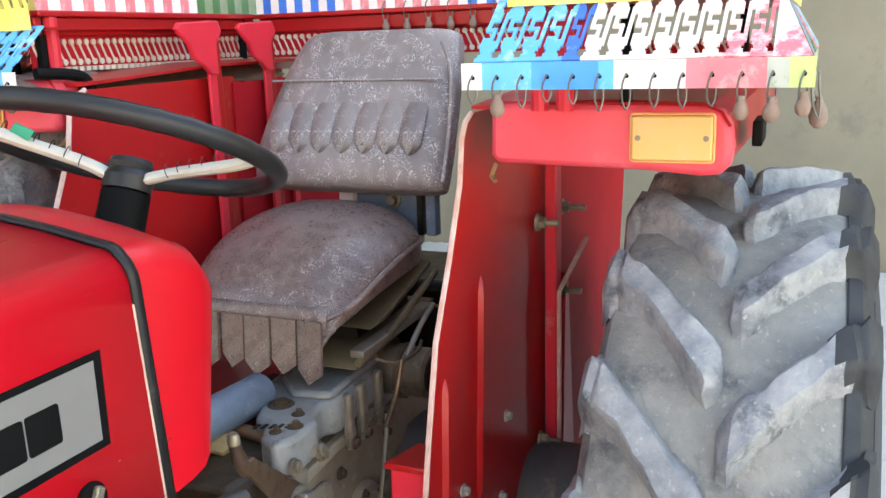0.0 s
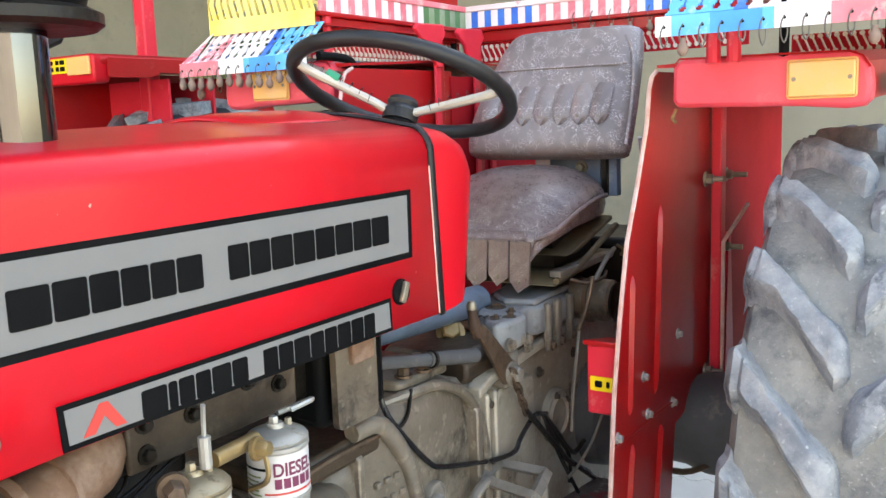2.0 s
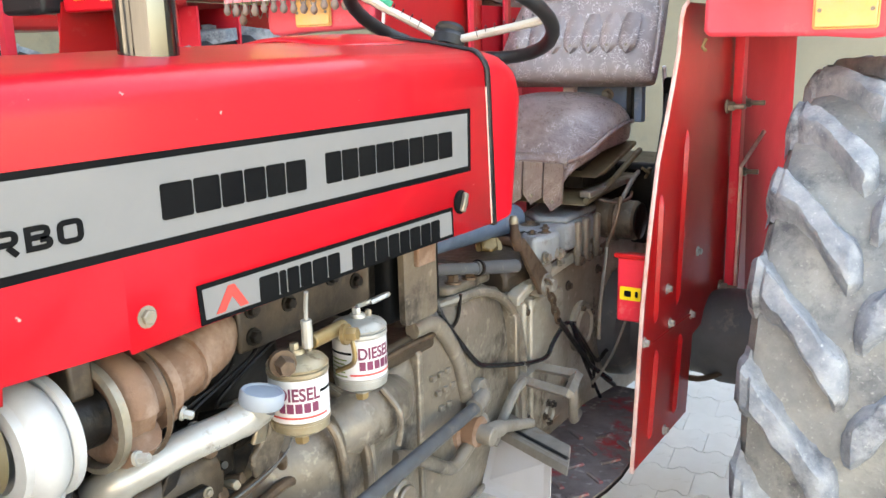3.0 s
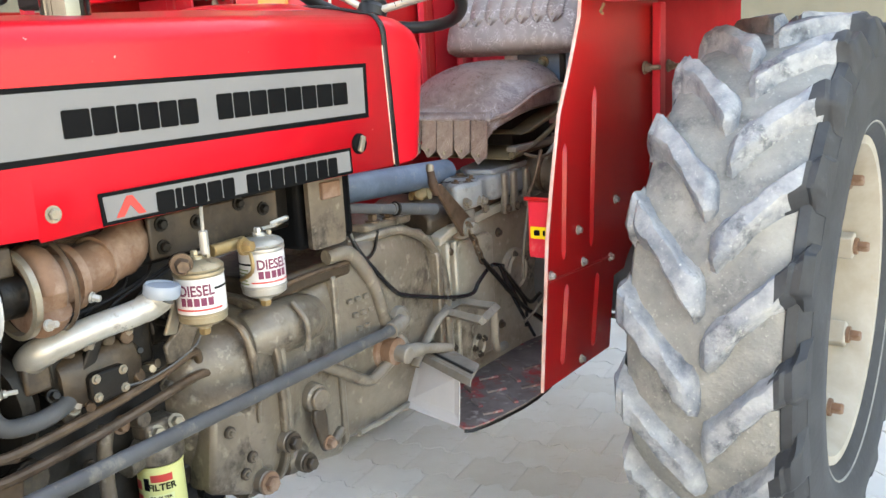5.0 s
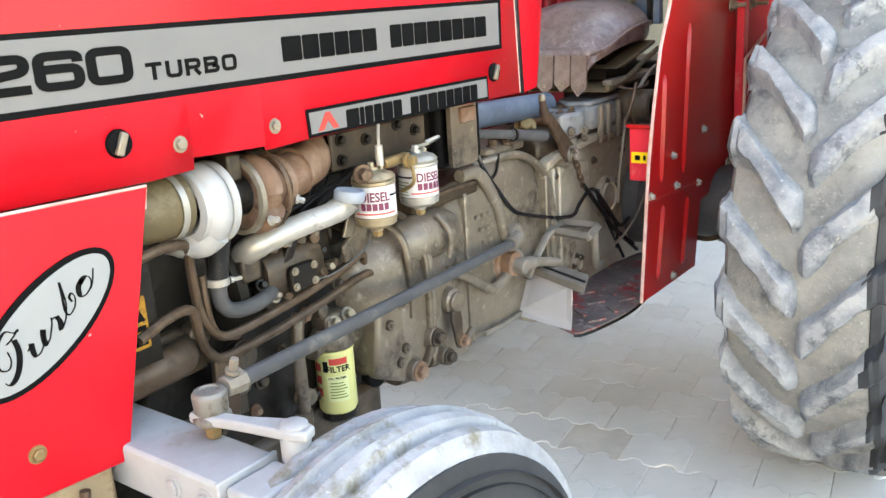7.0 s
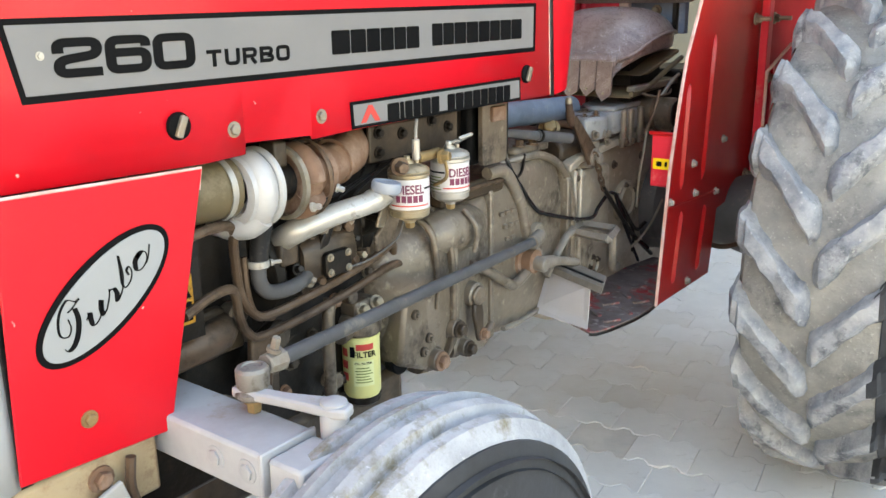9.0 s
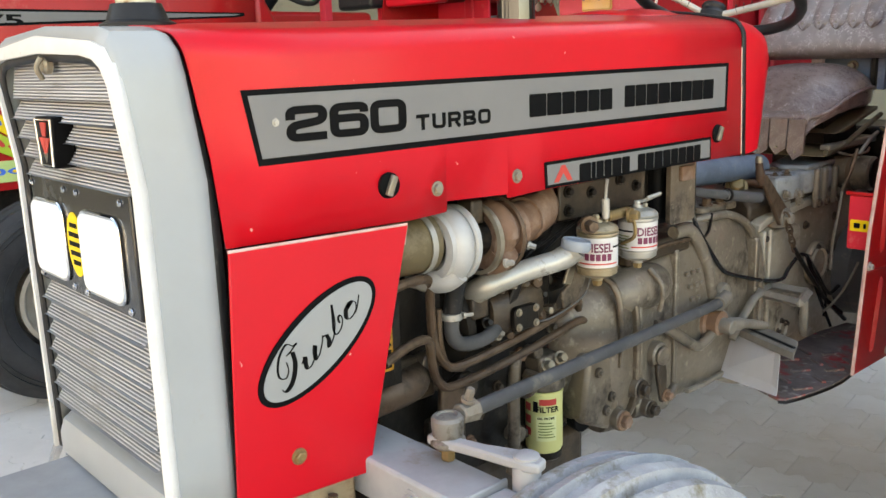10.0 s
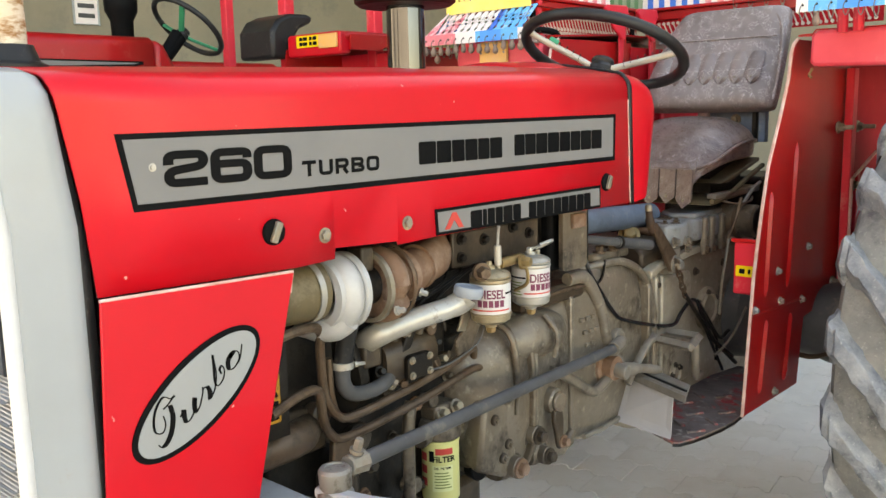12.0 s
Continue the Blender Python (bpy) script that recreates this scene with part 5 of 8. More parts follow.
def engine(tr):
    eng = part("engine_block", box(B(), (-0.955, 0.135, 0.60), (-0.36, 0.36, 1.16)), GREASE_SHADE, tr, "greasy dark engine block with pipes and fittings", bevel=0.012)
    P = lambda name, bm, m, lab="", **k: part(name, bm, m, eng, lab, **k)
    P("cylinder_head", box(B(), (-0.94, 0.11, 1.10), (-0.12, 0.38, 1.19)), GREASE_SHADE, bevel=0.01)
    P("rocker_cover", box(B(), (-0.90, 0.14, 1.19), (-0.15, 0.34, 1.26)), GREASE_SHADE, bevel=0.015)
    P("radiator_core", box(B(), (-1.26, 0.04, 0.84), (-1.17, 0.42, 1.44)), GREASE_SHADE)
    P("fan_shroud", box(B(), (-1.17, 0.05, 0.84), (-1.06, 0.41, 1.42)), GREASE_SHADE, "dark fan shroud", bevel=0.02)
    tag = P("warning_tag", prism(B(), round_rect(-1.015, 0.93, -0.975, 1.015, 0.003), "xz", 0.046, 0.050), TAGY, "yellow and black warning tag", smooth=False)
    part("tag_sign", prism(B(), [(-1.011, 0.975), (-0.979, 0.975), (-0.995, 1.007)], "xz", 0.0445, 0.046), BLACK, tag, smooth=False)
    for i in range(3):
        part("tag_bar", prism(B(), round_rect(-1.011, 0.936 + 0.012 * i, -0.980, 0.944 + 0.012 * i, 0.001, 1), "xz", 0.0445, 0.046), BLACK, tag, smooth=False)
    P("shroud_plate", box(B(), (-1.06, 0.05, 0.90), (-0.955, 0.06, 1.10)), GREASE_SHADE)
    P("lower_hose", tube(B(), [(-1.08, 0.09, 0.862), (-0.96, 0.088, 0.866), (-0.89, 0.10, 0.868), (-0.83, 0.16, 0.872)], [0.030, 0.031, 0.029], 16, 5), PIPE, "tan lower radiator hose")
    P("fan_guard", lathe(B(), [(0.13, -0.01), (0.14, -0.01), (0.14, 0.012), (0.13, 0.012)], (-0.955, 0.23, 0.93), "x", 32, close=True), GREASE_SHADE)
    P("timing_cover", lathe(B(), [(0, -0.03), (0.10, -0.03), (0.125, -0.022), (0.13, 0.0), (0.12, 0.02), (0, 0.02)], (-0.80, 0.20, 0.93), (-1, -0.6, 0), 32), GREASE_SHADE, "round greasy timing cover")
    # turbocharger: hose, compressor, turbine, exhaust elbow
    P("intake_hose", tube(B(), [(-1.06, 0.09, 1.137), (-0.95, 0.075, 1.137), (-0.872, 0.068, 1.135)], [0.052, 0.053, 0.052], 24, 5), HOSE, "brown intake hose with a clamp")
    P("hose_clamp", lathe(B(), [(0.0535, -0.006), (0.0555, -0.006), (0.0555, 0.006), (0.0535, 0.006)], (-0.895, 0.07, 1.136), "x", 28, close=True), SILVER)
    tb = P("turbocharger", lathe(B(), [(0.045, -0.055), (0.060, -0.053), (0.062, -0.035), (0.055, -0.028), (0.050, 0.02), (0, 0.02)], (-0.815, 0.062, 1.127), "x", 32), WHITE_M, "turbocharger with a pale compressor and rusty turbine housing")
    prof = [(0.046 + 0.027 * math.cos(a), 0.026 * math.sin(a)) for a in [2 * math.pi * k / 16 for k in range(16)]]
    part("compressor_volute", lathe(B(), prof, (-0.838, 0.062, 1.125), "x", 40, close=True), WHITE_M, tb, "cast aluminium compressor volute")
    part("volute_flange", lathe(B(), [(0.02, 0.0), (0.066, 0.0), (0.070, 0.003), (0.070, 0.012), (0.066, 0.015), (0.02, 0.015)], (-0.818, 0.062, 1.126), "x", 40), WHITE_M, tb)
    part("volute_outlet", tube(B(), [(-0.836, 0.025, 1.084), (-0.846, 0.045, 1.068), (-0.858, 0.08, 1.062), (-0.862, 0.12, 1.062)], [0.024, 0.025, 0.024, 0.022], 14, 4), WHITE_M, tb)
    part("bearing_housing", cyl(B(), (-0.79, 0.062, 1.127), (-0.745, 0.062, 1.125), 0.036, seg=20), GREASE_SHADE, tb)
    part("oil_feed_boss", box(B(), (-0.785, 0.04, 1.155), (-0.755, 0.08, 1.20)), ENGINE, tb, bevel=0.004)
    pts, rs = [], []
    for k in range(25):
        a = radians(-60 + 330 * k / 24)
        R = 0.045
        pts.append(Vector((-0.718, 0.065 + R * math.sin(a), 1.122 - R * math.cos(a))))
        rs.append(0.030 - 0.006 * k / 24)
    part("turbine_housing", tube(B(), pts, rs, 14), RUST, tb, "rusty cast turbine housing")
    part("turbine_core", cyl(B(), (-0.745, 0.065, 1.122), (-0.69, 0.065, 1.122), 0.050, seg=24), RUST, tb)
    part("band_clamp", lathe(B(), [(0.060, -0.007), (0.068, -0.005), (0.068, 0.005), (0.060, 0.007)], (-0.75, 0.065, 1.122), "x", 32, close=True), STEEL, tb)
    part("clamp_bolt", bolt(B(), (-0.742, 0.0, 1.083), (0.3, -1, 0.2), 0.006, 0.018), SILVER, tb)
    part("heat_lining", lathe(B(), [(0.070, -0.005), (0.0735, 0), (0.070, 0.005)], (-0.690, 0.068, 1.122), "x", 30, close=True), PIPE, tb)
    el = P("exhaust_elbow", tube(B(), [(-0.69, 0.068, 1.125), (-0.63, 0.075, 1.13), (-0.585, 0.085, 1.137), (-0.54, 0.10, 1.145), (-0.515, 0.13, 1.17)], [0.040, 0.041, 0.040, 0.042, 0.043, 0.040], 20, 5), RUST, "rusty exhaust elbow")
    part("elbow_flange", lathe(B(), [(0.04, -0.007), (0.054, -0.007), (0.054, 0.007), (0.04, 0.007)], (-0.665, 0.07, 1.127), (1, 0.1, 0.05), 24, close=True), RUST, el)
    part("elbow_flange", lathe(B(), [(0.04, -0.004), (0.046, -0.004), (0.046, 0.004), (0.04, 0.004)], (-0.60, 0.082, 1.135), (1, 0.2, 0.1), 24, close=True), RUST, el)
    part("flange_bolt", bolt(B(), (-0.655, 0.022, 1.10), (0.6, -1, -0.3), 0.006, 0.015), SILVER, el)
    P("manifold", box(B(), (-0.84, 0.11, 1.09), (-0.50, 0.15, 1.19)), RUST, bevel=0.012)
    # pipes
    P("coolant_pipe", tube(B(), [(-0.995, 0.04, 1.072), (-0.93, 0.045, 1.078), (-0.875, 0.06, 1.066), (-0.862, 0.075, 1.02), (-0.852, 0.08, 0.94), (-0.826, 0.08, 0.893), (-0.78, 0.08, 0.878), (-0.617, 0.08, 0.894), (-0.50, 0.08, 0.915), (-0.432, 0.085, 0.93), (-0.41, 0.10, 0.90)], 0.0088, 10, 5), PIPE, "bent brown steel pipe")
    P("coolant_pipe", tube(B(), [(-1.0, 0.04, 0.948), (-0.93, 0.05, 0.963), (-0.882, 0.06, 0.955), (-0.862, 0.075, 0.90), (-0.842, 0.08, 0.860), (-0.80, 0.08, 0.842), (-0.637, 0.08, 0.855), (-0.52, 0.08, 0.872), (-0.42, 0.085, 0.883), (-0.392, 0.09, 0.86), (-0.395, 0.095, 0.82)], 0.0088, 10, 5), PIPE, "bent brown steel pipe")
    hs = P("turbo_drain", tube(B(), [(-0.800, 0.065, 1.06), (-0.802, 0.075, 1.02), (-0.806, 0.08, 0.975)], 0.018, 14, 4), RUBBER, "black rubber drain hose")
    part("drain_pipe", tube(B(), [(-0.806, 0.08, 0.985), (-0.805, 0.08, 0.945), (-0.785, 0.08, 0.922), (-0.74, 0.082, 0.914), (-0.70, 0.085, 0.918), (-0.665, 0.10, 0.925)], 0.0145, 14, 5), PIPE_G, hs)
    part("hose_clamp", lathe(B(), [(0.018, -0.007), (0.021, -0.006), (0.021, 0.006), (0.018, 0.007)], (-0.806, 0.08, 0.982), "z", 20, close=True), SILVER, hs)
    part("clamp_screw", bolt(B(), (-0.79, 0.065, 0.982), (1, -0.5, 0), 0.004, 0.02), SILVER, hs)
    P("thin_line", tube(B(), [(-0.835, 0.085, 1.0), (-0.832, 0.085, 0.93), (-0.815, 0.085, 0.885), (-0.775, 0.085, 0.868)], 0.007, 8, 4), PIPE)
    fp = P("filler_pipe", tube(B(), [(-0.715, 0.13, 0.985), (-0.722, 0.105, 1.004), (-0.722, 0.078, 1.020), (-0.700, 0.062, 1.030), (-0.64, 0.04, 1.045), (-0.585, 0.018, 1.055), (-0.558, 0.004, 1.066), (-0.549, -0.004, 1.078)], [0.024, 0.024, 0.024, 0.0225, 0.0215, 0.0215, 0.023, 0.024], 18, 5), SILVER, "silver oil filler pipe with a grey cap")
    d = Vector((0.12, -0.12, 0.98)).normalized()
    part("filler_cap", lathe(B(), [(0, 0), (0.027, 0), (0.0295, 0.004), (0.0295, 0.017), (0.027, 0.021), (0.024, 0.0205), (0.023, 0.019), (0, 0.019)], (-0.549, -0.005, 1.076), d, 32), CAPBLUE, fp, "blue-grey filler cap")
    P("filler_bracket", box(B(), (-0.745, 0.085, 0.955), (-0.70, 0.16, 1.0)), ENGINE, bevel=0.006)
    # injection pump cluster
    pump = P("injection_pump", box(B(), (-0.70, 0.10, 0.93), (-0.50, 0.19, 1.02)), GREASE_SHADE, "black greasy injection pump", bevel=0.01)
    part("pump_end", cyl(B(), (-0.50, 0.135, 0.985), (-0.44, 0.135, 0.985), 0.034, seg=18), GREASE_SHADE, pump)
    rnd = random.Random(4)
    for i in range(22):
        x, z = -0.70 + rnd.random() * 0.27, 0.90 + rnd.random() * 0.13
        if rnd.random() < 0.5:
            part("pump_fitting", cyl(B(), (x, 0.115, z), (x + rnd.uniform(-0.02, 0.02), 0.075, z + rnd.uniform(-0.01, 0.02)), 0.006 + rnd.random() * 0.007, seg=8), rnd.choice((GREASE_SHADE, ENGINE, PIPE, STEEL)), pump)
        else:
            part("pump_fitting", bolt(B(), (x, 0.098, z), (rnd.uniform(-0.4, 0.4), -1, rnd.uniform(0, 0.5)), 0.007 + rnd.random() * 0.004, 0.018), rnd.choice((ENGINE, GREASE_SHADE, PEDAL)), pump)
    part("pump_body", loft(B(), [soft_ring(x, y, 0.18, z0, z1, 3.0, 24) for x, y, z0, z1 in ((-0.685, 0.088, 0.905, 0.99), (-0.66, 0.074, 0.90, 1.0), (-0.60, 0.070, 0.90, 1.005), (-0.555, 0.074, 0.905, 1.0), (-0.54, 0.086, 0.915, 0.985))]), ENGINE, pump)
    for k in range(4):
        x = -0.67 + 0.036 * k
        u = part("delivery_union", lathe(B(), [(0, 0), (0.010, 0), (0.010, 0.012), (0.007, 0.014), (0.007, 0.030), (0, 0.032)], (x, 0.085, 1.0), (0, -0.35, 1), 12), PEDAL if k % 2 else ENGINE_L, pump)
        part("union_nut", bolt(B(), (x, 0.076, 1.022), (0, -0.35, 1), 0.009, 0.010), STEEL, u, smooth=False)
    part("pump_cover", prism(B(), round_rect(-0.655, 0.915, -0.585, 0.965, 0.012), "xz", 0.058, 0.075), GREASE_SHADE, pump, bevel=0.004)
    bolts("cover_screw", [(-0.645, 0.058, 0.925), (-0.595, 0.058, 0.925), (-0.645, 0.058, 0.956), (-0.595, 0.058, 0.956)], (0, -1, 0), STEEL, pump, 0.0055, 0.006)
    eye = part("end_bracket", prism(B(), [(-0.50, 0.93), (-0.455, 0.935), (-0.425, 0.985), (-0.43, 1.035), (-0.455, 1.04), (-0.468, 0.99), (-0.505, 0.965)], "xz", 0.064, 0.074), ENGINE_L, pump, bevel=0.004)
    part("bracket_eye", lathe(B(), [(0.009, 0), (0.015, 0), (0.015, 0.008), (0.009, 0.008)], (-0.445, 0.064, 1.012), (0, -1, 0), 16, close=True), PEDAL, eye)
    part("pump_bracket", prism(B(), [(-0.66, 0.965), (-0.635, 0.965), (-0.60, 1.03), (-0.625, 1.03)], "xz", 0.075, 0.09), GREASE_SHADE, pump, bevel=0.003)
    part("pump_lever", prism(B(), [(-0.505, 0.985), (-0.48, 0.98), (-0.455, 1.04), (-0.475, 1.045)], "xz", 0.06, 0.068), STEEL, pump, bevel=0.003)
    for k in range(4):
        x = -0.66 + 0.05 * k
        P("injector_line", tube(B(), [(x, 0.12, 1.02), (x - 0.01, 0.105, 1.05), (x + 0.05, 0.10, 1.06 + 0.008 * k), (x + 0.12, 0.11, 1.075 + 0.01 * k), (x + 0.15, 0.13, 1.12)], 0.003, 6, 5), GREASE_SHADE)
    P("copper_line", tube(B(), [(-0.43, 0.05, 0.99), (-0.45, 0.05, 0.955), (-0.50, 0.06, 0.93), (-0.56, 0.07, 0.918), (-0.62, 0.09, 0.925)], 0.002, 6, 5), PIPE_G)
    # filter heads and the plate that carries them
    plate = P("filter_bracket", box(B(), (-0.50, 0.075, 1.115), (-0.20, 0.085, 1.19)), ENGINE, "cast bracket plate with bolts", bevel=0.004)
    bolts("bracket_bolt", [(-0.475, 0.075, 1.175), (-0.475, 0.075, 1.135), (-0.40, 0.075, 1.165), (-0.30, 0.075, 1.18), (-0.24, 0.075, 1.16)], (0, -1, 0), GREASE_SHADE, plate, 0.009, 0.012)
    f1 = fuel_filter(tr, -0.459, 0.010, 1.057, -138, TANSTEEL)
    f2 = fuel_filter(tr, -0.303, 0.022, 1.064, -104, SILVER)
    part("fuel_union", cyl(B(), (-0.425, 0.012, 1.122), (-0.345, 0.018, 1.122), 0.011, seg=12), BRASS, f1)
    part("fuel_union", bolt(B(), (-0.365, 0.0, 1.118), (0.2, -1, 0.1), 0.011, 0.022), BRASS, f1)
    part("fuel_union", bolt(B(), (-0.50, 0.0, 1.118), (-0.6, -1, 0), 0.013, 0.03), PIPE, f1)
    part("bleed_stub", cyl(B(), (-0.452, -0.005, 1.125), (-0.452, -0.005, 1.165), 0.008, seg=10), SILVER, f1)
    part("bleed_wire", tube(B(), [(-0.452, -0.005, 1.16), (-0.452, -0.006, 1.185), (-0.456, -0.012, 1.206)], 0.0032, 6, 4), SILVER, f1)
    part("return_line", tube(B(), [(-0.282, 0.012, 1.143), (-0.255, 0.0, 1.150), (-0.235, 0.02, 1.142), (-0.24, 0.045, 1.13), (-0.27, 0.05, 1.128)], 0.004, 6, 5), SILVER, f2)
    part("feed_line", tube(B(), [(-0.345, 0.018, 1.118), (-0.350, -0.002, 1.10), (-0.352, -0.004, 1.07), (-0.35, 0.03, 1.05)], 0.004, 6, 4), BRASS, f2)
    # oil filter
    ox, oy = -0.515, 0.110
    oil = part("oil_filter", lathe(B(), [(0, 0.605), (0.030, 0.605), (0.037, 0.609), (0.041, 0.618), (0.041, 0.742), (0.0425, 0.744), (0.0425, 0.750), (0, 0.752)], (ox, oy, 0), "z", 36), FILTER_Y, tr, "yellow printed oil filter")
    part("filter_base", lathe(B(), [(0, 0.590), (0.034, 0.590), (0.0395, 0.596), (0.040, 0.610), (0.0, 0.610)], (ox, oy, 0), "z", 32), GREASE_SHADE, oil)
    wrap_writing("label_word", "FILTER", BLACK, oil, (ox, oy), 0.041, -125, 0.706, 0.013, 0.05)
    part("label_bar", label_ring(B(), (ox, oy), 0.041, -152, -98, 0.722, 0.736, 0.0006, 8), INK_RED, oil)
    part("label_bar", label_ring(B(), (ox, oy), 0.041, -172, -156, 0.706, 0.73, 0.0006, 4), BLACK, oil)
    part("label_panel", label_ring(B(), (ox, oy), 0.041, -162, -98, 0.640, 0.698, 0.0004, 10), FILTER_P, oil)
    wrap_writing("label_word", "OIL FILTER", BLACK, oil, (ox, oy), 0.041, -131, 0.690, 0.005, 0.038)
    for k in range(6):
        part("label_bar", label_ring(B(), (ox, oy), 0.041, -156 + (k % 2) * 3, -104 - (k % 3) * 5, 0.648 + 0.0065 * k, 0.6505 + 0.0065 * k, 0.0010, 8), GREENINK, oil)
    for k in range(3):
        part("label_mark", label_ring(B(), (ox, oy), 0.041, -205, -180, 0.650 + 0.028 * k, 0.668 + 0.028 * k, 0.0008, 4), INK_RED, oil)
    head = part("filter_head", lathe(B(), [(0.043, 0.752), (0.047, 0.756), (0.047, 0.780), (0.040, 0.792), (0.0, 0.797)], (ox, oy, 0), "z", 28), ENGINE_L, oil, "cast oil filter head")
    part("head_boss", box(B(), (ox - 0.03, oy - 0.02, 0.79), (ox + 0.04, oy + 0.05, 0.825)), ENGINE_L, oil, bevel=0.008)
    bolts("head_bolt", [(ox - 0.012, oy - 0.02, 0.806), (ox + 0.030, oy - 0.02, 0.812)], (-0.2, -1, 0.4), STEEL, oil, 0.011, 0.02)
    part("head_port", cyl(B(), (ox - 0.035, oy, 0.768), (ox - 0.075, oy - 0.01, 0.765), 0.02, seg=14), ENGINE_L, oil)
    dp = P("dipstick_tube", tube(B(), [(-0.64, 0.09, 0.60), (-0.637, 0.085, 0.66), (-0.635, 0.085, 0.80), (-0.62, 0.09, 0.86)], 0.013, 12, 4), ENGINE_L)
    part("tube_nut", lathe(B(), [(0, 0), (0.020, 0), (0.020, 0.03), (0, 0.03)], (-0.638, 0.086, 0.628), "z", 6), ENGINE_L, dp)
    P("sump", box(B(), (-0.97, 0.12, 0.50), (-0.36, 0.36, 0.62)), ENGINE, "dark oil sump", bevel=0.02)
    P("bracket_foot", prism(B(), [(-0.84, 0.72), (-0.79, 0.72), (-0.77, 0.83), (-0.83, 0.84)], "xz", 0.085, 0.10), PIPE, bevel=0.004)
    rnd = random.Random(9)
    for i in range(26):
        x, z = -0.95 + rnd.random() * 0.55, 0.64 + rnd.random() * 0.26
        k = rnd.random()
        if k < 0.45:
            P("block_bolt", bolt(B(), (x, 0.135, z), (0, -1, 0), 0.008 + 0.004 * rnd.random(), 0.016), rnd.choice((ENGINE, ENGINE_L, RUST)))
        elif k < 0.75:
            P("block_boss", cyl(B(), (x, 0.14, z), (x, 0.10, z + 0.005), 0.014 + 0.02 * rnd.random(), seg=16), rnd.choice((ENGINE, ENGINE, ENGINE_L)))
        else:
            P("block_plate", box(B(), (x, 0.115, z), (x + 0.05 + 0.05 * rnd.random(), 0.14, z + 0.03 + 0.05 * rnd.random())), ENGINE, bevel=0.006)
    return eng


CAPBLUE = surface("blue_grey_cap", (0.22, 0.25, 0.29), (0.27, 0.29, 0.31), 14, (0.4, 0.6), bump=0.1)
FILTER_P = surface("pale_label_panel", (0.62, 0.63, 0.33), (0.58, 0.6, 0.3), 9, (0.4, 0.5), bump=0)
engine(tractor)


ENGINE_M = surface("dusty_beige_casting", (0.205, 0.170, 0.132), (0.100, 0.078, 0.055), 6, (0.25, 0.5), 0.15, bump=0.45, bump_scale=70, dirt=(0.032, 0.022, 0.013), dirt_at=(0.54, 0.66), dirt_scale=5, spec=0.6, speck=((0.27, 0.235, 0.18), 45, 0.60, 0.76))
# dusty casting like ENGINE_M, also paled for the brighter light on the gearbox
ENGINE_G = surface("dusty_lit_gearbox", (0.35, 0.31, 0.25), (0.21, 0.178, 0.135), 6, (0.3, 0.55), 0.1, bump=0.45, bump_scale=70, dirt=(0.060, 0.044, 0.030), dirt_at=(0.54, 0.67), dirt_scale=5, spec=0.5, speck=((0.36, 0.33, 0.28), 45, 0.60, 0.76))


def oct_ring(x, y0, y1, z0, z1, c):
    return [Vector((x, y0 + c, z0)), Vector((x, y1 - c, z0)), Vector((x, y1, z0 + c)), Vector((x, y1, z1 - c)), Vector((x, y1 - c, z1)), Vector((x, y0 + c, z1)), Vector((x, y0, z1 - c)), Vector((x, y0, z0 + c))]


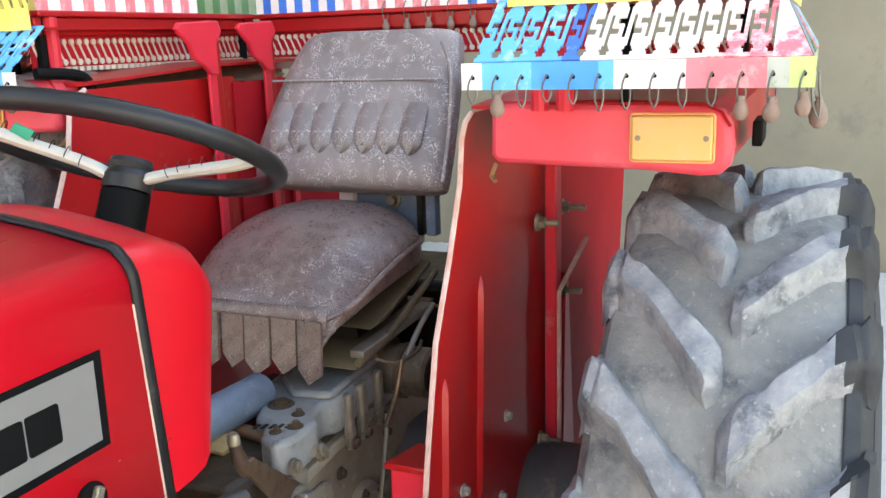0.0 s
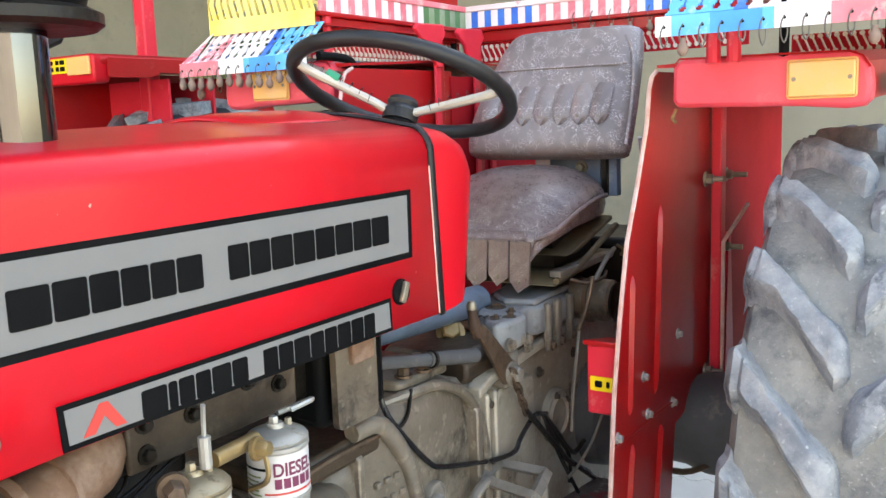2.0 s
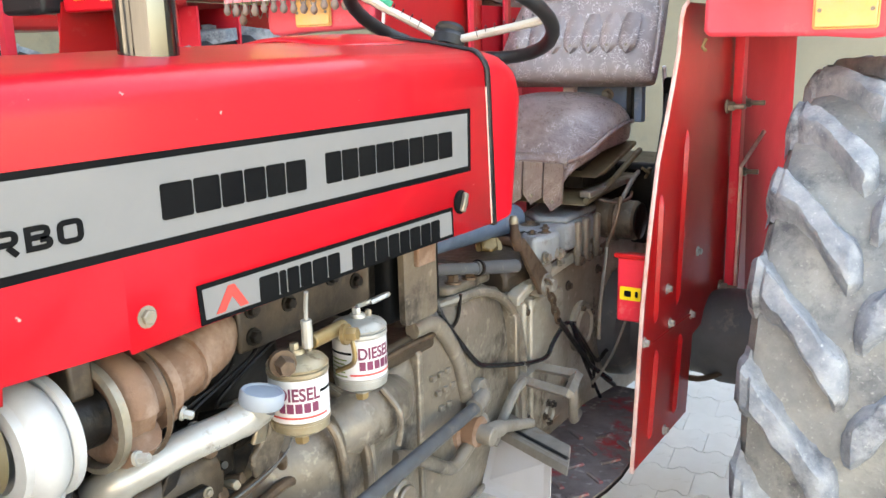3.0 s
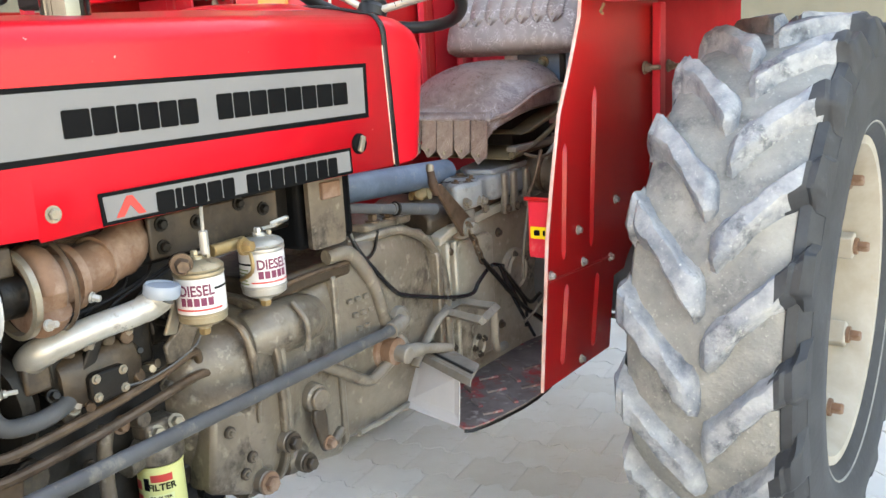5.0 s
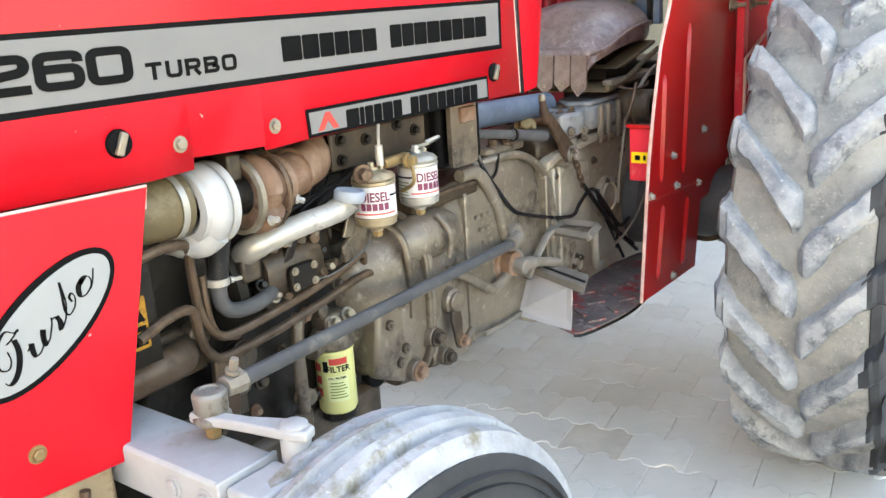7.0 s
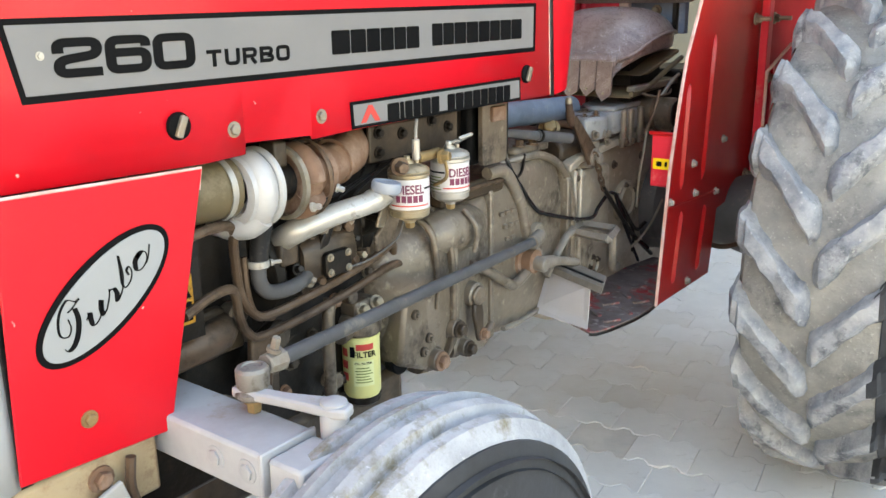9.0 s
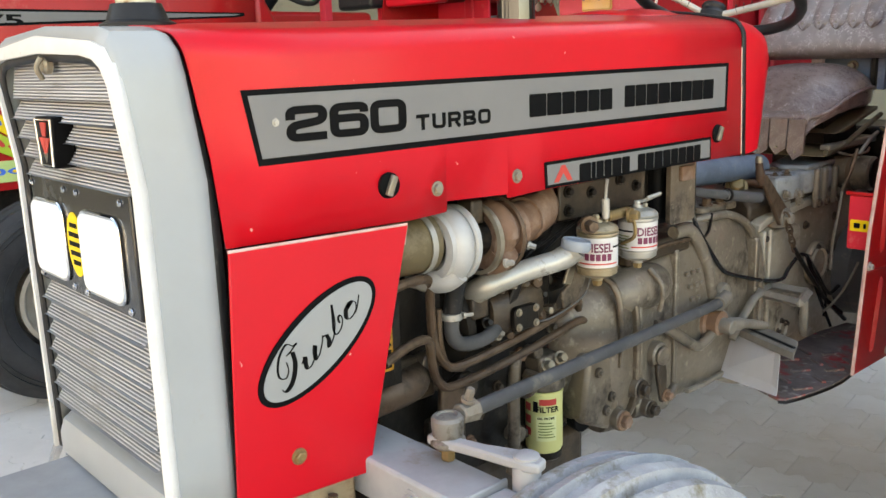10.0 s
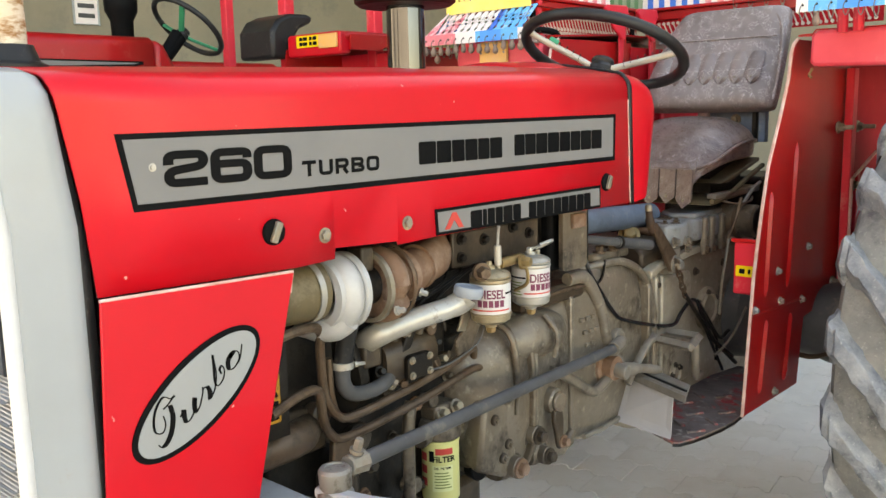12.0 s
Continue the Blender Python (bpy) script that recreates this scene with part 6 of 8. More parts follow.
def transmission(tr):
    # bell housing: swells out of the block, crests, and falls back to the bolted joint
    bell = [(-0.470, 0.130, 0.37, 0.70, 0.90, 2.6), (-0.455, 0.105, 0.37, 0.66, 0.935, 2.8), (-0.425, 0.082, 0.38, 0.62, 0.960, 3.0), (-0.385, 0.060, 0.385, 0.595, 0.974, 3.1), (-0.340, 0.047, 0.39, 0.58, 0.980, 3.2), (-0.300, 0.045, 0.39, 0.575, 0.976, 3.2), (-0.268, 0.052, 0.39, 0.575, 0.968, 3.2)]
    T = part("transmission", loft(B(), [soft_ring(*r) for r in bell]), ENGINE_L, tr, "dusty grey flywheel housing and gearbox castings")
    P = lambda name, bm, m, lab="", **k: part(name, bm, m, T, lab, **k)
    P("joint_flange", loft(B(), [soft_ring(x, 0.038, 0.40, 0.566, 0.982, 3.4) for x in (-0.270, -0.256)]), ENGINE_L, bevel=0.004)
    P("joint_flange", loft(B(), [soft_ring(x, 0.042, 0.40, 0.566, 0.980, 3.4) for x in (-0.254, -0.240)]), ENGINE_M, bevel=0.004)
    rear = [(-0.240, 0.052, 0.39, 0.572, 0.968, 3.4), (-0.215, 0.064, 0.385, 0.570, 0.962, 3.8), (-0.16, 0.076, 0.375, 0.560, 0.960, 4.5), (-0.09, 0.088, 0.37, 0.55, 0.970, 6.0), (-0.04, 0.095, 0.365, 0.54, 0.985, 7.0)]
    P("bell_rear", loft(B(), [soft_ring(*r) for r in rear]), ENGINE_M, "grey-brown rear of the bell housing")
    P("crest_rib", tube(B(), [(-0.345, 0.10, 0.974), (-0.335, 0.060, 0.945), (-0.330, 0.046, 0.90), (-0.328, 0.042, 0.82), (-0.330, 0.044, 0.76)], [0.006, 0.008, 0.008, 0.008, 0.004], 10, 5), ENGINE_L)
    P("housing_window", cyl(B(), (-0.425, 0.098, 0.655), (-0.43, 0.068, 0.655), 0.026, seg=20), BLACK)
    P("housing_web", loft(B(), [[Vector((x, y, z)) for x, z in ((-0.455, 0.66), (-0.325, 0.600), (-0.312, 0.785), (-0.345, 0.792), (-0.43, 0.812))] for y in (0.052, 0.12)]), ENGINE_L, bevel=0.010)
    for x, z in ((-0.352, 0.695), (-0.372, 0.668), (-0.40, 0.765)):
        P("housing_plug", cyl(B(), (x, 0.06, z), (x, 0.045, z), 0.012, seg=16), ENGINE)
        P("plug_bolt", bolt(B(), (x, 0.046, z), (0, -1, 0), 0.006, 0.008), ENGINE_L, smooth=False)
    # starter bulge and its rounded end
    st = P("starter_cover", tube(B(), [(-0.315, 0.109, 0.905), (-0.29, 0.102, 0.908), (-0.23, 0.096, 0.910), (-0.16, 0.098, 0.908), (-0.125, 0.104, 0.905), (-0.108, 0.111, 0.902), (-0.103, 0.114, 0.901)], [0.040, 0.052, 0.056, 0.056, 0.054, 0.050, 0.046, 0.036, 0.020], 22, 4), ENGINE_M, "rounded starter cover")
    part("cover_strap", tube(B(), [(-0.20, 0.060, 0.962), (-0.197, 0.030, 0.93), (-0.196, 0.026, 0.90), (-0.198, 0.032, 0.865)], 0.006, 8, 4), ENGINE_M, st)
    for x, z, r in ((-0.262, 0.692, 0.020), (-0.222, 0.630, 0.019), (-0.332, 0.636, 0.022)):
        lobe = P("housing_lobe", loft(B(), [soft_ring(q, 0.055 - d, 0.12, z - r * 1.5, z + r * 1.5, 2.6, 20) for q, d in ((x - r * 1.5, 0.0), (x - r * 0.8, 0.008), (x + r * 0.8, 0.008), (x + r * 1.5, 0.0))]), ENGINE_L)
        b = part("housing_boss", cyl(B(), (x, 0.07, z), (x, 0.032, z), r * 1.15, seg=18), ENGINE_L, lobe)
        part("boss_bolt", bolt(B(), (x, 0.032, z), (0, -1, 0), r * 0.72, 0.018), RUST if r > 0.02 else ENGINE, lobe, smooth=False)
    # cross shaft boss with its lever
    sb = P("shaft_boss", cyl(B(), (-0.155, 0.12, 0.742), (-0.158, 0.050, 0.742), 0.034, 0.031, seg=24), ENGINE_M, "round shaft boss with a lever")
    part("boss_cap", cyl(B(), (-0.158, 0.052, 0.742), (-0.159, 0.040, 0.742), 0.024, seg=20), ENGINE_L, sb)
    part("shaft_arm", loft(B(), [[Vector((x - w, y, z)), Vector((x + w, y, z)), Vector((x + w, y + 0.012, z)), Vector((x - w, y + 0.012, z))] for x, y, z, w in ((-0.166, 0.042, 0.725, 0.016), (-0.166, 0.040, 0.70, 0.020), (-0.160, 0.040, 0.66, 0.014), (-0.150, 0.042, 0.636, 0.016), (-0.148, 0.044, 0.622, 0.010))]), ENGINE, sb, bevel=0.004)
    part("arm_bolt", bolt(B(), (-0.150, 0.042, 0.642), (0, -1, 0), 0.011, 0.018), RUST, sb, smooth=False)
    part("clevis", cyl(B(), (-0.128, 0.046, 0.634), (-0.095, 0.052, 0.648), 0.011, seg=12), ENGINE_L, sb)
    # clutch housing with its top and ribs
    ch = P("clutch_housing", loft(B(), [soft_ring(-0.04, 0.10, 0.36, 0.57, 1.01, 7), soft_ring(0.02, 0.09, 0.365, 0.565, 1.025, 7), soft_ring(0.10, 0.086, 0.365, 0.56, 1.035, 7), soft_ring(0.20, 0.088, 0.365, 0.55, 1.038, 6), soft_ring(0.26, 0.092, 0.365, 0.54, 1.036, 5.5), soft_ring(0.31, 0.096, 0.37, 0.54, 1.015, 5), soft_ring(0.335, 0.10, 0.37, 0.54, 0.985, 4.5)]), ENGINE_M, "grey clutch housing with cast marks")
    part("housing_flange", loft(B(), [oct_ring(0.325, 0.075, 0.385, 0.53, 1.00, 0.06), oct_ring(0.345, 0.075, 0.385, 0.53, 1.00, 0.06)]), ENGINE_M, ch, bevel=0.004)
    part("housing_flange", loft(B(), [oct_ring(-0.05, 0.085, 0.375, 0.56, 1.0, 0.03), oct_ring(-0.035, 0.085, 0.375, 0.56, 1.0, 0.03)]), ENGINE_M, ch, bevel=0.003)
    part("housing_arch", tube(B(), [(0.06, 0.135, 1.022), (0.13, 0.105, 1.03), (0.21, 0.096, 1.026), (0.30, 0.092, 0.985), (0.352, 0.088, 0.915), (0.372, 0.086, 0.82), (0.372, 0.086, 0.60)], 0.011, 10, 5), ENGINE_M, ch)
    part("top_pan", box(B(), (-0.24, 0.09, 0.965), (0.02, 0.37, 1.01)), ENGINE, ch, bevel=0.01)
    part("pan_edge", tube(B(), [(-0.24, 0.087, 0.99), (-0.10, 0.085, 0.998), (0.0, 0.087, 0.995), (0.03, 0.10, 0.995)], 0.006, 8, 4), PIPE, ch)
    for k, (x, z, n) in enumerate(((-0.005, 0.90, 3), (0.01, 0.865, 4), (0.02, 0.83, 2))):
        for i in range(n):
            part("cast_mark", box(B(), (x + 0.026 * i, 0.083, z), (x + 0.026 * i + 0.015, 0.092, z + 0.011)), ENGINE_M, ch, bevel=0.002)
    gb = P("gearbox", loft(B(), [soft_ring(0.34, 0.10, 0.36, 0.50, 0.98, 7), soft_ring(0.45, 0.104, 0.36, 0.48, 1.0, 8), soft_ring(0.90, 0.104, 0.36, 0.48, 1.0, 8), soft_ring(1.25, 0.08, 0.38, 0.46, 1.02, 5)]), ENGINE_G, "grey gearbox casting", bevel=0.01)
    part("shelf_edge", loft(B(), [[Vector((x, 0.088 - 0.004 * w, z - 0.012)), Vector((x, 0.088 - 0.004 * w, z + 0.010)), Vector((x, 0.12, z + 0.014)), Vector((x, 0.12, z - 0.014))] for x, z, w in ((0.36, 0.965, 0), (0.42, 0.985, 1), (0.60, 1.0, 1), (0.80, 1.012, 1), (0.95, 1.02, 0))]), ENGINE_G, gb, bevel=0.004)
    part("cast_panel", prism(B(), round_rect(0.44, 0.60, 0.62, 0.945, 0.03), "xz", 0.094, 0.108), ENGINE_G, gb, bevel=0.006)
    bolts("gearbox_bolt", [(0.40, 0.094, 0.93), (0.40, 0.094, 0.80), (0.40, 0.094, 0.67), (0.655, 0.10, 0.93), (0.655, 0.10, 0.66), (0.85, 0.10, 0.93)], (0, -1, 0), ENGINE, gb, 0.009, 0.012)
    for x in (0.385, 0.42):
        part("casting_rib", box(B(), (x, 0.085, 0.56), (x + 0.014, 0.108, 0.955)), ENGINE_G, gb, bevel=0.006)
    for x, z, r in ((0.735, 0.80, 0.068), (0.52, 0.64, 0.032)):
        cv = part("round_cover", cyl(B(), (x, 0.11, z), (x, 0.088, z), r, seg=26), ENGINE_G, gb)
        part("cover_ring", lathe(B(), [(r * 0.62, 0), (r * 0.7, 0.006), (r * 0.78, 0)], (x, 0.088, z), (0, -1, 0), 26), ENGINE_G, gb)
        bolts("cover_bolt", [(x + r * 0.8 * math.cos(a), 0.088, z + r * 0.8 * math.sin(a)) for a in (0.5, 1.8, 3.2, 4.7)], (0, -1, 0), ENGINE, gb, 0.007, 0.009)
    # darker than the gearbox, to paint in the dim cavity here
    part("top_cover", loft(B(), [oct_ring(0.36, 0.12, 0.34, 0.97, 1.04, 0.02), oct_ring(0.44, 0.10, 0.36, 0.97, 1.052, 0.02), oct_ring(0.80, 0.10, 0.36, 0.98, 1.055, 0.02)]), ENGINE, gb, bevel=0.008)
    plan = [(0.425, 0.085), (0.445, 0.125), (0.505, 0.150), (0.510, 0.180), (0.560, 0.200), (0.610, 0.245), (0.690, 0.255), (0.95, 0.300), (0.95, 0.090), (0.780, 0.090), (0.765, 0.078), (0.620, 0.076), (0.60, 0.094), (0.555, 0.092), (0.54, 0.068), (0.465, 0.064)]
    lc = P("lift_cover", prism(B(), plan, "xy", 1.030, 1.098), ENGINE_P, "blue-grey hydraulic lift cover with bolts", bevel=0.010)
    part("cover_step", prism(B(), [(0.62, 0.085), (0.60, 0.16), (0.66, 0.22), (0.94, 0.28), (0.94, 0.10)], "xy", 1.094, 1.112), ENGINE_P, lc, bevel=0.008)
    for x, y, r in ((0.572, 0.165, 0.020), (0.500, 0.090, 0.012), (0.545, 0.112, 0.010), (0.70, 0.20, 0.014), (0.47, 0.11, 0.009)):
        # flat dark disc in place of a recess and its shade
        part("cover_recess", cyl(B(), (x, y, 1.0965), (x, y, 1.0995), r * 1.25, seg=18), ENGINE, lc)
        part("cover_bolt", bolt(B(), (x + 0.003, y, 1.0985), (0, 0, 1), r * 0.6, 0.009), PIPE, lc, smooth=False)
    for x, w in ((0.655, 0.018), (0.705, 0.022), (0.775, 0.018)):
        part("cover_lug", prism(B(), round_rect(x - w * 0.6, 0.985, x + w * 0.6, 1.100, 0.008), "xz", 0.064, 0.082), ENGINE_M, lc, bevel=0.006)
        part("lug_bolt", bolt(B(), (x, 0.064, 1.000), (0, -1, 0), 0.009, 0.010), PIPE, lc, smooth=False)
    for x, y, z, r in ((0.452, 0.066, 1.050, 0.010), (0.535, 0.070, 1.042, 0.011), (0.565, 0.084, 1.015, 0.009)):
        part("boss_bolt", bolt(B(), (x, y, z), (0, -1, 0.2), r, 0.014), ENGINE_M, lc, smooth=False)
    for i in range(5):
        part("stamped_bar", box(B(), (0.468 + 0.005 * i, 0.150 - 0.013 * i, 1.0975), (0.486 + 0.005 * i, 0.156 - 0.013 * i, 1.0990)), GREASE_SHADE, lc, smooth=False)
    # oily valve gear in front of the cover
    vg = P("valve_gear", tube(B(), [(0.535, 0.275, 1.058), (0.515, 0.20, 1.064), (0.508, 0.14, 1.058), (0.515, 0.075, 1.048)], 0.012, 12, 4), RUST, "rusty cross bar and oily control valves")
    part("bar_bolt", bolt(B(), (0.462, 0.220, 1.058), (-0.6, -0.5, 0.6), 0.022, 0.022), BRASS, vg, smooth=False)
    part("bar_washer", lathe(B(), [(0, 0), (0.033, 0), (0.033, 0.005), (0, 0.005)], (0.470, 0.226, 1.050), (-0.6, -0.5, 0.6), 20), RUST, vg)
    part("bar_end", lathe(B(), [(0, 0), (0.016, 0), (0.018, 0.01), (0.012, 0.02), (0, 0.022)], (0.515, 0.085, 1.046), (-0.3, -1, 0.3), 14), PEDAL, vg)
    rnd = random.Random(31)
    for i in range(16):
        x, y = rnd.uniform(0.52, 0.63), rnd.uniform(0.235, 0.345)
        h = rnd.uniform(0.012, 0.035)
        if i % 3:
            part("valve", lathe(B(), [(0, 0), (0.012, 0), (0.012, h * 0.6), (0.008, h * 0.7), (0.008, h), (0, h)], (x, y, 1.052), (rnd.uniform(-0.5, 0.2), -0.3, 1), 10), rnd.choice((GREASE_SHADE, ENGINE, PEDAL)), vg)
        else:
            part("oil_line", tube(B(), [(x, y, 1.055), (x - 0.02, y - 0.02, 1.085), (x - 0.05, y - 0.02, 1.075), (x - 0.07, y - 0.03, 1.05)], 0.004, 8, 4), rnd.choice((GREASE_SHADE, PIPE)), vg)
    ax = P("axle_trumpet", lathe(B(), [(0.16, 0), (0.155, 0.05), (0.12, 0.08), (0.11, 0.16), (0.115, 0.26), (0.125, 0.29), (0.13, 0.31), (0.13, 0.42), (0.11, 0.44), (0, 0.44)], (1.012, 0.10, 0.742), (0, -1, 0), 28), PIPE_G, "rear axle trumpet housing")
    part("axle_trumpet", lathe(B(), [(0.16, 0), (0.155, 0.05), (0.11, 0.08), (0.095, 0.16), (0.09, 0.50), (0.12, 0.52), (0.12, 0.55), (0, 0.55)], (1.012, 0.36, 0.742), (0, 1, 0), 28), ENGINE_L, T)
    cr = P("cross_shaft", cyl(B(), (0.86, 0.11, 1.07), (0.86, -0.01, 1.07), 0.052, seg=22), ENGINE_L, "round lift shaft housing")
    part("shaft_band", lathe(B(), [(0.052, -0.006), (0.058, -0.005), (0.058, 0.005), (0.052, 0.006)], (0.86, 0.05, 1.07), "y", 24, close=True), PIPE, cr)
    part("shaft_end", lathe(B(), [(0.0, 0.0), (0.045, 0.0), (0.048, 0.006), (0.03, 0.012), (0, 0.012)], (0.86, -0.01, 1.07), (0, -1, 0), 24), GREASE_SHADE, cr)
    return T


ENGINE_P = surface("blue_grey_casting", (0.235, 0.24, 0.24), (0.15, 0.15, 0.145), 8, (0.35, 0.6), bump=0.4, bump_scale=70, dirt=(0.060, 0.045, 0.032), dirt_at=(0.55, 0.68), dirt_scale=9, spec=0.45)
transmission(tractor)


GRIP = surface("worn_brown_grip", (0.075, 0.042, 0.028), (0.045, 0.028, 0.02), 18, (0.35, 0.6), bump=0.2, dirt=(0.16, 0.10, 0.06), dirt_at=(0.58, 0.72), dirt_scale=25)


def controls(tr):
    C = part("battery_tube", cyl(B(), (0.06, 0.25, 1.125), (0.60, 0.225, 1.105), 0.036, seg=22), BLUESTEEL, tr, "blue-grey cylinder under the cowl")
    part("under_cowl_box", box(B(), (-0.14, 0.08, 1.05), (0.03, 0.36, 1.20)), BLACK, tr, "black box under the bonnet", bevel=0.015)
    bk = part("bracket_plate", prism(B(), round_rect(-0.137, 1.055, -0.034, 1.205, 0.012), "xz", 0.05, 0.062), ENGINE_L, tr, "grey-brown steel bracket plate under the bonnet")
    part("bracket_clip", box(B(), (-0.105, 0.040, 1.155), (-0.05, 0.052, 1.19)), RUST, bk, bevel=0.003)
    sh = part("steering_shaft", cyl(B(), (0.05, 0.13, 1.105), (0.24, 0.09, 1.072), 0.012, seg=14), PIPE_G, tr, "grey steering shaft with a joint")
    part("shaft_sleeve", cyl(B(), (0.19, 0.10, 1.081), (0.33, 0.077, 1.057), 0.0145, seg=16), PIPE_G, sh)
    part("shaft_ring", lathe(B(), [(0.0145, -0.004), (0.018, -0.003), (0.018, 0.003), (0.0145, 0.004)], (0.20, 0.098, 1.0795), (0.14, -0.023, -0.024), 16, close=True), GREASE_SHADE, sh)
    lv = part("hand_lever", tube(B(), [(0.315, 0.075, 1.155), (0.325, 0.076, 1.12), (0.34, 0.078, 1.095)], [0.010, 0.0125, 0.012, 0.011], 14, 4), GRIP, tr, "dark brown hand lever with a steel tip")
    part("lever_knob", lathe(B(), [(0, 0.012), (0.007, 0.011), (0.010, 0.004), (0.010, -0.006), (0, -0.008)], (0.314, 0.075, 1.160), "z", 18), STEEL, lv)
    part("lever_arm", prism(B(), [(0.318, 1.115), (0.348, 1.118), (0.478, 1.005), (0.47, 0.965), (0.435, 0.965)], "xz", 0.066, 0.078), PIPE, lv, "brown steel lever arm", bevel=0.003)
    part("lever_pin", bolt(B(), (0.458, 0.066, 0.985), (0, -1, 0), 0.018, 0.022), PEDAL, lv, smooth=False)
    part("pivot_bracket", box(B(), (0.44, 0.07, 0.955), (0.50, 0.11, 1.03)), PEDAL, lv, bevel=0.006)
    c0, c1 = Vector((0.44, 0.055, 1.0)), Vector((0.50, 0.055, 0.885))
    cd = (c1 - c0).normalized()
    chn = None
    for k in range(6):
        m = c0 + (c1 - c0) * (k + 0.5) / 6
        w = cd.cross(Vector((0, 1, 0))) if k % 2 else Vector((0, 1, 0))
        loop = [m + cd * 0.016 * math.cos(a) + w * 0.008 * math.sin(a) for a in [2 * math.pi * q / 12 for q in range(12)]]
        link = part("chain_link" if chn else "brake_chain", tube(B(), loop, 0.0035, 6, closed=True), PIPE, chn or tr, "" if chn else "rusty steel chain with a brake rod")
        chn = chn or link
    part("brake_rod", tube(B(), [(0.50, 0.055, 0.89), (0.57, 0.06, 0.833), (0.70, 0.055, 0.71), (0.86, 0.05, 0.60)], 0.007, 8), GREASE_SHADE, chn)
    wr = part("wiring_loom", tube(B(), [(0.02, 0.10, 1.10), (0.03, 0.085, 1.03), (0.085, 0.08, 0.96), (0.15, 0.08, 0.895), (0.19, 0.078, 0.872), (0.30, 0.078, 0.838), (0.40, 0.075, 0.812), (0.47, 0.07, 0.805), (0.50, 0.068, 0.83), (0.56, 0.065, 0.86), (0.62, 0.065, 0.845)], 0.0055, 8, 5), BLACKW, tr, "black taped wiring loom")
    for i, e in enumerate(((0.76, 0.05, 0.60), (0.82, 0.045, 0.63), (0.72, 0.055, 0.64), (0.80, 0.05, 0.72))):
        part("loose_wire", tube(B(), [(0.60, 0.063, 0.85), (0.63 + 0.01 * i, 0.06, 0.79), (0.68 + 0.02 * i, 0.055, 0.71), e], 0.005 + 0.0015 * (i % 2), 6, 5), BLACKW if i < 2 else GREASE_SHADE, wr)
    part("loose_wire", tube(B(), [(0.70, 0.05, 0.66), (0.74, 0.04, 0.68), (0.80, 0.03, 0.72), (0.86, 0.02, 0.79)], 0.004, 6, 5), PEDAL, wr)
    part("loose_wire", tube(B(), [(0.03, 0.09, 1.02), (0.06, 0.085, 0.99), (0.10, 0.09, 1.0), (0.13, 0.1, 1.04)], 0.004, 6, 4), GREASE_SHADE, wr)
    gt = part("return_pipe", tube(B(), [(-0.06, 0.09, 1.02), (0.0, 0.085, 1.018), (0.04, 0.085, 0.985), (0.085, 0.085, 0.92), (0.105, 0.085, 0.86), (0.115, 0.085, 0.825)], 0.0165, 14, 5), ENGINE_M, tr, "grey-brown bent pipe")
    part("casting_top", prism(B(), round_rect(0.11, 0.11, 0.29, 0.30, 0.03), "xy", 1.033, 1.055), ENGINE_M, gt, bevel=0.006)
    for x, y in ((0.15, 0.13), (0.20, 0.12), (0.24, 0.16)):
        part("top_bolt", bolt(B(), (x, y, 1.054), (0, 0, 1), 0.012, 0.020), PIPE, gt, smooth=False)
    # drag link from the steering arm to the front wheel
    dl = part("drag_link", tube(B(), [(0.125, 0.060, 0.812), (-0.30, -0.005, 0.842), (-0.935, -0.100, 0.884)], 0.0132, 16), PIPE_G, tr, "grey painted steering drag link")
    for p, h in (((0.164, 0.085, 0.822), 1), ((-0.995, -0.110, 0.885), 0)):
        v = Vector((0, -1, 0.12)) if h else Vector((0, 0, 1))
        q = Vector(p) - v * 0.03
        e = part("ball_joint", lathe(B(), [(0, 0), (0.028, 0), (0.030, 0.006), (0.030, 0.040), (0.027, 0.046), (0.022, 0.047), (0.021, 0.044), (0, 0.044)] if h else [(0, -0.010), (0.022, -0.010), (0.029, -0.003), (0.029, 0.003), (0.023, 0.008), (0.0255, 0.012), (0.0265, 0.038), (0.023, 0.043), (0.017, 0.044), (0.016, 0.041), (0, 0.041)], q, v, 24), JOINTW if not h else PEDAL, dl, "worn steel ball joint")
    part("link_clamp", cyl(B(), (-0.925, -0.099, 0.884), (-0.965, -0.105, 0.888), 0.020, 0.017, 8), PEDAL, dl)
    part("clamp_bolt", bolt(B(), (-0.945, -0.105, 0.905), (0.1, -0.3, 1), 0.008, 0.025), PEDAL, dl, smooth=False)
    part("link_neck", tube(B(), [(0.10, 0.056, 0.813), (0.135, 0.062, 0.815), (0.155, 0.066, 0.82)], 0.019, 12), PEDAL, dl)
    da = part("drop_arm", tube(B(), [(0.164, 0.10, 0.82), (0.15, 0.085, 0.78), (0.15, 0.07, 0.74)], [0.02, 0.018, 0.026, 0.03], 14, 3), PEDAL, dl)
    # pedals
    cs = part("pedal_shaft", cyl(B(), (0.115, 0.12, 0.758), (0.118, 0.02, 0.752), 0.020, seg=16), PEDAL, tr, "worn steel pedal cross shaft")
    part("pedal_collar", lathe(B(), [(0.0, 0.0), (0.046, 0.0), (0.048, 0.004), (0.046, 0.012), (0.034, 0.014), (0.032, 0.040), (0.0, 0.042)], (0.115, 0.092, 0.758), (0, -1, 0), 24), RUST, cs)
